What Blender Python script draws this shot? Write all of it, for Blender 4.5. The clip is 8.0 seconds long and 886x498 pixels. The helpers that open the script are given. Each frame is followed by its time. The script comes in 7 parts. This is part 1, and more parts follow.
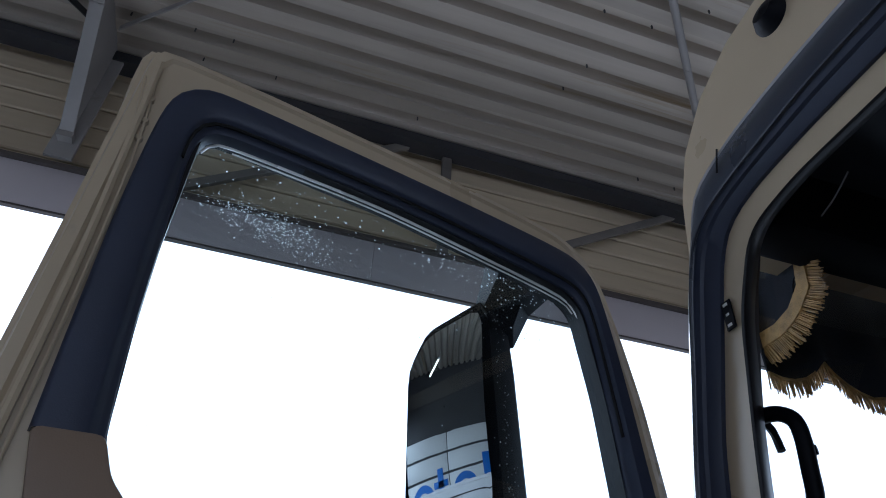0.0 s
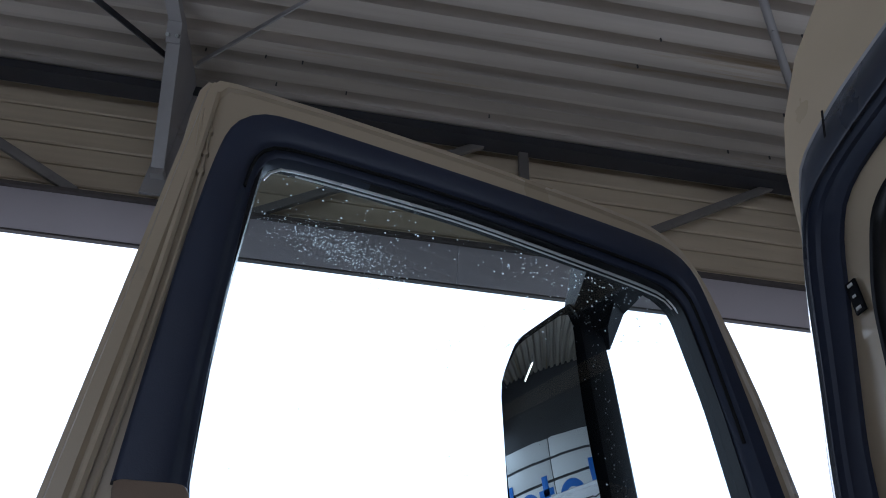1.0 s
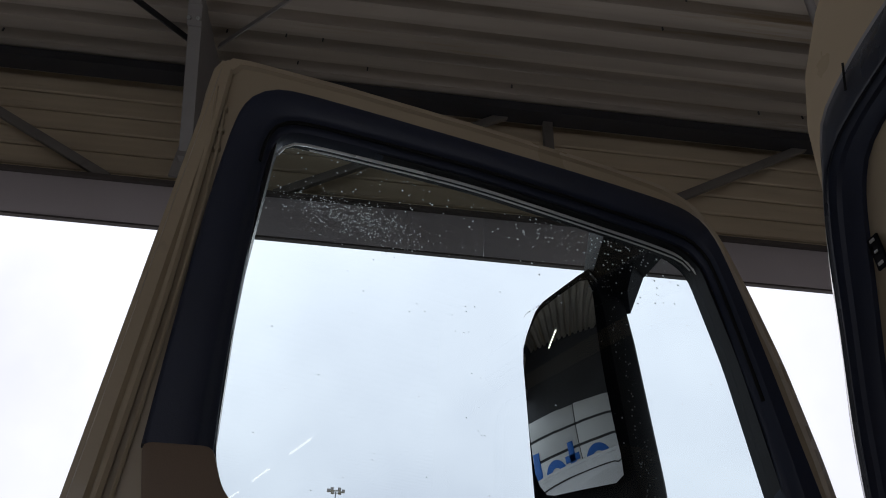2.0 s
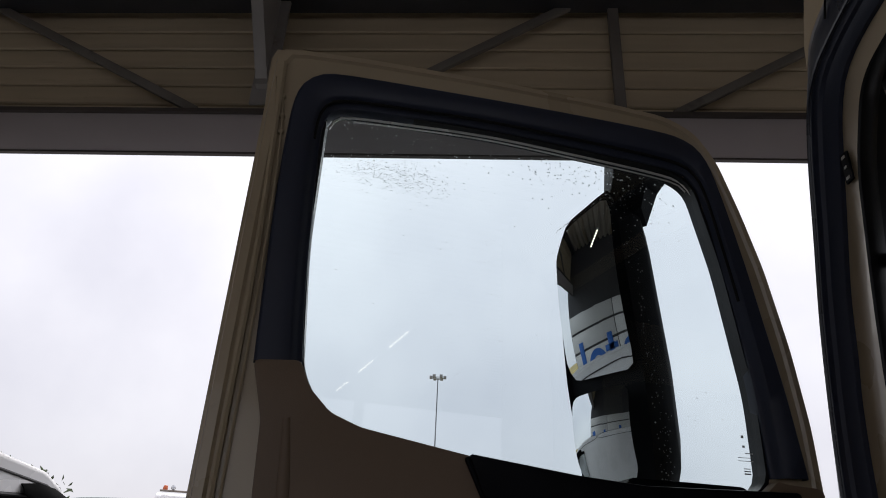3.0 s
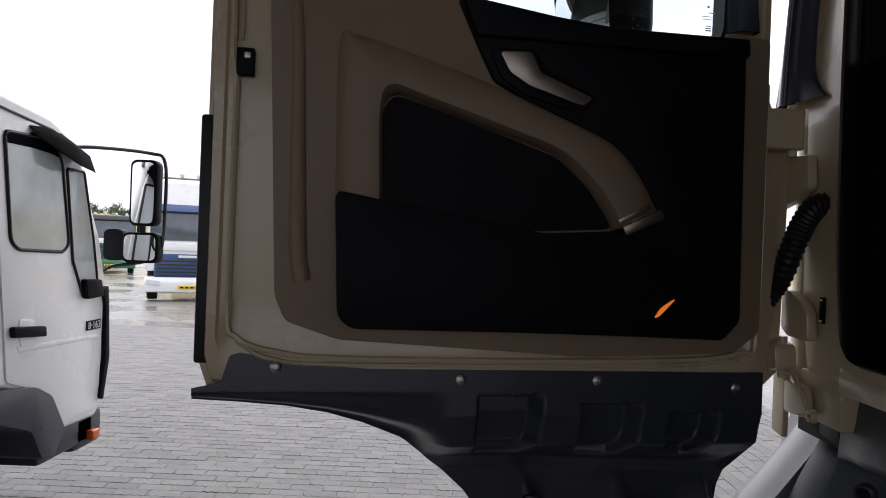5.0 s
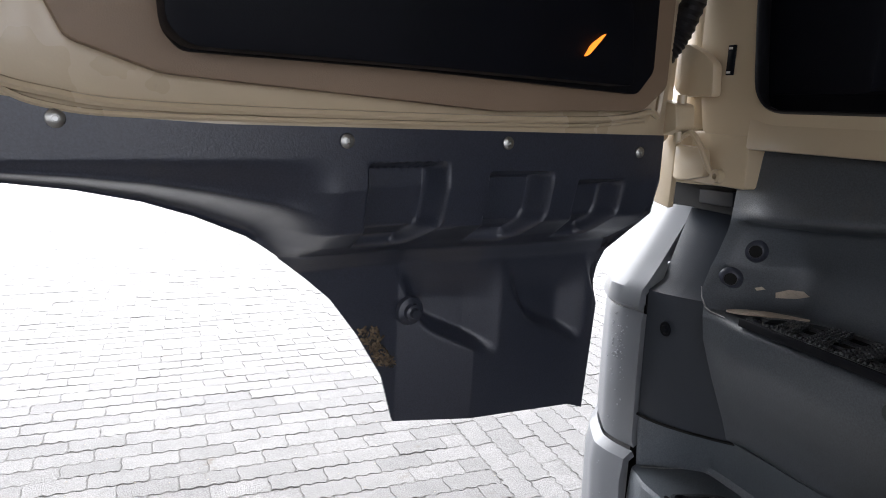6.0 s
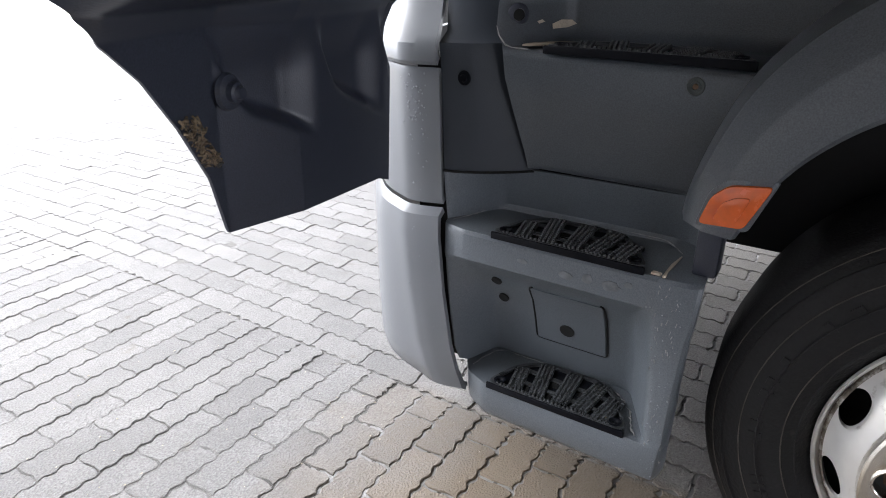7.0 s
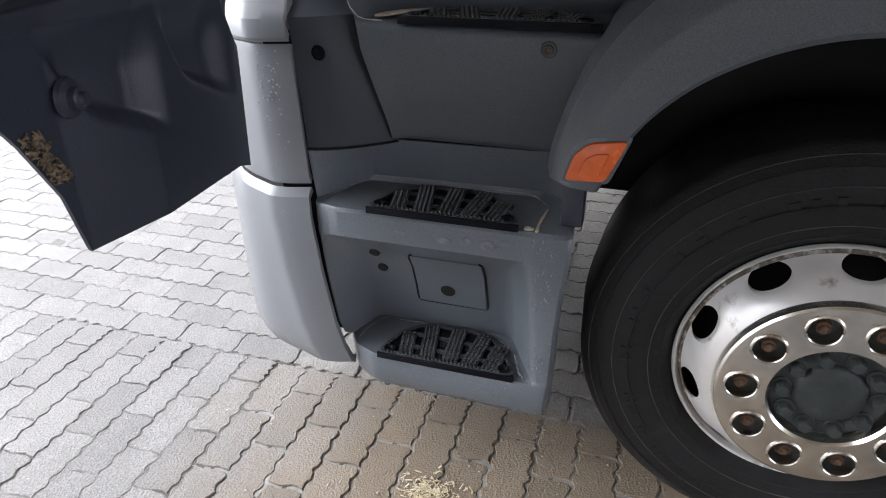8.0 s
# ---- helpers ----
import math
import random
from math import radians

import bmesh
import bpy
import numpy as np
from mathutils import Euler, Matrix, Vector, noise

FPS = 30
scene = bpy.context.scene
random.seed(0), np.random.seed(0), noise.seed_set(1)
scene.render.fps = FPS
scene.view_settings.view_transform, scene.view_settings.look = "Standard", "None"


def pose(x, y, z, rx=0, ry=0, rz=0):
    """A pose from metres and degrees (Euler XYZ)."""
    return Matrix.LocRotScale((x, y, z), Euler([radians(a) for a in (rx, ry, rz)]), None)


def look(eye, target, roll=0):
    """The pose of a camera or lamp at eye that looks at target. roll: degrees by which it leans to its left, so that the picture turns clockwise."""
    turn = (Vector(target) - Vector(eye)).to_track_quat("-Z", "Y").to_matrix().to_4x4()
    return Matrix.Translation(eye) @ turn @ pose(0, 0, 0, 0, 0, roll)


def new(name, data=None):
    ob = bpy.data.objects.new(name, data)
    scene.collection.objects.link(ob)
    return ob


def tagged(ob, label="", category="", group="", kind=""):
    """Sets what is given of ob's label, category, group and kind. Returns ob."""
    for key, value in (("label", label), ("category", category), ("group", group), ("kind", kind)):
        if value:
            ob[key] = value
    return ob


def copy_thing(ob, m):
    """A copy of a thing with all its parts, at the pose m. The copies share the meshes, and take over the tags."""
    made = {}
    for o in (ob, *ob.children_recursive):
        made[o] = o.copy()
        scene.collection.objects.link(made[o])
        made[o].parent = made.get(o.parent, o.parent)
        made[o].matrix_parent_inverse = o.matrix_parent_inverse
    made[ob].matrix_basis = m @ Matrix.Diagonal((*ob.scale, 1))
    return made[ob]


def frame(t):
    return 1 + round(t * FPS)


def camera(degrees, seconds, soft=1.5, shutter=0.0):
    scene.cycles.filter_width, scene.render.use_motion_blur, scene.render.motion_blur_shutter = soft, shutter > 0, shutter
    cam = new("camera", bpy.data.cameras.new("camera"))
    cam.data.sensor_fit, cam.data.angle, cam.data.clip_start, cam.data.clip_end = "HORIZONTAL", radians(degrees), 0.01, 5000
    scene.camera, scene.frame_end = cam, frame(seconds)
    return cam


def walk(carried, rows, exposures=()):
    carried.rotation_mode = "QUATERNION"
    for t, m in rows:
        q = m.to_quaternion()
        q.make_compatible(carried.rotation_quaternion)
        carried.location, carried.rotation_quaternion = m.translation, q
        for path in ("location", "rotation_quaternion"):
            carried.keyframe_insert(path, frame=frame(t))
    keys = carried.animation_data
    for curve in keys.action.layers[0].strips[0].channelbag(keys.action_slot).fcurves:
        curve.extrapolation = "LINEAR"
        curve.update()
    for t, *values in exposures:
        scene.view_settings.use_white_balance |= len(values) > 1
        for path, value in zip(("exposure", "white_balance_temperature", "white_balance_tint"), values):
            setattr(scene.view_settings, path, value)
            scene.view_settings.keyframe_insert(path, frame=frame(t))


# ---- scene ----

# camera: seconds, eye x y z, heading (left positive), pitch, lean
cam = camera(67.8, 8.0, soft=1.0)
PATH = [
    (0, -0.8470, -1.0851, 2.0535, -16.72, 37.79, 2.75),
    (0.5, -0.8230, -1.0380, 2.0960, -11.45, 38.10, 2.98),
    (1, -0.8210, -1.0400, 2.1138, -7.35, 37.31, 2.98),
    (1.2, -0.8297, -1.0169, 2.1024, -6.11, 36.86, 3.22),
    (2.3, -0.7395, -1.0972, 2.0919, -2.94, 33.39, 2.76),
    (2.5, -0.6984, -1.1570, 2.0787, -1.23, 31.73, 2.69),
    (3, -0.6886, -1.3410, 2.0411, 3.71, 25.32, 2.76),
    (3.5, -0.6624, -1.5042, 1.9838, 5.73, 19.30, 2.76),
    (4, -0.6159, -1.5685, 1.9001, 5.68, 12.32, 2.48),
    (4.5, -0.6072, -1.5554, 1.8356, 4.69, 5.27, 2.58),
    (4.7, -0.6369, -1.5093, 1.7982, 3.23, 3.34, 2.48),
    (5.8, -0.8676, -1.1536, 1.5565, -13.78, -10.35, 1.87),
    (6, -0.8891, -1.0599, 1.5219, -21.26, -11.94, 2.08),
    (6.5, -1.0408, -0.8983, 1.4255, -44.00, -15.95, 1.12),
    (7, -1.1958, -0.7497, 1.3423, -57.07, -24.41, -0.02),
    (7.5, -1.2510, -0.6933, 1.3395, -64.38, -28.89, -0.32),
    (8, -1.2123, -0.6748, 1.3962, -72.17, -29.07, -0.85),
]


def aim(x, y, z, yaw, pitch, lean):
    a, p = radians(yaw), radians(pitch)
    ahead = Vector((-math.sin(a) * math.cos(p), math.cos(a) * math.cos(p), math.sin(p)))
    return look((x, y, z), Vector((x, y, z)) + ahead, lean)


walk(cam, [(t, aim(*row)) for t, *row in PATH],
     [(0, 1.55, 5250, 6), (0.5, 1.5, 5250, 6), (1, 1.35, 5350, 7), (2.3, 0.2, 6550, 10), (3, 0.2, 6600, 10), (3.5, 0.2, 6600, 10), (4.7, 0.4, 6550, 10), (5.8, 2.48, 6400, 8), (6.5, 2.65, 6400, 8), (8, 2.75, 6400, 8)])

# world: overcast sky
world = bpy.data.worlds.new("overcast_sky")
scene.world = world
world.use_nodes = True
wn, wl = world.node_tree.nodes, world.node_tree.links
wn.clear()
w_out = wn.new("ShaderNodeOutputWorld")
w_bg = wn.new("ShaderNodeBackground")
w_sky = wn.new("ShaderNodeTexSky")
w_sky.sky_type = "NISHITA"
w_sky.sun_disc = False
w_sky.sun_elevation = radians(48)
w_sky.sun_rotation = radians(-7)
w_cloud = wn.new("ShaderNodeTexNoise")
w_cloud.inputs["Scale"].default_value = 2.2
w_cloud.inputs["Detail"].default_value = 6
w_map = wn.new("ShaderNodeTexCoord")
w_ramp = wn.new("ShaderNodeValToRGB")
w_ramp.color_ramp.elements[0].position = 0.3
w_ramp.color_ramp.elements[0].color = (6.5, 6.5, 7.4, 1)
w_ramp.color_ramp.elements[1].position = 0.72
w_ramp.color_ramp.elements[1].color = (9.4, 9.3, 9.95, 1)
w_mix = wn.new("ShaderNodeMixRGB")
w_mix.inputs[0].default_value = 0.93
wl.new(w_map.outputs["Generated"], w_cloud.inputs["Vector"])
wl.new(w_cloud.outputs["Fac"], w_ramp.inputs["Fac"])
wl.new(w_sky.outputs["Color"], w_mix.inputs[1])
wl.new(w_ramp.outputs["Color"], w_mix.inputs[2])
w_sep = wn.new("ShaderNodeSeparateXYZ")
wl.new(w_map.outputs["Generated"], w_sep.inputs[0])
w_up = wn.new("ShaderNodeMath")
w_up.operation = "MULTIPLY_ADD"
w_up.use_clamp = False
w_up.inputs[1].default_value, w_up.inputs[2].default_value = 0.55, 0.85
wl.new(w_sep.outputs["Z"], w_up.inputs[0])
w_grad = wn.new("ShaderNodeMixRGB")
w_grad.blend_type = "MULTIPLY"
w_grad.inputs[0].default_value = 1.0
wl.new(w_mix.outputs["Color"], w_grad.inputs[1])
wl.new(w_up.outputs[0], w_grad.inputs[2])
wl.new(w_grad.outputs["Color"], w_bg.inputs["Color"])
w_bg.inputs["Strength"].default_value = 0.1
wl.new(w_bg.outputs["Background"], w_out.inputs["Surface"])

sun = new("sun", bpy.data.lights.new("sun", "SUN"))
sun.data.energy = 1.1
sun.data.angle = radians(70)
sun.data.color = (1.0, 0.98, 0.96)
sun.matrix_world = look((-3, 25, 27), (0, 0, 0))


# ---- materials ----
def mat(name, color, rough=0.5, metal=0.0, vary=0.12, scale=6.0, bump=0.0, bscale=60.0, spec=0.5, dirt=None, dirt_at=0.6,
        dscale=3.0, coat=0.0, isl=False, grain=0.0, world_xyz=False, soil=None, stretch=None):
    """A surface with grain at a fine scale, soft variation at a large one, and stains of its own where dirt is given."""
    m = bpy.data.materials.new(name)
    m.use_nodes = True
    n, l = m.node_tree.nodes, m.node_tree.links
    b = n["Principled BSDF"]
    b.inputs["Roughness"].default_value = rough
    b.inputs["Metallic"].default_value = metal
    b.inputs["Specular IOR Level"].default_value = spec
    b.inputs["Coat Weight"].default_value = coat
    tc = n.new("ShaderNodeTexCoord")
    src = tc.outputs["Object"]
    if world_xyz:
        src = n.new("ShaderNodeNewGeometry").outputs["Position"]
    if stretch:
        mp = n.new("ShaderNodeMapping")
        mp.inputs["Scale"].default_value = stretch
        l.new(src, mp.inputs["Vector"])
        src = mp.outputs["Vector"]
    big = n.new("ShaderNodeTexNoise")
    big.inputs["Scale"].default_value = scale
    big.inputs["Detail"].default_value = 5
    l.new(src, big.inputs["Vector"])
    ramp = n.new("ShaderNodeValToRGB")
    ramp.color_ramp.elements[0].position, ramp.color_ramp.elements[1].position = 0.3, 0.7
    ramp.color_ramp.elements[0].color = (*[max(0, c * (1 - vary)) for c in color], 1)
    ramp.color_ramp.elements[1].color = (*[c * (1 + vary) for c in color], 1)
    l.new(big.outputs["Fac"], ramp.inputs["Fac"])
    col = ramp.outputs["Color"]
    fine = n.new("ShaderNodeTexNoise")
    fine.inputs["Scale"].default_value = bscale
    fine.inputs["Detail"].default_value = 4
    l.new(src, fine.inputs["Vector"])
    if grain:
        gm = n.new("ShaderNodeMapRange")
        gm.inputs["From Min"].default_value, gm.inputs["From Max"].default_value = 0.3, 0.7
        gm.inputs["To Min"].default_value, gm.inputs["To Max"].default_value = 1 - grain, 1 + grain
        l.new(fine.outputs["Fac"], gm.inputs["Value"])
        gx = n.new("ShaderNodeMixRGB")
        gx.blend_type = "MULTIPLY"
        gx.inputs[0].default_value = 1.0
        l.new(col, gx.inputs[1])
        l.new(gm.outputs["Result"], gx.inputs[2])
        col = gx.outputs["Color"]
    if dirt:
        st = n.new("ShaderNodeTexNoise")
        st.inputs["Scale"].default_value = dscale
        st.inputs["Detail"].default_value = 8
        st.inputs["Roughness"].default_value = 0.65
        l.new(src, st.inputs["Vector"])
        sr = n.new("ShaderNodeValToRGB")
        sr.color_ramp.elements[0].position, sr.color_ramp.elements[1].position = dirt_at, min(1, dirt_at + 0.12)
        l.new(st.outputs["Fac"], sr.inputs["Fac"])
        mx = n.new("ShaderNodeMixRGB")
        l.new(sr.outputs["Color"], mx.inputs[0])
        l.new(col, mx.inputs[1])
        mx.inputs[2].default_value = (*dirt, 1)
        col = mx.outputs["Color"]
    if soil:
        # trodden soil over part of the paving, with a ragged border
        sx = n.new("ShaderNodeSeparateXYZ")
        l.new(src, sx.inputs[0])
        sn = n.new("ShaderNodeTexNoise")
        sn.inputs["Scale"].default_value = 3.0
        sn.inputs["Detail"].default_value = 9
        sn.inputs["Roughness"].default_value = 0.7
        l.new(src, sn.inputs["Vector"])
        sa = n.new("ShaderNodeMath")
        sa.operation = "MULTIPLY_ADD"
        sa.inputs[1].default_value, sa.inputs[2].default_value = 0.9, 0.05
        l.new(sn.outputs["Fac"], sa.inputs[0])
        s2 = n.new("ShaderNodeMath")
        s2.operation = "SUBTRACT"
        l.new(sa.outputs[0], s2.inputs[0])
        l.new(sx.outputs["Y"], s2.inputs[1])
        s3 = n.new("ShaderNodeMapRange")
        s3.inputs["From Min"].default_value, s3.inputs["From Max"].default_value = -0.05, 0.6
        s3.inputs["To Max"].default_value = 0.9
        l.new(s2.outputs[0], s3.inputs["Value"])
        s4 = n.new("ShaderNodeMapRange")
        s4.inputs["From Min"].default_value, s4.inputs["From Max"].default_value = 0.26, 0.32
        s4.inputs["To Min"].default_value, s4.inputs["To Max"].default_value = 1.0, 0.25
        l.new(sx.outputs["X"], s4.inputs["Value"])
        sp = n.new("ShaderNodeMath")
        sp.operation = "MULTIPLY"
        l.new(s3.outputs["Result"], sp.inputs[0])
        l.new(s4.outputs["Result"], sp.inputs[1])
        # the trodden patch lies beside the step and fades out into the yard
        for axis, lo_, hi_ in (("X", -1.15, -0.3), ("Y", -2.0, -1.2)):
            sf = n.new("ShaderNodeMapRange")
            sf.inputs["From Min"].default_value, sf.inputs["From Max"].default_value = lo_, hi_
            l.new(sx.outputs[axis], sf.inputs["Value"])
            sm = n.new("ShaderNodeMath")
            sm.operation = "MULTIPLY"
            l.new(sp.outputs[0], sm.inputs[0])
            l.new(sf.outputs["Result"], sm.inputs[1])
            sp = sm
        mz = n.new("ShaderNodeMixRGB")
        l.new(sp.outputs[0], mz.inputs[0])
        l.new(col, mz.inputs[1])
        mz.inputs[2].default_value = (*soil, 1)
        col = mz.outputs["Color"]
    if isl:
        oi = n.new("ShaderNodeObjectInfo")
        gi = n.new("ShaderNodeNewGeometry")
        ad = n.new("ShaderNodeMath")
        ad.operation = "ADD"
        l.new(oi.outputs["Random"], ad.inputs[0])
        l.new(gi.outputs["Random Per Island"], ad.inputs[1])
        fr = n.new("ShaderNodeMath")
        fr.operation = "FRACT"
        l.new(ad.outputs[0], fr.inputs[0])
        mr = n.new("ShaderNodeMapRange")
        mr.inputs["To Min"].default_value, mr.inputs["To Max"].default_value = 0.86, 1.12
        l.new(fr.outputs[0], mr.inputs["Value"])
        hv = n.new("ShaderNodeHueSaturation")
        l.new(mr.outputs["Result"], hv.inputs["Value"])
        l.new(col, hv.inputs["Color"])
        col = hv.outputs["Color"]
    l.new(col, b.inputs["Base Color"])
    rr = n.new("ShaderNodeMapRange")
    rr.inputs["To Min"].default_value, rr.inputs["To Max"].default_value = max(0.5 * rough, rough - 0.1), min(1, 2 * rough, rough + 0.1)
    l.new(big.outputs["Fac"], rr.inputs["Value"])
    l.new(rr.outputs["Result"], b.inputs["Roughness"])
    if bump:
        bp = n.new("ShaderNodeBump")
        bp.inputs["Strength"].default_value = bump
        bp.inputs["Distance"].default_value = 0.01
        l.new(fine.outputs["Fac"], bp.inputs["Height"])
        l.new(bp.outputs["Normal"], b.inputs["Normal"])
    return m


def glass_mat(name, tint, gloss=0.035):
    m = bpy.data.materials.new(name)
    m.use_nodes = True
    n, l = m.node_tree.nodes, m.node_tree.links
    n.clear()
    out = n.new("ShaderNodeOutputMaterial")
    tr = n.new("ShaderNodeBsdfTransparent")
    tr.inputs["Color"].default_value = (*tint, 1)
    gl = n.new("ShaderNodeBsdfGlossy")
    gl.inputs["Roughness"].default_value = 0.01
    lw = n.new("ShaderNodeLayerWeight")
    pw = n.new("ShaderNodeMath")
    pw.operation = "POWER"
    pw.inputs[1].default_value = 5.0
    l.new(lw.outputs["Facing"], pw.inputs[0])
    fr = n.new("ShaderNodeMath")
    fr.operation = "MULTIPLY_ADD"
    fr.inputs[1].default_value, fr.inputs[2].default_value = 0.9, gloss
    l.new(pw.outputs[0], fr.inputs[0])
    mx = n.new("ShaderNodeMixShader")
    l.new(fr.outputs[0], mx.inputs[0])
    l.new(tr.outputs[0], mx.inputs[1])
    l.new(gl.outputs[0], mx.inputs[2])
    l.new(mx.outputs[0], out.inputs["Surface"])
    return m


def glow_mat(name, color, strength):
    m = bpy.data.materials.new(name)
    m.use_nodes = True
    b = m.node_tree.nodes["Principled BSDF"]
    b.inputs["Base Color"].default_value = (*color, 1)
    b.inputs["Emission Color"].default_value = (*color, 1)
    b.inputs["Emission Strength"].default_value = strength
    return m


# near-black that paints the shade inside holes, gaps and seams
HOLE = mat("black_gap_shade", (0.004, 0.004, 0.004), 0.9, vary=0.0)
BEIGE = mat("beige_paint", (0.485, 0.394, 0.268), 0.30, vary=0.05, scale=3, bump=0.02, bscale=300, coat=0.25, dirt=(0.38, 0.31, 0.23), dirt_at=0.64, dscale=7)
TAUPE = mat("taupe_trim_plastic", (0.225, 0.158, 0.105), 0.55, vary=0.06, scale=4, bump=0.12, bscale=500)
NAVY = mat("dark_frame_plastic", (0.023, 0.030, 0.056), 0.5, vary=0.1, scale=5, bump=0.08, bscale=500)
BLACK = mat("black_plastic", (0.0032, 0.0038, 0.0065), 0.55, vary=0.15, scale=8, bump=0.08, bscale=400, spec=0.13)
RUBBER = mat("black_rubber", (0.009, 0.009, 0.011), 0.42, vary=0.2, scale=10, bump=0.05, bscale=200, spec=0.3)
GREY = mat("grey_cab_plastic", (0.113, 0.128, 0.145), 0.36, vary=0.08, scale=3, bump=0.1, bscale=380, grain=0.22, dirt=(0.095, 0.10, 0.105), dirt_at=0.63, dscale=5)
DGREY = mat("dark_grey_plastic", (0.028, 0.032, 0.046), 0.31, vary=0.1, scale=4, bump=0.1, bscale=380, grain=0.22, dirt=(0.042, 0.044, 0.05), dirt_at=0.66, dscale=6)
# upper step panels: a darker grey than GREY on the lower ones
UGREY = mat("upper_step_plastic", (0.064, 0.073, 0.085), 0.38, vary=0.1, scale=3, bump=0.12, bscale=380, grain=0.22, dirt=(0.085, 0.088, 0.09), dirt_at=0.64, dscale=5)
ARCHG = mat("grey_arch_plastic", (0.080, 0.088, 0.100), 0.36, vary=0.1, scale=3, bump=0.1, bscale=380, grain=0.22, dirt=(0.085, 0.088, 0.088), dirt_at=0.63, dscale=5)
FILL = mat("black_grey_filler", (0.034, 0.040, 0.050), 0.42, vary=0.1, scale=4, bump=0.1, bscale=450, spec=0.3)
LGREY = mat("grey_bumper_paint", (0.180, 0.190, 0.208), 0.32, vary=0.06, scale=4, bump=0.05, bscale=400, dirt=(0.21, 0.212, 0.215), dirt_at=0.66, dscale=9)
CHROME = mat("brushed_metal", (0.30, 0.265, 0.235), 0.38, 1.0, vary=0.1, scale=30)
STEEL = mat("zinc_screw", (0.42, 0.42, 0.40), 0.4, 1.0, vary=0.2, scale=60)
MIRROR = mat("mirror_silver", (0.82, 0.84, 0.85), 0.004, 1.0, vary=0.0)
GLASS = glass_mat("door_glass", (0.86, 0.915, 0.925))
AMBER = mat("amber_lens", (0.66, 0.115, 0.014), 0.25, vary=0.12, scale=60, coat=0.5)
TYRE = mat("tyre_rubber", (0.012, 0.012, 0.013), 0.7, vary=0.2, scale=9, spec=0.3, bump=0.25, bscale=140, dirt=(0.03, 0.028, 0.025), dirt_at=0.62, dscale=12)
RIM = mat("silver_wheel_paint", (0.70, 0.69, 0.675), 0.32, 0.35, vary=0.10, scale=10, dirt=(0.27, 0.235, 0.20), dirt_at=0.60, dscale=16, coat=0.2)
# brown stains are grime and also stand for dark reflections in the ring
RING = mat("polished_wheel_ring", (0.84, 0.81, 0.76), 0.22, 1.0, vary=0.16, scale=14, bump=0.04, bscale=40, dirt=(0.27, 0.20, 0.13), dirt_at=0.63, dscale=20)
HUB = mat("greasy_hub", (0.040, 0.048, 0.048), 0.5, 0.0, vary=0.3, scale=25, bump=0.3, bscale=60)
RUST = mat("rusty_nut", (0.14, 0.085, 0.055), 0.75, 0.4, vary=0.4, scale=60, bump=0.4, bscale=150)
PAVER = mat("concrete_paver", (0.20, 0.195, 0.19), 0.68, vary=0.12, scale=7, bump=0.6, bscale=170, dirt=(0.125, 0.105, 0.082), dirt_at=0.62, dscale=5.0, isl=True, grain=0.3, world_xyz=True, soil=(0.185, 0.142, 0.095))
SIDING = mat("ribbed_wall_cladding", (0.52, 0.43, 0.30), 0.55, 0.1, vary=0.2, scale=1.2, bump=0.05, bscale=40, dirt=(0.22, 0.175, 0.12), dirt_at=0.58, dscale=0.9, stretch=(0.35, 1.0, 3.0))
BRACE = mat("brown_grey_brace", (0.16, 0.145, 0.13), 0.55, 0.1, vary=0.15, scale=2, dirt=(0.09, 0.08, 0.07), dirt_at=0.6, dscale=3)
PEDGE = mat("pale_rail_and_edge_sheen", (0.46, 0.45, 0.46), 0.35, vary=0.05, scale=3)
ROOFSHEET = mat("galvanised_roof_sheet", (0.39, 0.345, 0.29), 0.5, 0.2, vary=0.22, scale=1.0, bump=0.05, bscale=30, dirt=(0.25, 0.175, 0.085), dirt_at=0.58, dscale=0.8, stretch=(0.22, 4.0, 4.0))
FASCIA = mat("lilac_grey_fascia", (0.46, 0.42, 0.43), 0.5, 0.1, vary=0.08, scale=0.7, dirt=(0.32, 0.29, 0.29), dirt_at=0.66, dscale=1.5)
BEAM = mat("grey_painted_steel", (0.26, 0.245, 0.235), 0.5, 0.1, vary=0.12, scale=2, dirt=(0.17, 0.15, 0.13), dirt_at=0.62, dscale=3)
DARKSTEEL = mat("dark_steel", (0.036, 0.037, 0.043), 0.45, 0.2, vary=0.15, scale=2)
WHITE = mat("white_truck_paint", (0.86, 0.86, 0.86), 0.28, vary=0.03, scale=2, coat=0.4, dirt=(0.76, 0.75, 0.73), dirt_at=0.64, dscale=3)
TREE = mat("tree_leaf", (0.06, 0.085, 0.035), 0.7, vary=0.4, scale=1.5)
GRASS = mat("dry_grass_bank", (0.33, 0.26, 0.10), 0.9, vary=0.3, scale=0.5, bump=0.6, bscale=6, dirt=(0.12, 0.14, 0.05), dirt_at=0.52, dscale=0.4)


# ---- mesh helpers ----
def part(name, bm, material, parent=None, label="", smooth=True, at=None):
    """Link a bmesh as one mesh object, under a thing or a part."""
    me = bpy.data.meshes.new(name)
    bmesh.ops.recalc_face_normals(bm, faces=bm.faces)
    bm.to_mesh(me)
    bm.free()
    for m in (material if isinstance(material, (list, tuple)) else [material]):
        me.materials.append(m)
    if smooth:
        me.set_sharp_from_angle(angle=radians(38))
        me.polygons.foreach_set("use_smooth", [True] * len(me.polygons))
    ob = new(name, me)
    if at is not None:
        ob.matrix_basis = at
    if parent is not None:
        ob.parent = parent
    if label:
        ob["label"] = label
    return ob


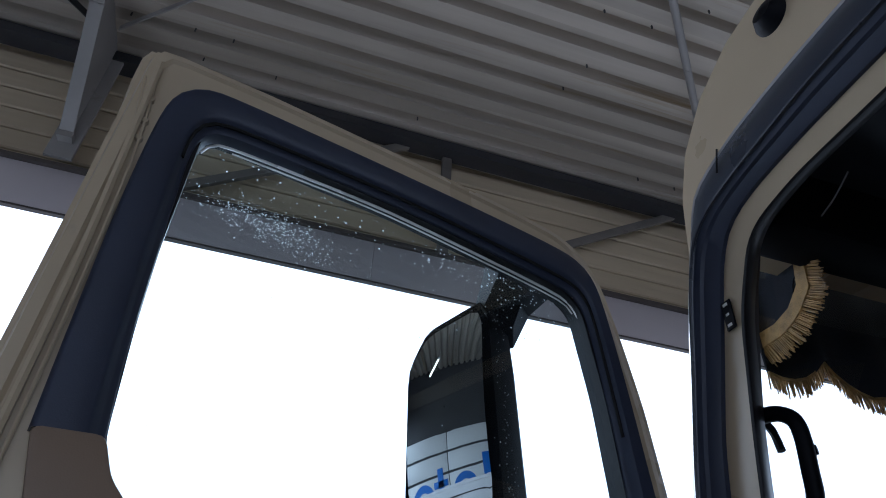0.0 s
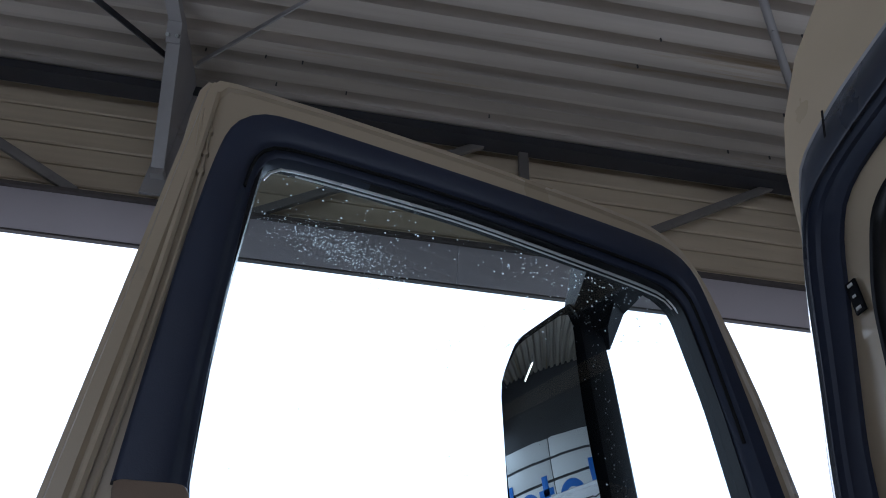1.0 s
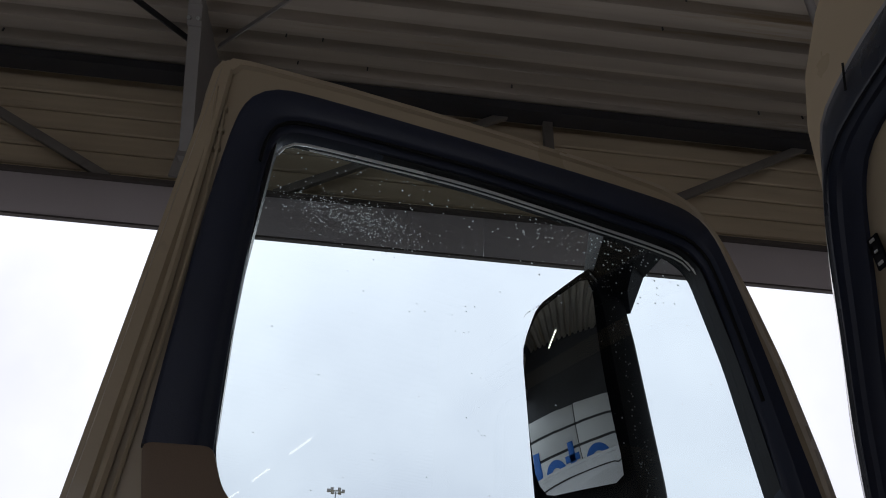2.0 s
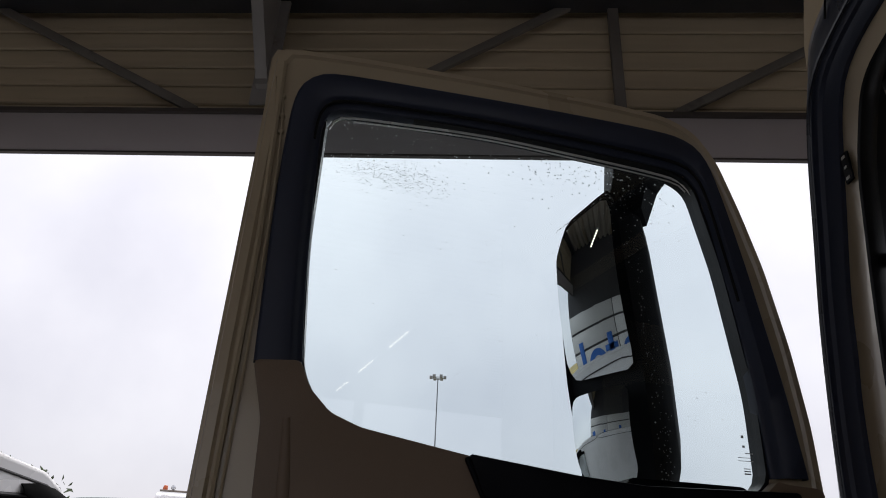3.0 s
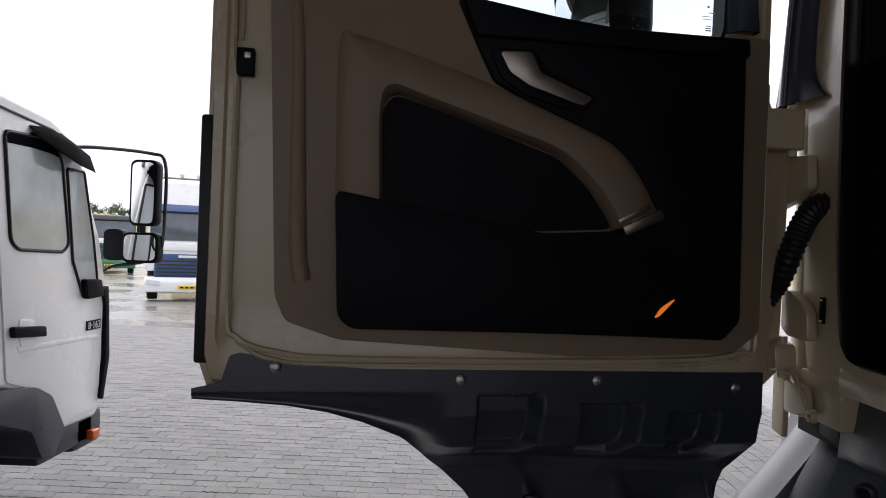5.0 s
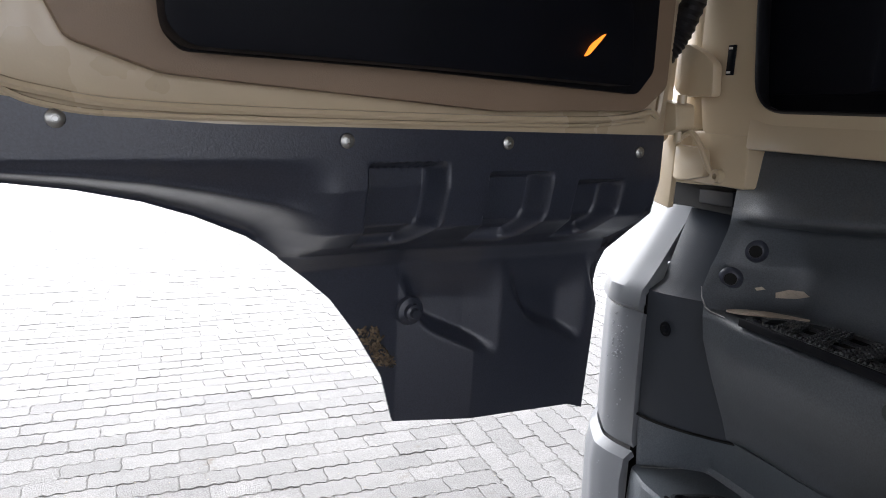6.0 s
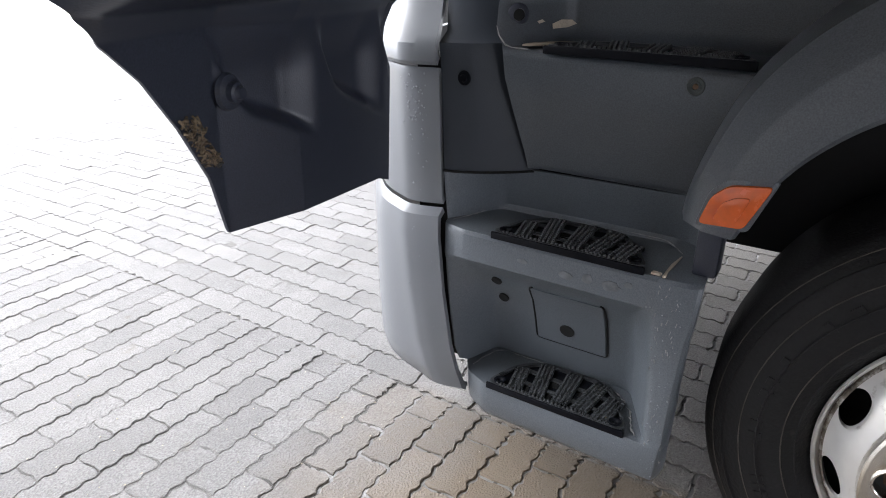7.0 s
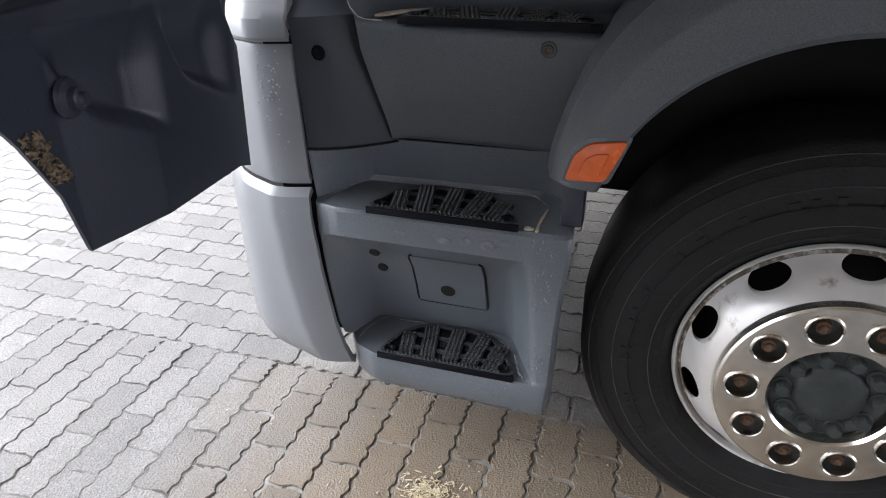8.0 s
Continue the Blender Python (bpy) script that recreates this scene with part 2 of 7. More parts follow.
def thing(name, label, category, m=None, kind="", group=""):
    ob = new(name)
    if m is not None:
        ob.matrix_basis = m
    return tagged(ob, label, category, group, kind)


def bevel(bm, w, seg=2, angle=30):
    es = [e for e in bm.edges if len(e.link_faces) == 2 and e.calc_face_angle(0) > radians(angle)]
    if w and es:
        bmesh.ops.bevel(bm, geom=es, offset=w, segments=seg, profile=0.5, affect="EDGES", clamp_overlap=True)
    return bm


def box(x0, x1, y0, y1, z0, z1, bev=0.0, seg=2, bm=None):
    own = bm is None
    bm = bm or bmesh.new()
    v = [bm.verts.new((x, y, z)) for x in (x0, x1) for y in (y0, y1) for z in (z0, z1)]
    for q in ((0, 1, 3, 2), (4, 6, 7, 5), (0, 4, 5, 1), (2, 3, 7, 6), (0, 2, 6, 4), (1, 5, 7, 3)):
        bm.faces.new([v[i] for i in q])
    if own and bev:
        bmesh.ops.recalc_face_normals(bm, faces=bm.faces)
        bevel(bm, bev, seg)
    return bm


AX = {"x": lambda a, b, h: (h, a, b), "y": lambda a, b, h: (a, h, b), "z": lambda a, b, h: (a, b, h)}


def prism(pts, h0, h1, axis, bev=0.0, bm=None, seg=2):
    """A 2D outline pushed out along an axis; the outline holds the two other coordinates in order."""
    own = bm is None
    bm = bm or bmesh.new()
    f = AX[axis]
    lo = [bm.verts.new(f(a, b, h0)) for a, b in pts]
    hi = [bm.verts.new(f(a, b, h1)) for a, b in pts]
    n = len(pts)
    bm.faces.new(lo)
    bm.faces.new(hi[::-1])
    for i in range(n):
        bm.faces.new((lo[i], hi[i], hi[(i + 1) % n], lo[(i + 1) % n]))
    if own and bev:
        bmesh.ops.recalc_face_normals(bm, faces=bm.faces)
        bevel(bm, bev, seg)
    return bm


def loft(loops, closed=True, caps=False, bm=None):
    bm = bm or bmesh.new()
    rows_ = [[bm.verts.new(p) for p in lp] for lp in loops]
    n = len(rows_[0])
    for a, b in zip(rows_, rows_[1:]):
        for i in range(n if closed else n - 1):
            j = (i + 1) % n
            bm.faces.new((a[i], a[j], b[j], b[i]))
    if caps:
        bm.faces.new(rows_[0])
        bm.faces.new(rows_[-1][::-1])
    return bm


def fillet(pts, r, k=5):
    """Round the corners of a closed 2D outline."""
    out, n = [], len(pts)
    for i in range(n):
        p0, p, p1 = (Vector(pts[j % n][:2]) for j in (i - 1, i, i + 1))
        a, b = p0 - p, p1 - p
        d = min(r, a.length * 0.45, b.length * 0.45)
        s, e = p + a.normalized() * d, p + b.normalized() * d
        for j in range(k + 1):
            t = j / k
            out.append(tuple((1 - t) ** 2 * s + 2 * t * (1 - t) * p + t * t * e))
    return out


def polar(loop, c, n=120):
    """The outline seen from the point c at n even angles."""
    out, m = [], len(loop)
    for i in range(n):
        a = 2 * math.pi * i / n
        d = Vector((math.cos(a), math.sin(a)))
        best = None
        for j in range(m):
            p, q = Vector(loop[j]) - Vector(c), Vector(loop[(j + 1) % m]) - Vector(c)
            e = q - p
            den = d.x * e.y - d.y * e.x
            if abs(den) < 1e-12:
                continue
            s = (p.x * e.y - p.y * e.x) / den
            w = (p.x * d.y - p.y * d.x) / den
            if s > 0 and -1e-9 <= w <= 1 + 1e-9 and (best is None or s > best):
                best = s
        out.append((c[0] + d.x * best, c[1] + d.y * best))
    return out


def along(pts, n):
    """n even points along an open line."""
    P = [Vector(p) for p in pts]
    L = [0.0]
    for a, b in zip(P, P[1:]):
        L.append(L[-1] + (b - a).length)
    out, j = [], 0
    for i in range(n):
        s = L[-1] * i / (n - 1)
        while j < len(P) - 2 and L[j + 1] < s:
            j += 1
        t = (s - L[j]) / max(1e-9, L[j + 1] - L[j])
        out.append(P[j].lerp(P[j + 1], t))
    return out


def curve_pts(pts, k=6):
    """A smooth line through points (Catmull-Rom)."""
    P = [Vector(p) for p in pts]
    P = [2 * P[0] - P[1]] + P + [2 * P[-1] - P[-2]]
    out = []
    for i in range(1, len(P) - 2):
        for j in range(k):
            t = j / k
            a, b, c, d = P[i - 1:i + 3]
            out.append(0.5 * ((2 * b) + (c - a) * t + (2 * a - 5 * b + 4 * c - d) * t * t + (3 * b - a - 3 * c + d) * t ** 3))
    out.append(P[-2])
    return out


def tube(pts, r, seg=10, bm=None, caps=True):
    P = [Vector(p) for p in pts]
    loops = []
    up = Vector((0.13, 0.21, 0.97))
    for i, p in enumerate(P):
        d = (P[min(i + 1, len(P) - 1)] - P[max(i - 1, 0)]).normalized()
        s = d.cross(up)
        if s.length < 0.05:
            s = d.cross(Vector((1, 0, 0)))
        s.normalize()
        q = s.cross(d)
        rad = r[i] if isinstance(r, (list, tuple)) else r
        loops.append([p + (s * math.cos(a) + q * math.sin(a)) * rad for a in (2 * math.pi * k / seg for k in range(seg))])
    return loft(loops, True, caps, bm)


def lathe(profile, seg=48, m=None, bm=None, caps=False):
    """Turn (radius, height) round the z axis, then lay it by m."""
    m = m or Matrix()
    loops = [[m @ Vector((r * math.cos(a), r * math.sin(a), h)) for a in (2 * math.pi * k / seg for k in range(seg))] for r, h in profile]
    return loft(loops, True, caps, bm)


def bar(p, q, w, h, bm=None, bev=0.0):
    """A straight bar of section w by h from p to q."""
    p, q = Vector(p), Vector(q)
    m = Matrix.Translation(p) @ (q - p).to_track_quat("Z", "Y").to_matrix().to_4x4()
    b = box(-w / 2, w / 2, -h / 2, h / 2, 0, (q - p).length, bev)
    bmesh.ops.transform(b, matrix=m, verts=b.verts)
    if bm is None:
        return b
    me = bpy.data.meshes.new("t")
    b.to_mesh(me)
    b.free()
    bm.from_mesh(me)
    bpy.data.meshes.remove(me)
    return bm


def shut(bm, t):
    """Give an open sheet a thickness."""
    bmesh.ops.recalc_face_normals(bm, faces=bm.faces)
    bmesh.ops.solidify(bm, geom=bm.faces[:], thickness=t)
    return bm


def yard_z(y):
    """The yard falls away gently from the hall."""
    return -0.018 * max(0.0, min(18.0, y - 2.5))

# ---- the hall ----
def ground_mat():
    m = mat("wet_paved_yard", (0.235, 0.228, 0.218), 0.42, vary=0.25, scale=0.6, bump=0.4, bscale=60, dirt=(0.22, 0.21, 0.195), dirt_at=0.52, dscale=0.5)
    n, l = m.node_tree.nodes, m.node_tree.links
    b = n["Principled BSDF"]
    tc = n.new("ShaderNodeTexCoord")
    br = n.new("ShaderNodeTexBrick")
    br.inputs["Scale"].default_value = 1.0
    br.inputs["Brick Width"].default_value = 0.23
    br.inputs["Row Height"].default_value = 0.112
    br.inputs["Mortar Size"].default_value = 0.006
    l.new(tc.outputs["Object"], br.inputs["Vector"])
    old = b.inputs["Base Color"].links[0].from_socket
    mx = n.new("ShaderNodeMixRGB")
    mx.blend_type = "MULTIPLY"
    l.new(br.outputs["Fac"], mx.inputs[0])
    l.new(old, mx.inputs[1])
    mx.inputs[2].default_value = (0.35, 0.33, 0.3, 1)
    l.new(mx.outputs["Color"], b.inputs["Base Color"])
    # standing water
    pud = n.new("ShaderNodeTexNoise")
    pud.inputs["Scale"].default_value = 0.45
    pud.inputs["Detail"].default_value = 5
    l.new(tc.outputs["Object"], pud.inputs["Vector"])
    rp = n.new("ShaderNodeValToRGB")
    rp.color_ramp.elements[0].position, rp.color_ramp.elements[1].position = 0.44, 0.56
    rp.color_ramp.elements[0].color, rp.color_ramp.elements[1].color = (0.08, 0.08, 0.08, 1), (0.42, 0.42, 0.42, 1)
    l.new(pud.outputs["Fac"], rp.inputs["Fac"])
    l.new(rp.outputs["Color"], b.inputs["Roughness"])
    return m


bm = bmesh.new()
xs = [-600, -60, -20, -8, -2, 0, 4, 12, 60, 600]
grid = [[bm.verts.new((x, y, yard_z(y) - 0.005)) for x in xs] for y in [-60, -16, -6, -2, 0, 2.5, 10, 20.5, 40.5, 80, 700]]
for a, b in zip(grid, grid[1:]):
    for i in range(len(xs) - 1):
        bm.faces.new((a[i], a[i + 1], b[i + 1], b[i]))
ground = tagged(part("ground", bm, ground_mat()), "wet grey paved yard reaching to the horizon", "ground", kind="structure")

# roof: trapezoidal steel sheet, ribs across the opening
bm = bmesh.new()
ys, y = [], -20.16
while y < 3.72:
    ys += [(y, 7.15), (y + 0.105, 7.15), (y + 0.15, 7.25), (y + 0.235, 7.25)]
    y += 0.28
rows_ = [[bm.verts.new((x, yy, z)) for yy, z in ys] for x in (-9.6, -5.0, 0.0, 5.0, 9.2)]
for a, b in zip(rows_, rows_[1:]):
    for i in range(len(ys) - 1):
        bm.faces.new((a[i], a[i + 1], b[i + 1], b[i]))
shut(bm, 0.012)
ceiling = tagged(part("ceiling", bm, ROOFSHEET, smooth=False), "ribbed galvanised steel roof sheet with rust-tinted bands", "roof", kind="structure")
# insulation board above the sheet closes the roof
part("roof_board", box(-9.8, 9.4, -20.2, 4.0, 7.28, 7.45), DARKSTEEL, ceiling)
# screw tips below the sheet
bm = bmesh.new()
rnd = random.Random(4)
for i in range(-30, 34):
    for k in range(22):
        x = -5 + k * 0.42 + rnd.uniform(-0.12, 0.12)
        y = 3.6 - i * 0.28 - 0.08 + rnd.uniform(-0.02, 0.02)
        if rnd.random() < 0.2 and -3 < y < 3.5:
            box(x - 0.006, x + 0.006, y - 0.006, y + 0.006, 7.11, 7.15, bm=bm)
tagged(part("screw_tips", bm, DARKSTEEL, smooth=False), "dark screw tips poking through the roof sheet", "screws", kind="stuff")

# wall above the opening: horizontal cladding boards
wall_n = tagged(part("wall_north", box(-9.6, 9.2, 3.74, 3.9, 5.64, 7.17), SIDING, smooth=False), "wall of horizontal beige cladding above the opening", "wall", kind="structure")
plank = prism([(3.742, 0.0), (3.712, 0.004), (3.700, 0.018), (3.700, 0.200), (3.718, 0.214), (3.718, 0.220), (3.742, 0.220)], -9.6, 9.2, "x")
first = part("plank", plank, SIDING, wall_n, at=pose(0, 0, 5.695))
for i in range(1, 6):
    ob = new("plank", first.data)
    ob.parent = wall_n
    ob.matrix_basis = pose(0, 0, 5.695 + 0.228 * i)

# fascia beam under the cladding, in two lengths
fas = tagged(thing("trim_fascia", "lilac-grey sheet metal fascia beam over the opening", "beam"), kind="structure")
prof = [(3.50, 5.66), (3.50, 5.257), (3.505, 5.250), (3.540, 5.250), (3.540, 5.66)]
DARKB = mat("dark_brown_flashing", (0.06, 0.05, 0.045), 0.5, vary=0.2, scale=2)
part("fascia_panel", prism(prof, -9.6, -0.104, "x", 0.004), FASCIA, fas)
part("fascia_panel", prism(prof, -0.100, 9.2, "x", 0.004), FASCIA, fas)
part("flashing", prism([(3.46, 5.66), (3.46, 5.70), (3.70, 5.725), (3.70, 5.66)], -9.6, 9.2, "x"), DARKB, fas, "dark steel flashing")
part("drip_edge", prism([(3.497, 5.248), (3.541, 5.248), (3.541, 5.230), (3.497, 5.230)], -9.6, 9.2, "x"), DARKB, fas, "dark drip edge")

# eaves purlin and lattice
pur = tagged(thing("eaves_beam", "dark blue-grey steel channel under the roof sheet", "beam"), kind="structure")
part("channel", prism([(3.42, 7.00), (3.60, 7.00), (3.60, 7.015), (3.435, 7.015), (3.435, 7.095), (3.60, 7.095), (3.60, 7.11), (3.42, 7.11)], -9.6, 9.2, "x"), DARKSTEEL, pur, smooth=False)
lat = tagged(thing("wall_lattice", "grey steel posts and diagonal braces across the cladding", "bracing"), kind="structure")
for p, q in (((-5.75, 3.56, 7.04), (-3.38, 3.56, 5.74)), ((-1.95, 3.56, 5.74), (0.12, 3.56, 7.04)), ((1.02, 3.56, 5.74), (3.25, 3.56, 7.04)),
             ((-8.2, 3.56, 5.74), (-6.0, 3.56, 7.04)), ((6.3, 3.56, 7.04), (4.1, 3.56, 5.74))):
    part("brace", bar(p, q, 0.05, 0.085, bev=0.006), BRACE, lat)
for x in (0.545, 3.6):
    part("post", bar((x, 3.57, 5.74), (x, 3.57, 7.05), 0.10, 0.06, bev=0.006), BRACE, lat)


def rafter(x):
    r = tagged(thing("roof_rafter", "grey steel rafter with a bolted haunch at the eaves", "rafter"), kind="structure")
    bt = [(3.36, 5.96), (2.60, 6.93), (2.45, 6.95), (-20.0, 6.95), (-20.0, 7.15), (3.45, 7.15), (3.45, 5.96)]
    part("web", prism(bt, x + 0.02, x + 0.034, "x"), BEAM, r, smooth=False)
    part("haunch_flange", bar((x + 0.027, 3.36, 5.96), (x + 0.027, 2.60, 6.93), 0.11, 0.018, bev=0.002), BEAM, r)
    part("flange", box(x - 0.028, x + 0.082, -20, 2.60, 6.925, 6.95), BEAM, r)
    part("end_plate", box(x - 0.08, x + 0.13, 3.44, 3.47, 5.74, 7.13), BEAM, r)
    part("splice_plate", bar((x + 0.027, 2.70, 6.795), (x + 0.027, 2.585, 6.935), 0.12, 0.05), BEAM, r)
    for dx in (-0.012, 0.066):
        part("bolt", lathe([(0.0, 0.03), (0.018, 0.03), (0.018, 0.0)], 6, Matrix.Translation((x + dx, 2.64, 6.825)) @ Matrix.Rotation(radians(140), 4, "X")), STEEL, r)
    part("foot_plate", box(x - 0.03, x + 0.085, 3.36, 3.46, 5.90, 5.96), BEAM, r)
    return r


for x in (-2.76, 5.3):
    rafter(x)
rod = tagged(thing("roof_bracing", "flat steel wind bracing under the roof sheet", "bracing"), kind="structure")
for p, q in (((-2.66, 3.10, 7.05), (-0.6, 1.38, 7.08)), ((-2.86, 3.12, 7.05), (-4.6, 1.42, 7.06)), ((-0.6, 1.38, 7.08), (1.3, -0.2, 7.08))):
    part("brace", bar(p, q, 0.012, 0.07), DARKSTEEL if p[0] < -2.7 else BEAM, rod)
pipe = tagged(part("ceiling_pipe", tube([(1.2, 0.70, 7.0), (1.72, 1.25, 7.0), (3.3, 2.93, 7.0)], 0.035, 12), BEAM), "light grey steel pipe clipped under the roof sheet", "pipe")
for x, y in ((1.35, 0.86), (2.2, 1.76), (3.1, 2.72)):
    part("pipe_clip", bar((x, y, 6.96), (x, y, 7.26), 0.03, 0.012), BEAM, pipe)

# side and back walls, mostly unseen: bays opened to let in light, panelled piers
PANEL = mat("white_wall_panel", (0.72, 0.72, 0.70), 0.45, vary=0.05, scale=0.6, dirt=(0.55, 0.54, 0.5), dirt_at=0.66, dscale=0.8)
# pale grey so that the unseen walls bounce light into the hall
GREYWALL = mat("grey_wall_sheet", (0.42, 0.41, 0.40), 0.6, vary=0.15, scale=0.7, dirt=(0.33, 0.31, 0.29), dirt_at=0.6, dscale=0.6)
DARKWALL = mat("dark_wall_sheet", (0.055, 0.055, 0.058), 0.6, vary=0.2, scale=0.7, dirt=(0.04, 0.037, 0.034), dirt_at=0.6, dscale=0.6)
BLUE = mat("blue_sign_paint", (0.02, 0.14, 0.50), 0.4, vary=0.05, scale=3)
SOUTH = -20.0
tagged(part("wall_east", box(9.2, 9.4, SOUTH, -1.5, -0.1, 7.27), GREYWALL), "plain grey hall side wall, unseen", "wall", kind="structure")
tagged(part("wall_east_lintel", box(9.2, 9.4, -1.5, 3.9, 5.4, 7.27), GREYWALL), "unseen grey wall above a side bay opened for light", "wall", kind="structure")
wall_s = tagged(part("wall_south", box(-9.8, 9.4, SOUTH - 0.2, SOUTH, 6.6, 7.25), GREYWALL), "unseen grey hall back wall, open below to let light in", "wall", kind="structure")
for x in (-9.7, -3.2, 3.2, 9.2):
    part("pier", box(x - 0.15, x + 0.15, SOUTH - 0.2, SOUTH, -0.1, 6.6), GREYWALL, wall_s)
wall_w = tagged(part("wall_west", box(-9.8, -9.6, -1.6, 3.9, -0.1, 7.27), DARKWALL), "hall side wall with white panels and blue signage", "wall", kind="structure")
part("lintel", box(-9.8, -9.6, SOUTH, -1.6, 5.4, 7.27), DARKWALL, wall_w)
part("infill", box(-9.8, -9.6, -9.0, -1.6, -0.1, 5.4), GREYWALL, wall_w)
part("pier", box(-9.8, -9.6, -20.0, -15.0, -0.1, 5.4), GREYWALL, wall_w)
for k in range(2):
    for j in range(6):
        part("panel", box(-9.6, -9.54, -1.6 + k * 2.74 + 0.02, -1.6 + (k + 1) * 2.74 - 0.02, 0.1 + j * 0.73, 0.1 + (j + 1) * 0.73 - 0.09, 0.008), PANEL, wall_w)
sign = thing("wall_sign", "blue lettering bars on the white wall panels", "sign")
for y0, y1, z0, z1 in ((3.2, 3.48, 1.75, 3.3), (1.42, 1.70, 1.75, 3.2), (1.22, 1.92, 2.55, 2.78), (-0.75, -0.45, 1.75, 3.3)):
    part("letter_bar", box(-9.54, -9.52, y0, y1, z0, z1, 0.005), BLUE, sign)
for y in (2.48, 0.42):
    part("letter_ring", lathe([(0.56, 0.0), (0.56, 0.018), (0.30, 0.018), (0.30, 0.0)], 40, Matrix.Translation((-9.54, y, 2.28)) @ Matrix.Rotation(radians(90), 4, "Y")), BLUE, sign, smooth=False)

TUBE = glow_mat("lit_tube", (1.0, 0.88, 0.68), 3.4)


def tube_lamp(x, y, z, turn):
    t = thing("strip_light", "lit fluorescent strip light hanging under the roof", "lamp", pose(x, y, z, 0, 0, turn), group="hall strip lights")
    part("lamp_body", box(-0.62, 0.62, -0.05, 0.05, 0.02, 0.09, 0.01), PANEL, t)
    part("lamp_tube", tube([(-0.6, 0, 0), (0.6, 0, 0)], 0.022, 8), TUBE, t)
    for dx in (-0.45, 0.45):
        part("hanger", tube([(dx, 0, 0.08), (dx, 0, 7.16 - z)], 0.006, 6), BEAM, t)
    return t


lamp0 = tube_lamp(2.30, -12.2, 6.3, 87)
for x, y, r_ in ((2.16, -14.7, 87), (2.05, -17.1, 87), (-3.5, -12.2, 87), (-3.5, -9.2, 87), (-3.5, -14.7, 87), (-7.6, 1.75, 157)):
    copy_thing(lamp0, pose(x, y, 6.3, 0, 0, r_))

# ---- the beige truck ----
truck = thing("truck", "beige cab-over truck with its driver's door standing open", "truck")


# cab side with the door opening
C0 = (-0.62, 2.3)
outer = [(0.025, 1.470), (0.055, 1.6), (0.09, 1.95), (0.125, 2.06), (0.10, 2.25), (0.045, 2.5), (-0.02, 2.82), (-0.055, 3.06), (-0.075, 3.2), (-0.125, 3.32), (-0.225, 3.43), (-0.36, 3.50), (-0.9, 3.58), (-1.75, 3.60), (-1.75, 1.470)]
edge = fillet([(-0.135, 1.535), (-0.108, 1.75), (-0.102, 2.1), (-0.105, 2.35), (-0.135, 2.53), (-0.19, 2.79), (-0.27, 2.945), (-0.41, 2.975), (-1.15, 3.0), (-1.2, 2.94), (-1.2, 1.53)], 0.06)
N = 480
po, pe = polar(outer, C0, N), polar(edge, C0, N)
sh = lambda lp, x: [(x, a, b) for a, b in lp]


def shift_in(lp, d):
    return [(a + (C0[0] - a) * d / math.hypot(C0[0] - a, C0[1] - b), b + (C0[1] - b) * d / math.hypot(C0[0] - a, C0[1] - b)) for a, b in lp]


inset = [(a + (C0[0] - a) * 0.05, b + (C0[1] - b) * 0.03) for a, b in po]
cab = part("cab_shell", loft([sh(po, 0.17), sh(po, 0.15), sh([(a * 0.99 + C0[0] * 0.01, b * 0.995 + C0[1] * 0.005) for a, b in po], 0.10), sh(inset, 0.062), sh(pe, 0.058), sh(shift_in(pe, -0.008), 0.078), sh(shift_in(pe, -0.04), 0.10)]), BEIGE, truck)
# roof, rear, far side, floor and front of the cab
roofp = [(-0.055, 3.05), (-0.075, 3.2), (-0.125, 3.32), (-0.225, 3.43), (-0.36, 3.50), (-0.9, 3.58), (-1.75, 3.60), (-1.75, 3.48), (-0.5, 3.43), (-0.17, 3.2), (-0.11, 3.05)]
part("roof", prism(roofp, 0.15, 2.3, "x", 0.0), BEIGE, truck)
part("rear_wall", box(0.16, 2.3, -1.75, -1.68, 1.4, 3.5), BEIGE, truck)
part("far_side", prism([(-1.7, 1.4), (0.1, 1.4), (0.15, 2.15), (-1.1, 2.2), (-1.1, 2.9), (-0.1, 2.9), (0.1, 2.15), (0.16, 2.1), (-0.09, 3.3), (-1.7, 3.5)], 2.24, 2.3, "x"), BEIGE, truck)
part("cab_floor", box(0.12, 2.3, -1.7, 0.12, 1.40, 1.50), BLACK, truck)
part("headliner", box(0.2, 2.28, -1.7, -0.14, 3.2, 3.26), DGREY, truck)
part("header_trim", box(0.17, 2.26, -0.26, -0.125, 3.02, 3.22, 0.02), BLACK, truck, "black trim above the windscreen")
part("inner_lining", prism([(-1.68, 1.5), (-1.15, 1.5), (-1.15, 3.2), (-1.68, 3.2)], 0.18, 0.26, "x", 0.02), DGREY, truck)
ws = part("windscreen", loft([[(0.165, 0.10, 2.12), (0.45, 0.24, 2.12), (1.23, 0.30, 2.12), (2.0, 0.24, 2.12), (2.28, 0.10, 2.12)], [(0.165, -0.095, 3.08), (0.45, -0.02, 3.10), (1.23, 0.02, 3.10), (2.0, -0.02, 3.10), (2.28, -0.095, 3.08)]], False), GLASS, truck, "clear windscreen glass")
ws.visible_shadow = False
# front body below the windscreen
bm = loft([[(x, y, z) for x, y in fillet([(0.045, 0.02), (0.09, 0.13), (0.26, 0.27), (0.7, 0.36), (1.6, 0.36), (2.05, 0.27), (2.28, 0.1), (2.3, -0.1), (0.2, -0.1)], 0.08)] for z in (1.392, 1.4, 1.8, 2.12)], True, True)
part("front_panel", bm, BEIGE, truck)
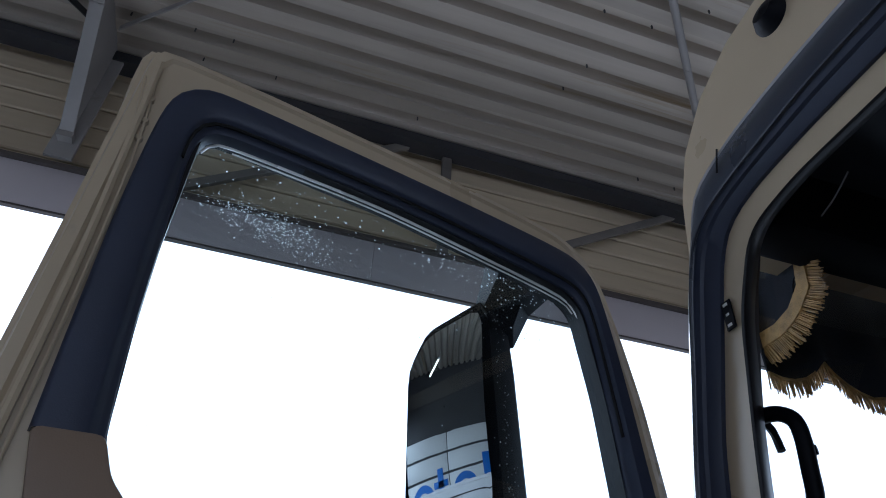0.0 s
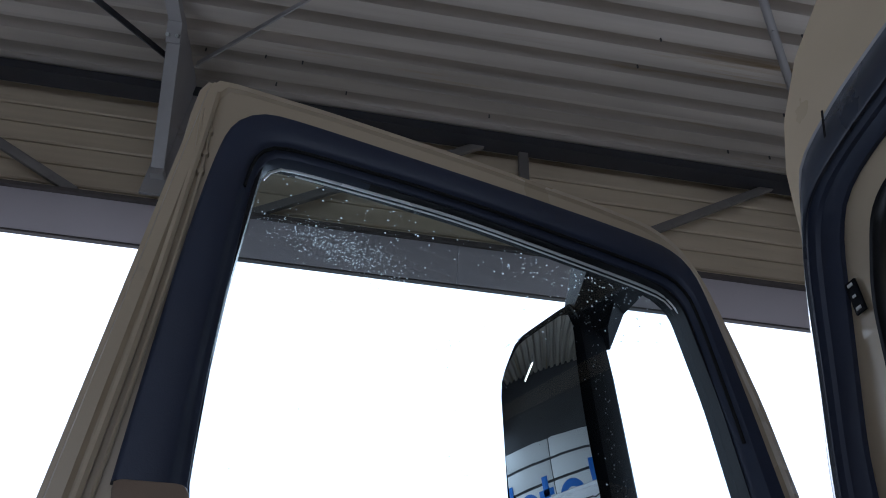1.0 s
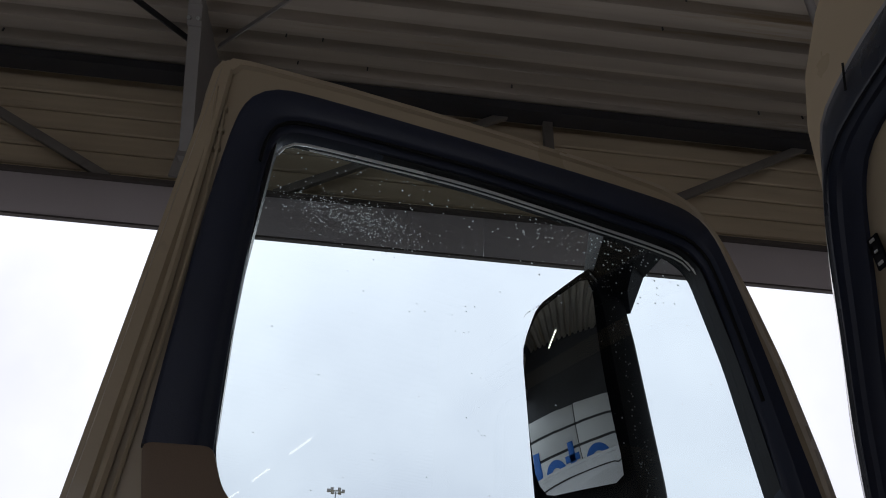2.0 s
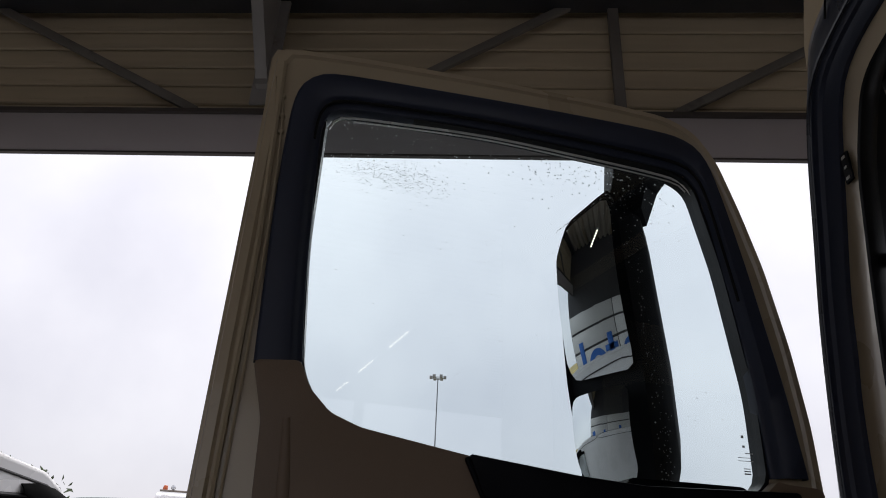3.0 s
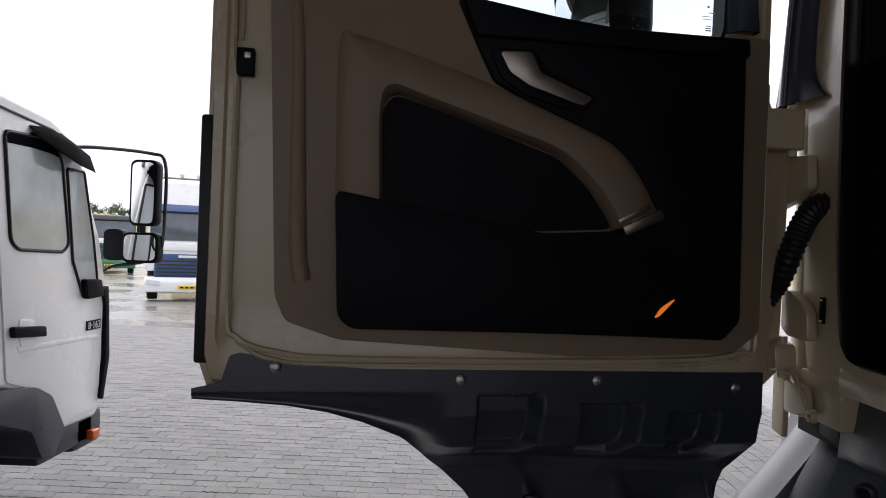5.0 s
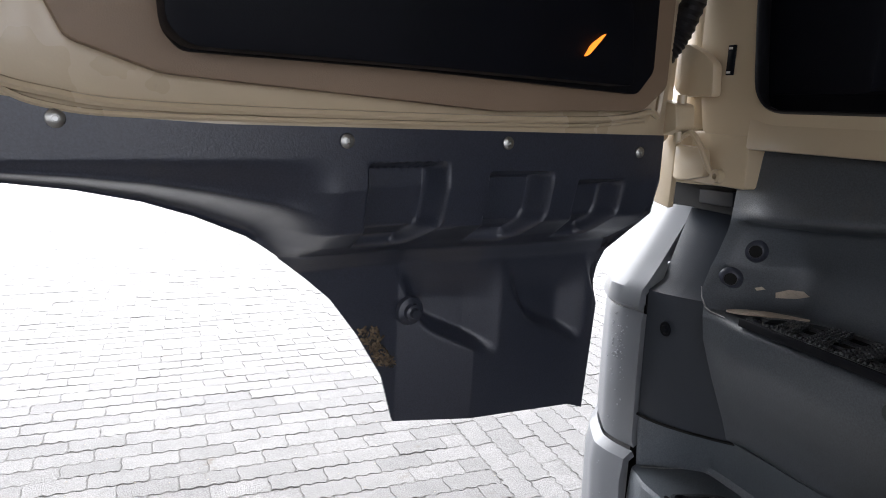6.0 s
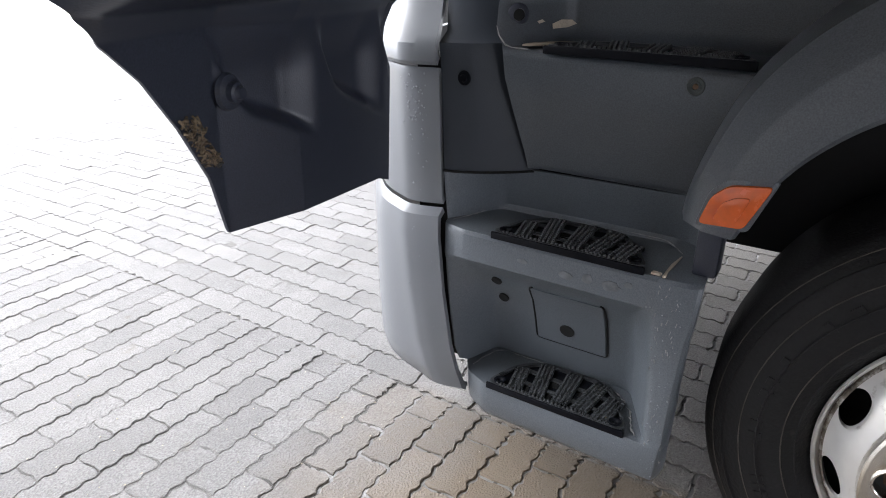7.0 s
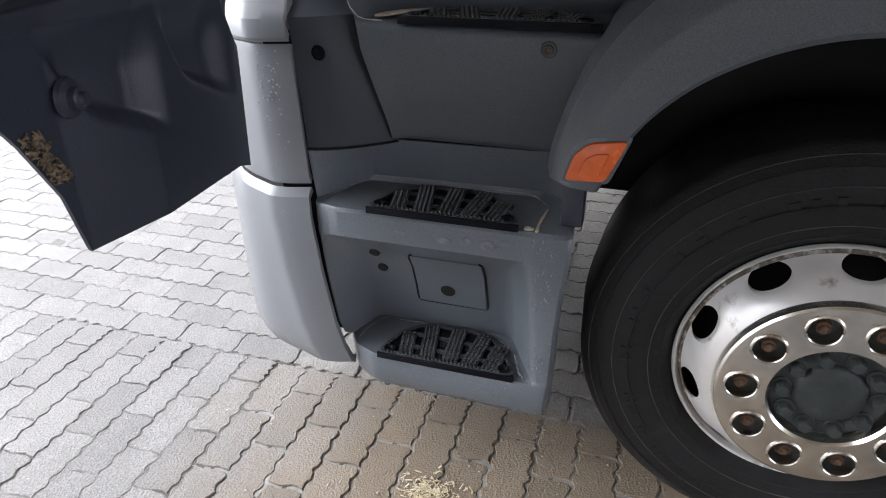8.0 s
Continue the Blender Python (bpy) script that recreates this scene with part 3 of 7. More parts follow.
part("dashboard", loft([[(x, y, z) for x, y in ((0.165, -0.02), (0.20, 0.16), (0.9, 0.30), (1.6, 0.30), (2.2, 0.2), (2.25, -0.12), (1.2, -0.2), (0.9, -0.1), (0.4, -0.08))] for z in (1.5, 2.12, 2.28, 2.34)], True, True), BLACK, truck)
bevel_b = prism([(0.12, 2.2), (0.36, 2.2), (0.40, 2.36), (0.38, 2.46), (0.26, 2.505), (0.14, 2.47)], 0.27, 0.95, "x", 0.02)
part("instrument_hood", bevel_b, BLACK, truck, "black instrument hood")
part("air_vent", box(0.262, 0.275, 0.17, 0.30, 2.29, 2.44, 0.006), DGREY, truck)
m = Matrix.Translation((0.72, -0.32, 2.12)) @ Matrix.Rotation(radians(-38), 4, "X")
bm = bmesh.new()
loops = []
for k in range(40):
    a = 2 * math.pi * k / 40
    c = Vector((math.cos(a), math.sin(a), 0))
    loops.append([m @ (c * (0.22 + 0.017 * math.cos(b)) + Vector((0, 0, 0.017 * math.sin(b)))) for b in (2 * math.pi * j / 8 for j in range(8))])
loops.append(loops[0])
wheel_s = part("steering_wheel", loft(loops, True), BLACK, truck)
part("column", tube([(0.72, -0.30, 2.10), (0.72, 0.0, 1.95)], 0.06, 12), BLACK, wheel_s)
part("driver_seat", prism(fillet([(-1.3, 1.75), (-0.75, 1.75), (-0.72, 1.92), (-1.1, 1.95), (-1.2, 2.75), (-1.35, 2.75)], 0.05), 0.45, 1.0, "x", 0.03), BLACK, truck, "black driver's seat")

# black weather seal round the opening
part("door_seal", loft([sh(shift_in(pe, -0.006), 0.072), sh(shift_in(pe, 0.001), 0.056), sh(shift_in(pe, 0.004), 0.052), sh(shift_in(pe, 0.007), 0.056), sh(shift_in(pe, 0.005), 0.068), sh(shift_in(pe, -0.016), 0.10), sh(shift_in(pe, -0.045), 0.112)]), RUBBER, truck, "black rubber door seal")
part("kick_panel", box(0.122, 0.24, -0.30, 0.06, 1.46, 2.14, 0.012), BLACK, truck, "black trim beside the footwell")
part("sill_trim", box(0.112, 0.24, -1.68, -0.10, 1.44, 1.575, 0.02), BLACK, truck, "black sill trim")

# black A-pillar cover and gutter
inn = curve_pts([(-0.052, 2.073), (-0.012, 2.112), (0.005, 2.17), (-0.012, 2.34), (-0.036, 2.44), (-0.060, 2.56), (-0.102, 2.69), (-0.142, 2.81), (-0.172, 2.90), (-0.20, 2.955), (-0.23, 2.988), (-0.28, 3.012), (-0.38, 3.03), (-0.62, 3.045), (-1.2, 3.055)], 5)
gut_l = curve_pts([(0.051, 2.073), (0.043, 2.17), (0.024, 2.32), (-0.012, 2.51), (-0.060, 2.69), (-0.105, 2.86), (-0.14, 2.955), (-0.168, 2.997), (-0.21, 3.026), (-0.26, 3.042), (-0.32, 3.055), (-0.42, 3.07), (-0.62, 3.09), (-1.2, 3.10)], 5)
out_ = curve_pts([(0.107, 2.073), (0.082, 2.17), (0.052, 2.32), (0.016, 2.52), (-0.03, 2.68), (-0.060, 2.80), (-0.090, 2.89), (-0.125, 2.985), (-0.165, 3.092), (-0.20, 3.13), (-0.277, 3.158), (-0.38, 3.178), (-0.62, 3.195), (-1.2, 3.205)], 5)
A, G, B = along(inn, 60), along(gut_l, 60), along(out_, 60)
st = lambda lp, x: [(x, p.x, p.y) for p in lp]
low_in, flank = (lambda t: [a.lerp(b, t) for a, b in zip(A, G)]), (lambda t: [a.lerp(b, t) for a, b in zip(G, B)])
part("pillar_cover", loft([st(A, 0.075), st(A, 0.050), st(low_in(0.25), 0.040), st(low_in(0.62), 0.034), st(low_in(0.70), 0.026), st(low_in(0.92), 0.022), st(G, 0.020)], False), NAVY, truck, "dark plastic windscreen pillar cover")
GLOSSN = mat("glossy_pillar_plastic", (0.030, 0.036, 0.052), 0.28, vary=0.08, scale=5, bump=0.03, bscale=400)
part("pillar_flank", loft([st(low_in(0.97), 0.024), st(flank(0.04), 0.014), st(flank(0.12), 0.012), st(flank(0.55), 0.018), st(flank(0.93), 0.030), st(B, 0.040), st(B, 0.12)], False), GLOSSN, truck, "glossy dark flank of the windscreen pillar")
part("pillar_gutter", tube([(0.014, p.x, p.y) for p in flank(0.02)], 0.0035, 6), GLOSSN, truck)
part("pillar_gutter", tube([(0.0155, p.x, p.y) for p in flank(0.20)], 0.0022, 6), BLACK, truck)
# dark plastic edge coloured pale to stand for reflected sky
part("pillar_edge", loft([st(flank(0.90), 0.030), st(flank(0.95), 0.026), st(flank(1.04), 0.034), st(flank(1.04), 0.10)], False), PEDGE, truck, "pillar edge strip, light grey for the sky's sheen")
part("cover_seam", bar((0.012, -0.278, 3.092), (0.022, -0.287, 3.160), 0.003, 0.004), HOLE, truck)
# black inner pillar trim between the seal and the windscreen
t_in = curve_pts([(-0.104, 2.02), (-0.102, 2.2), (-0.107, 2.36), (-0.135, 2.53), (-0.165, 2.68), (-0.195, 2.80), (-0.245, 2.905), (-0.30, 2.945)], 6)
t_out = curve_pts([(-0.02, 2.02), (-0.045, 2.2), (-0.055, 2.36), (-0.078, 2.5), (-0.103, 2.61), (-0.13, 2.71), (-0.185, 2.876), (-0.22, 2.95)], 6)
TI, TO = along(t_in, 40), along(t_out, 40)
part("pillar_trim", loft([st(TI, 0.072), st([a.lerp(b, 0.4) for a, b in zip(TI, TO)], 0.092), st(TO, 0.13), st([p + Vector((0.045, 0.0)) for p in TO], 0.165)], False), BLACK, truck, "black inner windscreen pillar trim")
part("roof_lamp_mount", lathe([(0.0, 0.075), (0.028, 0.07), (0.044, 0.05), (0.05, 0.02), (0.058, 0.004), (0.058, 0.0)], 28, Matrix.Translation((0.105, -0.502, 3.375)) @ Matrix.Rotation(radians(-90), 4, "Y") @ Matrix.Rotation(radians(15), 4, "Y")), BLACK, truck, "black dome cap on the roof side")
# little label on the pillar
lab = part("pillar_tag", box(0.05, 0.0545, -0.176, -0.150, 2.769, 2.835, 0.001), BLACK, truck, "small black pillar tag with pale marks")
for z in (2.775, 2.823):
    part("tag_mark", box(0.048, 0.0495, -0.169, -0.157, z, z + 0.006), PANEL, lab)
part("tag_mark", box(0.048, 0.0495, -0.167, -0.159, 2.800, 2.805), PANEL, lab)
lab = part("pillar_tag", box(0.053, 0.0585, -0.074, -0.058, 1.603, 1.657, 0.001), BLACK, truck, "small black pillar tag with pale marks")
for z in (1.606, 1.649):
    part("tag_mark", box(0.051, 0.0525, -0.070, -0.062, z, z + 0.004), PANEL, lab)

# hinges
part("hinge", prism(fillet([(0.125, 1.965), (-0.025, 1.955), (-0.034, 1.885), (0.02, 1.86), (0.09, 1.845), (0.128, 1.85)], 0.012), 0.034, 0.056, "x", 0.004), BEIGE, truck, "beige upper door hinge plate")
part("hinge", prism(fillet([(0.060, 1.655), (0.034, 1.667), (-0.019, 1.644), (-0.046, 1.624), (-0.052, 1.563), (0.032, 1.564), (0.060, 1.58)], 0.010), 0.034, 0.056, "x", 0.004), BEIGE, truck, "beige lower door hinge plate")
part("hinge", prism(fillet([(0.035, 1.470), (-0.041, 1.467), (-0.055, 1.414), (0.006, 1.400), (0.035, 1.400)], 0.010), 0.034, 0.054, "x", 0.004), BEIGE, truck, "beige bottom hinge bracket")
h = part("hinge_arm", prism(fillet([(-0.06, -0.03), (0.03, -0.026), (0.036, 0.0), (0.03, 0.026), (-0.06, 0.03)], 0.012), 1.965, 2.05, "z", 0.004), BEIGE, truck)
part("hinge_pin", tube([(0.014, 0.0, 1.953), (0.014, 0.0, 2.062)], 0.011, 12), BEIGE, h)
h = part("hinge_arm", prism(fillet([(0.050, 1.558), (-0.007, 1.548), (-0.015, 1.500), (0.023, 1.488), (0.050, 1.49)], 0.008), -0.01, 0.036, "x", 0.004), BEIGE, truck)
part("hinge_pin", tube([(0.014, 0.006, 1.478), (0.014, 0.006, 1.566)], 0.009, 12), BEIGE, h)
part("pillar_foot", box(0.0625, 0.15, -0.128, 0.11, 1.396, 1.50, 0.006), BEIGE, truck, "beige foot of the windscreen pillar")
part("hinge_flange", prism(fillet([(0.034, 1.50), (0.088, 1.50), (0.088, 1.345), (0.040, 1.338)], 0.006), 0.036, 0.050, "x", 0.003), BEIGE, truck, "beige flange below the hinge")
hook = curve_pts([(0.026, 0.02, 1.478), (0.020, -0.003, 1.489), (0.020, -0.026, 1.494), (0.022, -0.051, 1.468), (0.024, -0.075, 1.432), (0.026, -0.092, 1.420)], 6)
part("check_hook", tube(hook, 0.0055, 8), BEIGE, truck, "bent beige hook of the door check")
part("hinge_eye", lathe([(0.006, 0.0), (0.006, 0.012), (0.012, 0.012), (0.014, 0.0)], 16, Matrix.Translation((0.030, -0.098, 1.419)) @ Matrix.Rotation(radians(-90), 4, "Y")), BEIGE, truck)
loom = curve_pts([(-0.025, 0.055, 1.61), (-0.002, 0.042, 1.65), (0.018, 0.034, 1.69), (0.032, 0.016, 1.757), (0.042, -0.004, 1.808), (0.055, -0.034, 1.843), (0.085, -0.06, 1.85)], 9)
part("cable_gaiter", tube(loom, [0.020 + 0.003 * (i % 2) + 0.006 * i / len(loom) for i in range(len(loom))], 12), RUBBER, truck, "ribbed black rubber cable gaiter")

# grab handle inside the windscreen pillar
part("grab_handle", tube(curve_pts([(0.125, -0.07, 2.622), (0.128, -0.112, 2.617), (0.13, -0.146, 2.606), (0.132, -0.172, 2.582), (0.132, -0.178, 2.544), (0.132, -0.173, 2.49), (0.132, -0.165, 2.437), (0.132, -0.137, 2.393), (0.13, -0.078, 2.357), (0.13, -0.055, 2.31), (0.135, -0.05, 2.1), (0.14, -0.04, 1.95)], 8), 0.0155, 12), BLACK, truck, "black plastic grab handle")
st_ = part("stalk", tube(curve_pts([(0.20, -0.02, 2.66), (0.215, -0.03, 2.63), (0.22, -0.035, 2.585)], 5), 0.009, 8), BLACK, truck, "black stalk behind the grab handle")
part("stalk_knob", tube([(0.245, -0.06, 2.585), (0.255, -0.075, 2.578), (0.262, -0.085, 2.578)], [0.009, 0.013, 0.010], 10), BLACK, st_)
part("curtain_rail", tube([(0.30, -0.133, 3.15), (1.0, -0.134, 3.15), (2.1, -0.134, 3.15)], 0.008, 8), PEDGE, truck, "pale curtain rail under the headliner")
part("cord", tube(curve_pts([(0.3, -0.36, 3.12), (0.3, -0.332, 3.102), (0.3, -0.29, 3.08), (0.3, -0.225, 3.064), (0.3, -0.184, 3.084)], 6), 0.0022, 6), PEDGE, truck, "thin pale curtain cord")

# curtains
CURTAIN = mat("dark_velvet_curtain", (0.012, 0.014, 0.022), 0.9, vary=0.3, scale=12, bump=0.3, bscale=300)
GOLD = mat("gold_fringe", (0.42, 0.25, 0.08), 0.6, vary=0.3, scale=40, bump=0.4, bscale=300)


def curtain(name, top, low, tips, label, waves=9, amp=0.012, strands=150, head=0.25):
    """A hanging cloth between an upper and a lower line; a woven band and threads run from the lower line to the tips."""
    n = 60
    T_, L_ = along(top, n), along(low, n)
    loops = []
    for k in range(9):
        t = k / 8
        loops.append([a.lerp(b, t) + Vector((0, amp * math.sin(i / n * math.pi * 2 * waves) * (0.3 + t), 0)) for i, (a, b) in enumerate(zip(T_, L_))])
    c = part(name, shut(loft(loops, False), 0.004), CURTAIN, truck, label)
    E_ = along(tips, n)
    lift = Vector((-0.006, -0.004, 0.0))
    bm = shut(loft([[a + lift for a in L_], [a.lerp(b, head) + lift for a, b in zip(L_, E_)]], False), 0.005)
    r2 = random.Random(7)
    for a, b in zip(along(low, strands), along(tips, strands)):
        e = a.lerp(b, r2.uniform(0.93, 1.06))
        w = Vector((r2.uniform(-0.005, 0.005), r2.uniform(-0.005, 0.005), r2.uniform(-0.004, 0.004)))
        tube([a.lerp(e, head * 0.6) + lift, a.lerp(e, 0.6) + lift + w * 0.6, e + lift + w], [0.0024, 0.0022, 0.0017], 4, bm)
    part("fringe", bm, GOLD, c, "gold tassel fringe")


scal = []
for k in range(8):
    x0 = 0.256 + 0.26 * k
    scal += [(x0 + 0.26 * f, 0.05 - 0.02 * min(1.0, max(0.0, x0 - 0.5)), 2.905 - 0.09 * math.sin(math.pi * f) ** 0.7) for f in (0.0, 0.06, 0.15, 0.3, 0.5, 0.7, 0.85, 0.94)]
scal = [q for q in scal if 0.30 < q[0] < 2.15]
curtain("pelmet", [(0.30, 0.03, 3.18), (0.9, 0.03, 3.19), (2.15, 0.03, 3.19)], scal, [(a, b, c - 0.045) for a, b, c in scal], "dark scalloped windscreen pelmet", strands=520, head=0.12)
curtain("tied_curtain", [(0.34, -0.10, 3.18), (0.34, 0.03, 3.18), (0.34, 0.07, 3.10), (0.34, 0.08, 3.0)],
        [(0.35, -0.128, 3.14), (0.35, -0.113, 3.06), (0.35, -0.098, 2.99), (0.35, -0.055, 2.95), (0.35, 0.0, 2.935), (0.35, 0.078, 2.94)],
        [(0.35, -0.155, 3.135), (0.35, -0.172, 3.04), (0.35, -0.17, 2.935), (0.35, -0.09, 2.87), (0.35, -0.03, 2.85), (0.35, 0.045, 2.845)],
        "dark swagged curtain gathered at the pillar", 3, strands=230, head=0.45)


def sstep(a, b, x):
    t = max(0.0, min(1.0, (x - a) / (b - a)))
    return t * t * (3 - 2 * t)


def half_l(a, b, t):
    return [(p[0] + (q[0] - p[0]) * t, p[1] + (q[1] - p[1]) * t) for p, q in zip(a, b)]


def mixl(low, high):
    """The first outline below the window line, the second above it."""
    return [(p[0] + (q[0] - p[0]) * sstep(2.5, 2.9, p[1]), p[1] + (q[1] - p[1]) * sstep(2.5, 2.9, p[1])) for p, q in zip(low, high)]


# ---- open door: x runs outward from the hinge, y to the inner side, z up ----
door_at = pose(0.005, 0.001, 0, 0, 0, 190.95)
glass_l = [(1.052, 2.930), (1.052, 2.60), (1.031, 2.352), (1.010, 2.305), (0.970, 2.265), (0.915, 2.243), (0.74, 2.211), (0.541, 2.176), (0.45, 2.166), (0.185, 2.172), (0.152, 2.20), (0.150, 2.363), (0.182, 2.636), (0.224, 2.84), (0.295, 2.873), (0.678, 2.914)]
door_l = [(1.186, 3.078), (0.97, 3.076), (0.68, 3.062), (0.40, 3.040), (0.262, 3.022), (0.195, 2.985), (0.150, 2.91), (0.112, 2.78), (0.078, 2.64), (0.050, 2.46), (0.036, 2.30), (0.036, 2.167), (0.045, 1.45), (1.192, 1.45)]
D0 = (0.60, 2.5)
gl, dl = polar(fillet(glass_l, 0.04, 4), D0, 200), polar(fillet(door_l, 0.03, 4), D0, 200)
inn_d = [(a[0] + (b[0] - a[0]) * 0.22, a[1] + (b[1] - a[1]) * 0.22) for a, b in zip(dl, gl)]
dv = lambda lp, v: [(a, v, b) for a, b in lp]
ins = lambda lp, d: [(a + (D0[0] - a) * d, b + (D0[1] - b) * d) for a, b in lp]
skin = [(a - 0.076 * max(0.0, min(1.0, (0.12 - a) / 0.08)) * (1.0 if b < 2.05 else max(0.0, 1 - (b - 2.05) / 0.02)), b) for a, b in dl]
lip = [(a + 0.006 * sstep(2.9, 3.0, b) * sstep(0.9, 1.15, a), b + 0.013 * sstep(2.85, 3.0, b)) for a, b in polar(fillet(door_l, 0.012, 3), D0, 200)]
door = part("door", loft([dv(gl, -0.05), dv(skin, -0.085), dv(ins(mixl(skin, lip), -0.006), -0.078), dv(ins(mixl(skin, lip), -0.006), -0.045), dv(half_l(dl, skin, 0.72), -0.036), dv(half_l(dl, skin, 0.45), -0.022), dv(ins(dl, 0.012), -0.02), dv(ins(dl, 0.02), -0.004), dv(ins(dl, 0.05), 0.002), dv(ins(dl, 0.06), -0.003), dv(inn_d, -0.003), dv(gl, -0.012), dv(gl, -0.05)]), BEIGE, truck, "open beige driver's door", at=door_at)

# white for thin lines that stand for the window channel's highlight
MARKW = mat("channel_highlight_white", (0.85, 0.85, 0.84), 0.25, 0.4, vary=0.05)
# black window surround
bo = curve_pts([(1.114, 2.346), (1.120, 2.50), (1.126, 2.71), (1.124, 2.88), (1.112, 2.953), (1.080, 2.988), (1.025, 2.998), (0.815, 2.989), (0.53, 2.973), (0.315, 2.955), (0.243, 2.938), (0.203, 2.90), (0.178, 2.82), (0.147, 2.66), (0.122, 2.50), (0.102, 2.37), (0.085, 2.206)], 6)
bi = curve_pts([(1.030, 2.350), (1.043, 2.49), (1.053, 2.70), (1.058, 2.84), (1.052, 2.888), (1.036, 2.912), (1.005, 2.922), (0.885, 2.922), (0.68, 2.915), (0.42, 2.888), (0.275, 2.868), (0.232, 2.846), (0.208, 2.795), (0.186, 2.66), (0.166, 2.51), (0.153, 2.36), (0.148, 2.206)], 6)
A, B = along(bo, 96), along(bi, 96)
ds = lambda t, v: [(a.lerp(b, t).x, v, a.lerp(b, t).y) for a, b in zip(A, B)]
part("window_surround", shut(loft([ds(-0.02, -0.004), ds(0.0, 0.012), ds(0.05, 0.018), ds(0.10, 0.020), ds(0.70, 0.017), ds(0.78, 0.013), ds(0.86, 0.002), ds(0.93, -0.004), ds(0.99, -0.006), ds(1.02, -0.012), ds(1.03, -0.030)], False), 0.003), NAVY, door, "dark plastic window surround")
part("surround_groove", tube([(a.lerp(b, 0.84).x, 0.006, a.lerp(b, 0.84).y) for a, b in list(zip(A, B))[22:80]], 0.0035, 6), HOLE, door)
part("channel_highlight", tube([(a.lerp(b, 1.13).x, -0.024, a.lerp(b, 1.13).y) for a, b in list(zip(A, B))[25:70]], 0.0028, 8), MARKW, door, "bright line for the highlight on the window channel")
part("channel_highlight", tube([(a.lerp(b, 1.22).x, -0.0285, a.lerp(b, 1.22).y) for a, b in list(zip(A, B))[28:66]], 0.0016, 6), MARKW, door)
part("glass_channel", loft([dv(ins(gl, -0.012), -0.0105), dv(ins(gl, 0.004), -0.010), dv(ins(gl, 0.006), -0.030), dv(ins(gl, 0.006), -0.052), dv(ins(gl, -0.01), -0.0525)]), RUBBER, door, "black glass channel")
pane = part("window_pane", prism(polar(glass_l, D0, 120), -0.034, -0.030, "y"), GLASS, door, "rain-spotted side window pane", smooth=False)
pane.visible_shadow = False

# taupe trim below the glass
low_edge = [(1.031, 2.352), (1.010, 2.305), (0.970, 2.265), (0.915, 2.243), (0.74, 2.211), (0.541, 2.176), (0.45, 2.166), (0.185, 2.172), (0.152, 2.20)]
trim = [(1.113, 2.347), (1.085, 2.245), (1.074, 1.996), (1.058, 1.632), (1.037, 1.585), (0.939, 1.552), (0.444, 1.522), (0.124, 1.532), (0.066, 1.576), (0.064, 2.19), (0.135, 2.195)] + low_edge[::-1]
part("trim_panel", prism(fillet(trim, 0.012, 3), -0.006, 0.022, "y", 0.006), TAUPE, door, "taupe moulded door trim panel")
ridge = curve_pts([(1.042, 2.25), (1.03, 2.1), (1.02, 1.75), (1.01, 1.66)], 6)
part("trim_ridge", tube([(p.x, 0.016, p.y) for p in ridge], [0.009 + 0.009 * min(1, i / 12) for i in range(len(ridge))], 10), TAUPE, door)
blackp = [(0.736, 2.206), (0.689, 2.109), (0.66, 2.054), (0.589, 2.02), (0.517, 1.993), (0.412, 1.949), (0.352, 1.889), (0.313, 1.822), (0.405, 1.775), (0.582, 1.764), (0.834, 1.806), (0.95, 1.826), (0.940, 1.60), (0.92, 1.578), (0.617, 1.575), (0.159, 1.56), (0.122, 1.60), (0.130, 2.178), (0.418, 2.172), (0.541, 2.181)]
part("lower_trim", prism(fillet(blackp, 0.01, 3), 0.018, 0.036, "y", 0.005), BLACK, door, "black lower door trim")
part("window_ledge", prism(fillet([(0.70, 2.135), (0.128, 2.14), (0.130, 2.178), (0.418, 2.174), (0.541, 2.184), (0.73, 2.208)], 0.006, 2), 0.03, 0.05, "y", 0.006), BLACK, door)
arm_o = curve_pts([(0.955, 1.83), (0.957, 2.10), (0.93, 2.121), (0.852, 2.104), (0.66, 2.047), (0.517, 1.993), (0.412, 1.949), (0.352, 1.889), (0.313, 1.822)], 8)
arm_i = curve_pts([(0.869, 1.812), (0.873, 1.98), (0.85, 2.017), (0.80, 2.005), (0.62, 1.95), (0.526, 1.917), (0.46, 1.858), (0.43, 1.82), (0.405, 1.779)], 8)
A, B = along(arm_o, 80), along(arm_i, 80)
part("armrest", shut(loft([ds(0, 0.02), ds(0.04, 0.036), ds(0.25, 0.054), ds(0.7, 0.066), ds(0.92, 0.062), ds(1.0, 0.048), ds(1.02, 0.02)], False), 0.002), TAUPE, door, "taupe curved armrest and door pull")
rec = [(0.869, 1.80), (0.873, 1.985), (0.85, 2.015), (0.72, 1.978), (0.526, 1.915), (0.46, 1.858), (0.405, 1.779), (0.582, 1.768)]
part("recess", prism(fillet(rec, 0.02, 3), 0.024, 0.027, "y"), BLACK, door, "dark recess behind the armrest")
pocket = [(0.955, 1.826), (0.834, 1.806), (0.582, 1.766), (0.417, 1.755), (0.30, 1.74), (0.24, 1.70), (0.22, 1.57), (0.617, 1.577), (0.92, 1.58), (0.944, 1.60)]
part("door_pocket", prism(fillet(pocket, 0.015, 3), 0.036, 0.085, "y", 0.012), BLACK, door, "black door pocket")
chrome = [(0.657, 2.106), (0.593, 2.110), (0.575, 2.072), (0.467, 2.031), (0.486, 2.014), (0.596, 2.045), (0.636, 2.068)]
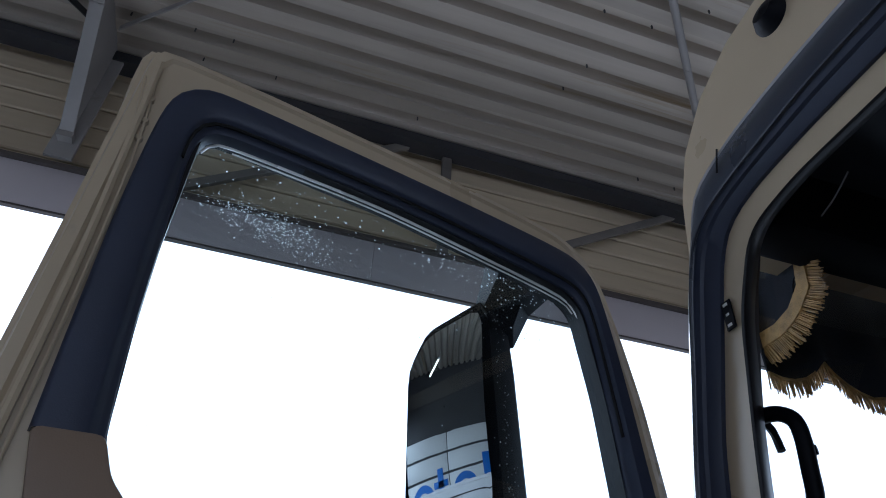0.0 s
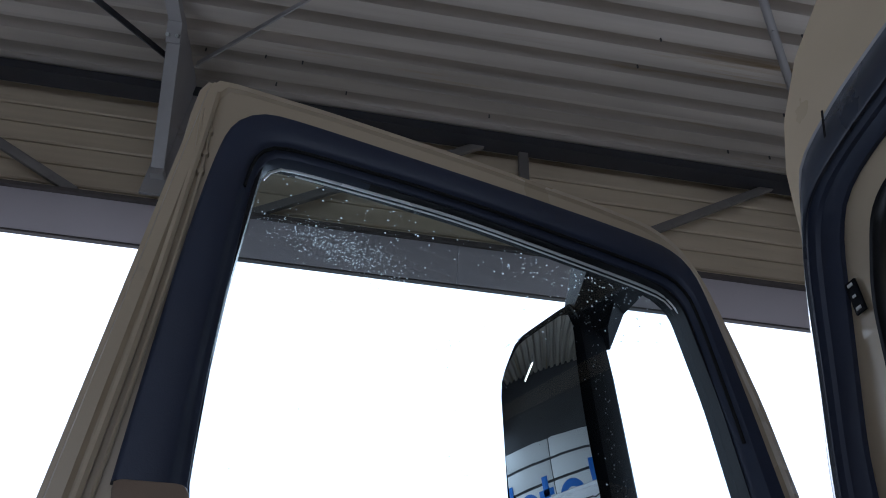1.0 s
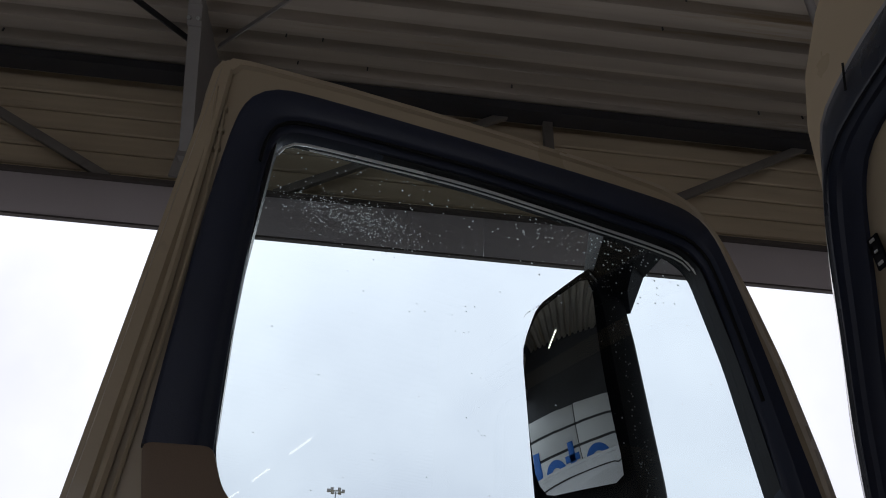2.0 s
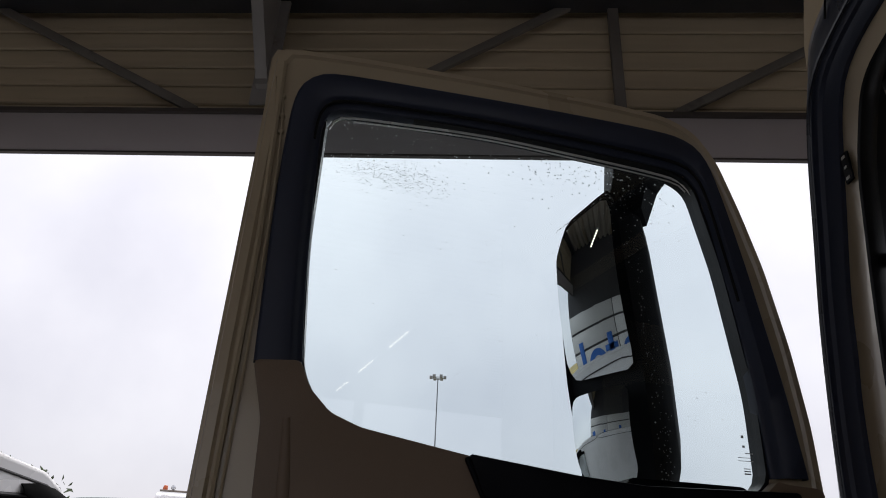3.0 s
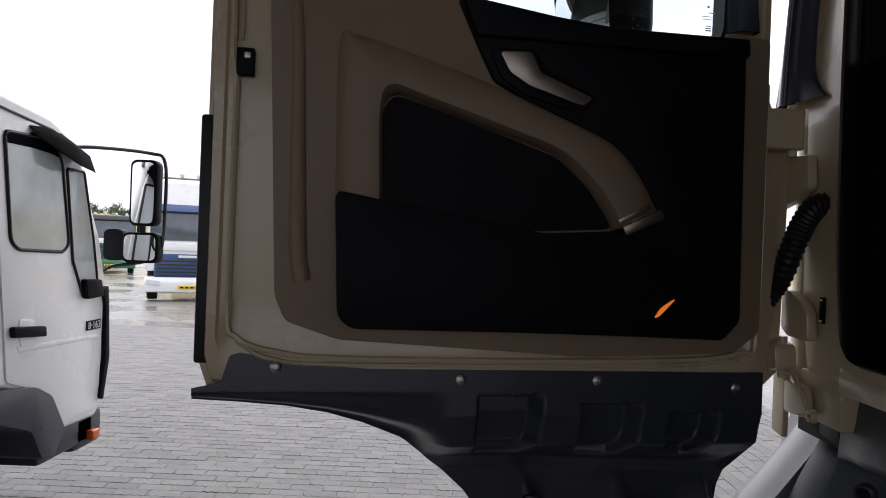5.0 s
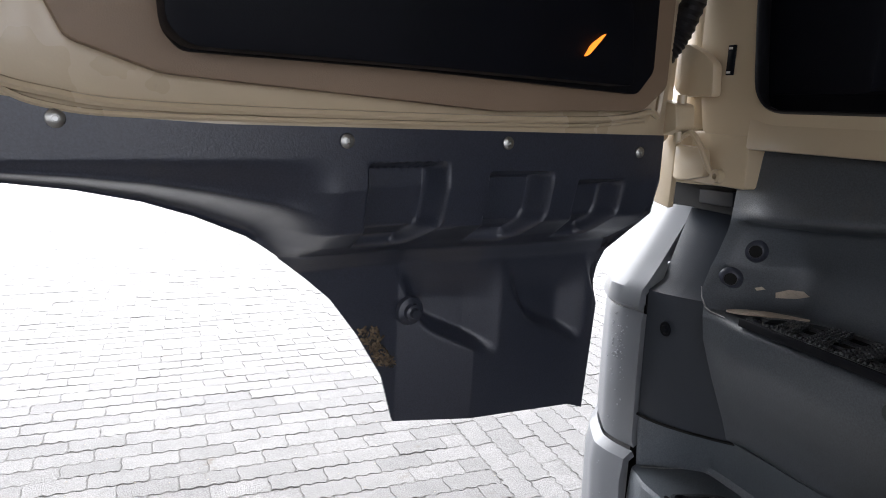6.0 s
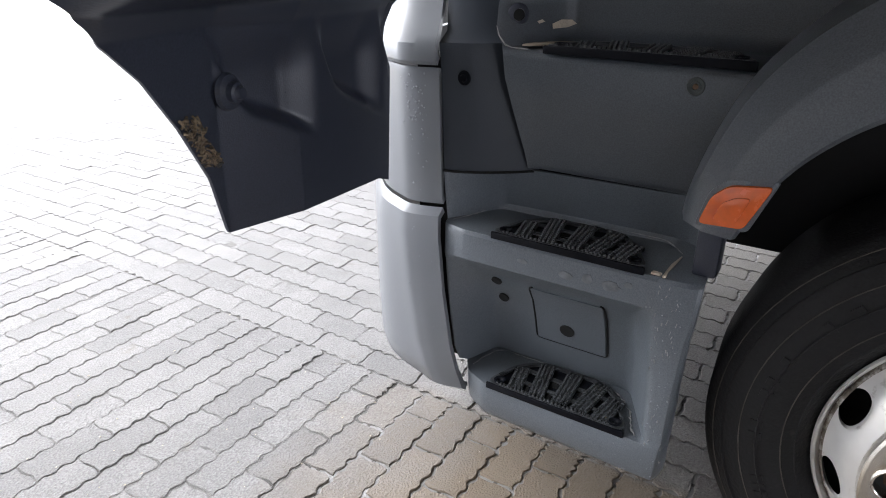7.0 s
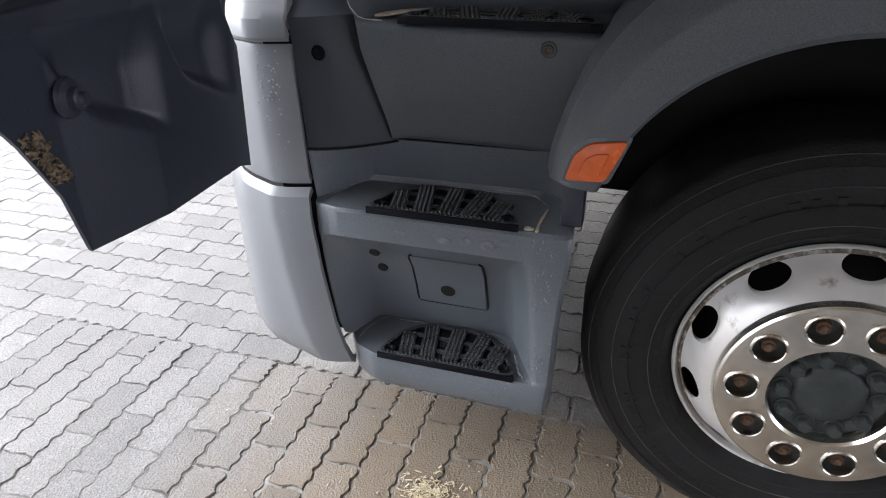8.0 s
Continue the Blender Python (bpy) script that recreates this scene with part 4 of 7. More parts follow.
part("inner_handle", prism(fillet(chrome, 0.008, 3), 0.036, 0.055, "y", 0.004), CHROME, door, "brushed metal inner door handle")
part("handle_surround", prism(fillet([(0.675, 2.115), (0.585, 2.12), (0.56, 2.082), (0.45, 2.036), (0.485, 2.0), (0.60, 2.03), (0.648, 2.058)], 0.012, 3), 0.03, 0.042, "y", 0.004), BLACK, door)
part("pull_clasp", bar((0.318, 0.062, 1.812), (0.398, 0.062, 1.775), 0.012, 0.02, bev=0.003), CHROME, door, "polished strip on the armrest end")
part("pull_clasp", bar((0.345, 0.066, 1.825), (0.410, 0.066, 1.792), 0.004, 0.012, bev=0.001), CHROME, door)
part("latch", box(1.108, 1.140, -0.004, 0.014, 2.033, 2.083, 0.003), BLACK, door, "black door latch plate")
part("latch_tongue", box(1.114, 1.126, 0.012, 0.018, 2.062, 2.074, 0.002), STEEL, door)
part("edge_strip", box(1.172, 1.202, -0.060, -0.012, 1.50, 1.962, 0.006), RUBBER, door, "black rubber edge strip")
part("check_strip", tube(curve_pts([(1.158, 0.004, 3.02), (1.150, 0.006, 2.8), (1.143, 0.006, 2.5), (1.146, 0.006, 2.1), (1.139, 0.006, 1.99), (1.140, 0.006, 1.61), (1.125, 0.006, 1.553), (1.06, 0.006, 1.527), (0.9, 0.006, 1.513), (0.3, 0.006, 1.512), (0.10, 0.006, 1.53), (0.06, 0.006, 1.58), (0.058, 0.006, 2.1)], 8), 0.006, 6), BEIGE, door, "raised seam round the door")
for du in (0.012, 0.026):
    part("press_line", tube(curve_pts([(1.168 + du * 0.3 - 0.022 * (du > 0.02), -0.001, 2.98), (1.162 - du, 0.0, 2.8), (1.155 - du, 0.001, 2.5), (1.158 - du, 0.001, 2.1)], 8), 0.003, 6), BEIGE, door)
part("press_line", tube(curve_pts([(1.125, 0.004, 1.545), (1.06, 0.004, 1.512), (0.9, 0.004, 1.502), (0.3, 0.004, 1.502), (0.10, 0.004, 1.515)], 8), 0.004, 6), BEIGE, door)
for u, z in ((1.148, 2.93), (1.143, 2.88), (1.140, 2.84)):
    part("rubber_plug", lathe([(0.0, 0.004), (0.005, 0.0035), (0.007, 0.001), (0.007, -0.004)], 14, Matrix.Translation((u, -0.001, z)) @ Matrix.Rotation(radians(-90), 4, "X")), BEIGE, door)
COURT = glow_mat("amber_lamp_lens", (1.0, 0.24, 0.025), 0.28)
part("courtesy_lamp", prism(fillet([(0.340, 1.609), (0.330, 1.613), (0.313, 1.630), (0.297, 1.647), (0.304, 1.644), (0.327, 1.629)], 0.006, 3), 0.084, 0.088, "y"), COURT, door, "amber courtesy lamp glowing")
for i, (u, z) in enumerate(((1.052, 1.497), (0.699, 1.474), (0.416, 1.472), (0.106, 1.456))):
    s = part("screw", lathe([(0.0, 0.0025), (0.003, 0.0025), (0.0035, 0.005), (0.007, 0.0045), (0.0105, 0.002), (0.011, 0.0)], 16, Matrix.Translation((u, 0.006, z)) @ Matrix.Rotation(radians(-90), 4, "X")), STEEL, door)

# lower cover that hides the steps when shut
lo_pts = [(0.04, 1.40), (0.042, 1.37), (0.046, 1.24), (0.05, 1.20), (0.066, 0.876), (0.105, 0.890), (0.502, 0.905), (0.53, 1.008), (0.584, 1.102), (0.639, 1.179), (0.687, 1.224), (0.737, 1.266), (0.744, 1.274), (0.791, 1.310), (0.877, 1.353), (0.953, 1.383), (1.036, 1.406), (1.123, 1.423), (1.2, 1.436)]
up_pts = [(0.04, 1.488), (0.869, 1.494), (0.963, 1.499), (1.118, 1.523), (1.135, 1.518), (1.150, 1.468), (1.2, 1.458)]


def along_u(pts, u):
    for (a, b), (c, d) in zip(pts, pts[1:]):
        if a <= u <= c:
            return b + (d - b) * (u - a) / max(1e-9, c - a)
    return pts[-1][1] if u > pts[-1][0] else pts[0][1]


def cover_v(u, z):
    side_f = np.interp(u, [0.05, 0.35, 0.5], [0.60, 0.76, 1.0])
    base = side_f * np.interp(z, [0.86, 1.235, 1.27, 1.30, 1.335, 1.40], [-0.218, -0.205, -0.175, -0.09, -0.02, 0.0])
    edge_z = along_u(lo_pts, u)
    if u > 0.70:
        ve = np.interp(u, [0.74, 1.2], [-0.203, -0.011])
        t_ = max(0.0, min(1.0, (1.452 - z) / max(0.01, 1.452 - edge_z)))
        flange = ve * (0.12 * sstep(0.0, 0.45, t_) + 0.88 * sstep(0.45, 0.95, t_))
        k = sstep(0.70, 0.78, u)
        base = base * (1 - k) + flange * k
    d = 0.0
    for u0, u1, zt in ((0.533, 0.660, 1.440), (0.318, 0.444, 1.422), (0.142, 0.250, 1.404)):
        # pockets narrow towards their foot, one side slanting
        f = max(0.0, min(1.0, (1.35 - z) / 0.06))
        a, b = u0 + 0.030 * f, u1 - 0.012 * f
        inside = sstep(a - 0.010, a + 0.014, u) * (1 - sstep(b - 0.012, b + 0.005, u))
        d = max(d, inside * (1 - sstep(zt - 0.010, zt + 0.004, z)) * sstep(1.283, 1.318, z) * 0.05)
        # shallow cups below with slanting floors, open towards the top
        lu0, lu1 = u0 - 0.215, u1 - 0.228
        g = 0.45 * max(0.0, z - 1.06)
        zf = 1.040 + 0.5 * (u - lu0)
        low = sstep(lu0 - 0.030, lu0 + 0.045, u) * (1 - sstep(lu1 + g - 0.026, lu1 + g + 0.008, u)) * sstep(zf - 0.012, zf + 0.03, z) * (1 - sstep(1.15, 1.25, z))
        d = max(d, low * 0.030)
    return base - d


bm = bmesh.new()
us = sorted(set([0.04 + 1.16 * i / 380 for i in range(381)] + [0.042, 0.046, 0.05, 0.054, 0.058, 0.066]))
cols = []
for u in us:
    z0, z1 = along_u(lo_pts, u), along_u(up_pts, u)
    cols.append([bm.verts.new((u, cover_v(u, z0 + (z1 - z0) * k / 110) + 0.004, z0 + (z1 - z0) * k / 110)) for k in range(111)])
for a, b in zip(cols, cols[1:]):
    for k in range(110):
        bm.faces.new((a[k], b[k], b[k + 1], a[k + 1]))
shut(bm, 0.006)
cover = part("lower_cover", bm, DGREY, door, "dark grey moulded lower door cover")
part("cover_stop", lathe([(0.0, 0.03), (0.009, 0.03), (0.011, 0.022), (0.016, 0.02), (0.017, 0.010), (0.027, 0.007), (0.03, 0.0)], 24, Matrix.Translation((0.478, cover_v(0.478, 1.139) + 0.004, 1.139)) @ Matrix.Rotation(radians(-90), 4, "X")), DGREY, door, "round dark plastic door stop")
TORN = mat("torn_brown_fibre", (0.17, 0.125, 0.08), 0.9, vary=0.6, scale=40, bump=1.0, bscale=120, dirt=(0.03, 0.03, 0.03), dirt_at=0.5, dscale=60)
bm = bmesh.new()
r3 = random.Random(3)
for k in range(110):
    z = 1.03 + 0.085 * r3.random()
    u = along_u([(1.0, 0.528), (1.102, 0.586), (1.2, 0.66)], z) - 0.010 - 0.034 * r3.random() ** 1.3
    v = cover_v(u, z) + 0.006
    a = r3.uniform(0, 3.1)
    l_ = r3.uniform(0.006, 0.02)
    tube([(u - l_ * math.cos(a) / 2, v, z - l_ * math.sin(a) / 2), (u, v + 0.004, z), (u + l_ * math.cos(a) / 2, v, z + l_ * math.sin(a) / 2)], r3.uniform(0.001, 0.0028), 5, bm)
part("torn_edge", bm, TORN, door, "scuffed and torn brown patch")

# rain drops on the pane
bm = bmesh.new()
r4 = random.Random(11)
for k in range(1240):
    if k < 260:
        u = r4.uniform(0.25, 1.02) if r4.random() < 0.5 else r4.uniform(0.27, 0.6)
        top_e = 2.93 - (1.04 - u) * 0.075
        z = top_e - abs(r4.gauss(0, 0.05)) - 0.02
        r = r4.uniform(0.0006, 0.0021)
    elif k < 1100:
        u = r4.gauss(0.90, 0.065)
        z = 2.785 + r4.gauss(0, 0.02) + (u - 0.93) * 0.12
        r = r4.uniform(0.0005, 0.0014)
    else:
        u, z = r4.uniform(0.2, 1.0), r4.uniform(2.3, 2.85)
        r = r4.uniform(0.0005, 0.0014)
    lathe([(0.0005, -r * 0.6), (r * 0.8, -r * 0.35), (r, 0.0)], 6, Matrix.Translation((u, -0.034, z)) @ Matrix.Rotation(radians(-90), 4, "X"), bm)
DROP = bpy.data.materials.new("water_drop")
DROP.use_nodes = True
dn, dlk = DROP.node_tree.nodes, DROP.node_tree.links
dn.clear()
d_out, d_tl, d_gl, d_mx = dn.new("ShaderNodeOutputMaterial"), dn.new("ShaderNodeBsdfTranslucent"), dn.new("ShaderNodeBsdfGlossy"), dn.new("ShaderNodeMixShader")
d_tl.inputs["Color"].default_value = (0.92, 0.95, 0.96, 1)
d_gl.inputs["Roughness"].default_value = 0.08
d_mx.inputs[0].default_value = 0.2
dlk.new(d_tl.outputs[0], d_mx.inputs[1])
dlk.new(d_gl.outputs[0], d_mx.inputs[2])
dlk.new(d_mx.outputs[0], d_out.inputs["Surface"])
PDROP = mat("clear_bead", (0.30, 0.31, 0.33), 0.06, vary=0.0, spec=0.8)
tagged(part("rain_drops", bm, DROP, door, "scattered rain drops"), kind="stuff")
MARK = mat("white_print", (0.72, 0.74, 0.74), 0.6, vary=0.0)
for u0, u1, z0, z1 in ((0.172, 0.185, 2.214, 2.2165), (0.172, 0.185, 2.219, 2.221), (0.172, 0.185, 2.224, 2.2255), (0.164, 0.194, 2.2385, 2.2395), (0.168, 0.194, 2.2445, 2.2455), (0.163, 0.178, 2.2525, 2.2540), (0.177, 0.182, 2.264, 2.268), (0.177, 0.182, 2.282, 2.287)):
    part("glass_print", box(u0, u1, -0.0292, -0.0286, z0, z1), MARK, door)

# ---- mirror on the outside of the door ----
nl = Vector((0.93, 0.356, -0.09)).normalized()
TL, TR, BL = Vector((0.390, -0.483, 2.905)), Vector((0.309, -0.265, 2.940)), Vector((0.361, -0.507, 2.51))
ez = (TL - BL)
ez -= nl * ez.dot(nl)
ez.normalize()
ex = ez.cross(nl)
if ex.dot(TR - TL) < 0:
    ex = -ex
o_ = TL
M = Matrix(((ex.x, ez.x, nl.x, o_.x), (ex.y, ez.y, nl.y, o_.y), (ex.z, ez.z, nl.z, o_.z), (0, 0, 0, 1)))


def on_mirror(bm):
    bmesh.ops.transform(bm, matrix=M, verts=bm.verts)
    return bm


hs = fillet([(-0.012, -0.06), (0.05, 0.035), (0.235, 0.07), (0.25, 0.02), (0.275, -0.45), (0.27, -0.70), (0.22, -0.735), (0.06, -0.73), (0.02, -0.68), (-0.008, -0.42)], 0.03, 5)
n_h = polar(hs, (0.13, -0.33), 80)
hl = lambda f, h: [(0.13 + (a - 0.13) * f, -0.33 + (b + 0.33) * f, h) for a, b in n_h]
off = lambda lp, dx: [(a + dx, b, h) for a, b, h in lp]
head = part("mirror_housing", on_mirror(loft([hl(0.955, -0.006), hl(0.985, 0.004), hl(1.0, -0.006), hl(1.0, -0.035), off(hl(0.95, -0.075), 0.008), off(hl(0.75, -0.105), 0.02), off(hl(0.1, -0.11), 0.02)], True, True)), BLACK, door, "tall black mirror housing")


def bowed(outline, c, rad, h, steps=8):
    """A slightly domed glass over an outline."""
    lp = polar(outline, c, 64)
    loops = []
    for k in range(steps + 1):
        f = max(0.01, 1 - k / steps)
        loops.append([(c[0] + (a - c[0]) * f, c[1] + (b - c[1]) * f, h + rad - math.sqrt(max(0, rad * rad)) - (((a - c[0]) * f) ** 2 + ((b - c[1]) * f) ** 2) / (2 * rad)) for a, b in lp])
    return loft(loops, True, False)


mg = fillet([(0.004, -0.06), (0.06, 0.012), (0.215, 0.045), (0.232, 0.0), (0.246, -0.40), (0.235, -0.42), (0.03, -0.42), (0.006, -0.38)], 0.02, 4)
part("mirror_glass", on_mirror(bowed(mg, (0.125, -0.19), 1.6, 0.022)), MIRROR, door, "main mirror glass")
mw = fillet([(0.03, -0.465), (0.235, -0.455), (0.24, -0.66), (0.20, -0.695), (0.08, -0.69), (0.045, -0.64)], 0.03, 4)
part("wide_mirror_glass", on_mirror(bowed(mw, (0.135, -0.57), 0.45, 0.045)), MIRROR, door, "wide-angle mirror glass")
bm = loft([[(0.312, -0.33, 2.90), (0.238, -0.24, 2.90), (0.198, -0.30, 2.88), (0.282, -0.40, 2.88)],
           [(0.316, -0.29, 2.965), (0.236, -0.20, 2.955), (0.190, -0.24, 2.945), (0.280, -0.35, 2.945)],
           [(0.375, -0.12, 3.03), (0.220, -0.085, 3.01), (0.205, -0.085, 2.94), (0.355, -0.12, 2.95)],
           [(0.390, -0.07, 3.03), (0.210, -0.07, 3.00), (0.200, -0.07, 2.93), (0.370, -0.07, 2.94)]], True, True)
bevel(bm, 0.012, 2)
part("mirror_arm", bm, BLACK, door, "black mirror arm")
part("mirror_foot", prism(fillet([(0.14, 2.16), (0.43, 2.16), (0.40, 2.20), (0.17, 2.195)], 0.01), -0.16, -0.06, "y", 0.01), BLACK, door)

# rain beads along the edge of the mirror housing
bm = bmesh.new()
r5 = random.Random(17)
for k in range(260):
    if k < 170:
        b = r5.uniform(-0.68, 0.04)
        a = 0.2505 + 0.056 * min(0.45, max(0.0, 0.02 - b)) - abs(r5.gauss(0, 0.002))
        h = r5.uniform(-0.055, -0.006)
    else:
        a, b, h = r5.uniform(0.0, 0.24), r5.gauss(-0.03, 0.06), 0.006
        b = min(b, 0.02 + a * 0.12)
    r = r5.uniform(0.0006, 0.0022)
    lathe([(0.0004, r * 0.8), (r * 0.8, r * 0.5), (r, 0.0), (r * 0.8, -r * 0.5)], 6, Matrix.Translation((a, b, h)), bm)
tagged(part("mirror_drops", on_mirror(bm), PDROP, door, "rain beads on the mirror"), kind="stuff")

# ---- bumper corner, steps, arch ----
def corner(z_rows, name, material, label, edge_y, flare):
    """A body panel that wraps from the side round to the front; z_rows: height, y of the side edge, outward push."""
    loops = []
    for z, y0, push in z_rows:
        base = curve_pts([(0.045 - push, y0), (0.03 - push, y0 + 0.06), (0.04 - push, y0 + 0.11), (0.10 - push * 0.8, 0.24), (0.26, 0.40), (0.7, 0.50), (1.2, 0.53), (1.7, 0.50)], 6)
        loops.append([(p.x, p.y, z) for p in base])
    return part(name, shut(loft(loops, False), 0.02), material, truck, label)


corner([(1.325, 0.125, -0.135), (1.29, 0.108, -0.10), (1.25, 0.085, -0.052), (1.21, 0.060, -0.002), (1.18, 0.044, 0.035), (1.165, 0.036, 0.056), (1.13, 0.029, 0.066), (1.122, 0.029, 0.058)], "corner_deflector", LGREY, "grey upper corner deflector", 0, 0)
corner([(1.116, 0.029, 0.050), (1.10, 0.028, 0.056), (0.97, 0.024, 0.058), (0.83, 0.021, 0.056), (0.812, 0.020, 0.050)], "corner_panel", LGREY, "grey bumper corner panel with rain drops", 0, 0)
corner([(0.805, 0.019, 0.054), (0.79, 0.017, 0.076), (0.74, 0.012, 0.086), (0.60, 0.0, 0.086), (0.45, -0.018, 0.080), (0.38, -0.030, 0.070), (0.33, -0.042, 0.060), (0.318, -0.045, 0.045)], "bumper_end", LGREY, "grey lower bumper end", 0, 0)
# raindrops on the corner panel
bm = bmesh.new()
for k in range(70):
    z = r4.choice((r4.uniform(0.84, 1.1), r4.gauss(1.04, 0.03)))
    y = r4.uniform(0.03, 0.10) + (z - 0.8) * 0.06
    r = r4.choice((0.0009, 0.0013, 0.002, 0.0029))
    lathe([(0.0004, r * 0.7), (r * 0.8, r * 0.4), (r, 0.0)], 6, Matrix.Translation((-0.028, y, z)) @ Matrix.Rotation(radians(-90), 4, "Y"), bm)
tagged(part("panel_drops", bm, PDROP, truck, "rain drops on the panel"), kind="stuff")
# dark filler between corner and steps
rows_f = []
for z, y0, y1, x0, x1 in ((0.893, 0.021, -0.16, 0.000, 0.11), (0.93, 0.022, -0.155, 0.000, 0.11), (1.03, 0.027, -0.15, 0.001, 0.105), (1.12, 0.032, -0.125, 0.004, 0.10), (1.165, 0.040, -0.11, 0.010, 0.10), (1.185, 0.046, -0.085, 0.050, 0.14), (1.25, 0.075, -0.075, 0.100, 0.19), (1.325, 0.120, -0.07, 0.170, 0.26)):
    rows_f.append([(x0 + (x1 - x0) * f ** 1.6, y0 + (y1 - y0) * f, z) for f in (0, 0.12, 0.25, 0.4, 0.42, 0.6, 0.8, 1.0)])
filler = part("corner_filler", shut(loft(rows_f, False), 0.012), FILL, truck, "dark plastic filler beside the steps")
part("filler_seam", tube([(x - 0.003, y, z - 0.001) for x, y, z in rows_f[0]], 0.0032, 6), HOLE, filler)
# black box put in for the shade inside the bumper corner
part("bumper_gap_shade", box(0.10, 0.34, -0.03, 0.16, 0.34, 1.12), HOLE, truck)
part("filler_plug", lathe([(0.0, 0.006), (0.007, 0.006), (0.009, 0.002), (0.015, 0.002), (0.016, 0.0)], 16, Matrix.Translation((0.012, -0.021, 1.097)) @ Matrix.Rotation(radians(-90), 4, "Y")), BLACK, filler)
# solid black boxes stand for the shade in the hinge gap
part("hinge_gap_shade", box(0.195, 0.34, -0.125, 0.13, 1.20, 1.40), HOLE, truck, "black block for the shade in the gap under the door hinge")
part("gap_shade_top", box(0.125, 0.25, -0.12, 0.14, 1.335, 1.40), HOLE, truck)
part("well_bracket", bar((0.10, -0.075, 1.37), (0.13, 0.05, 1.362), 0.012, 0.03, bev=0.003), BLACK, truck)

prof_up = [(0.36, 1.47), (0.105, 1.47), (0.082, 1.38), (0.070, 1.350), (0.085, 1.338), (0.19, 1.325), (0.212, 1.25), (0.20, 1.185), (0.18, 1.166), (0.038, 1.158), (0.026, 1.148), (0.022, 1.10), (0.028, 1.07), (0.05, 1.01), (0.07, 0.96), (0.084, 0.905), (0.36, 0.905)]
UPZ = [0.905, 0.935, 1.036, 1.104, 1.150, 1.169, 1.19, 1.21, 1.245, 1.29, 1.328, 1.47]
UPX = [0.082, 0.075, 0.045, 0.030, 0.026, 0.030, 0.034, 0.042, 0.070, 0.086, 0.088, 0.098]
UPY = [-0.145, -0.141, -0.121, -0.107, -0.103, -0.098, -0.083, -0.077, -0.067, -0.074, -0.081, -0.083]
up_line = [q for q in fillet([(0.40, 1.60)] + prof_up[1:-1] + [(0.40, 0.80)], 0.014, 4) if q[0] < 0.3][1:-1]


def step_skin(x, z, t):
    """From the straight moulding (t 0) to its flared front edge (t 1)."""
    xc, yc = np.interp(z, UPZ, UPX), np.interp(z, UPZ, UPY)
    e = t * t * (3 - 2 * t)
    return Vector((x + (xc - x) * e, -0.19 + (yc + 0.19) * t, z))


def ridge_z(y, z):
    """The overhang of the upper moulding climbs towards the rear."""
    return z + 0.105 * max(0.0, min(0.64, -0.16 - y)) * float(np.interp(z, [1.20, 1.32, 1.36, 1.468], [0.0, 1.0, 1.0, 0.0]))


loops = [[(x, -0.62, ridge_z(-0.62, z)) for x, z in up_line], [(x, -0.40, ridge_z(-0.40, z)) for x, z in up_line]]
loops += [[step_skin(x, z, t / 8) for x, z in up_line] for t in range(9)]
loops.append([step_skin(x, z, 1.0) + Vector((0.025, 0.004, 0)) for x, z in up_line])
steps = part("step_panel", shut(loft(loops, False), 0.006), UGREY, truck, "dark grey moulded upper entry step")


def riser_x(z):
    return float(np.interp(z, [0.43, 0.477, 0.53, 0.595, 0.643, 0.685], [0.110, 0.101, 0.086, 0.062, 0.032, -0.008]))


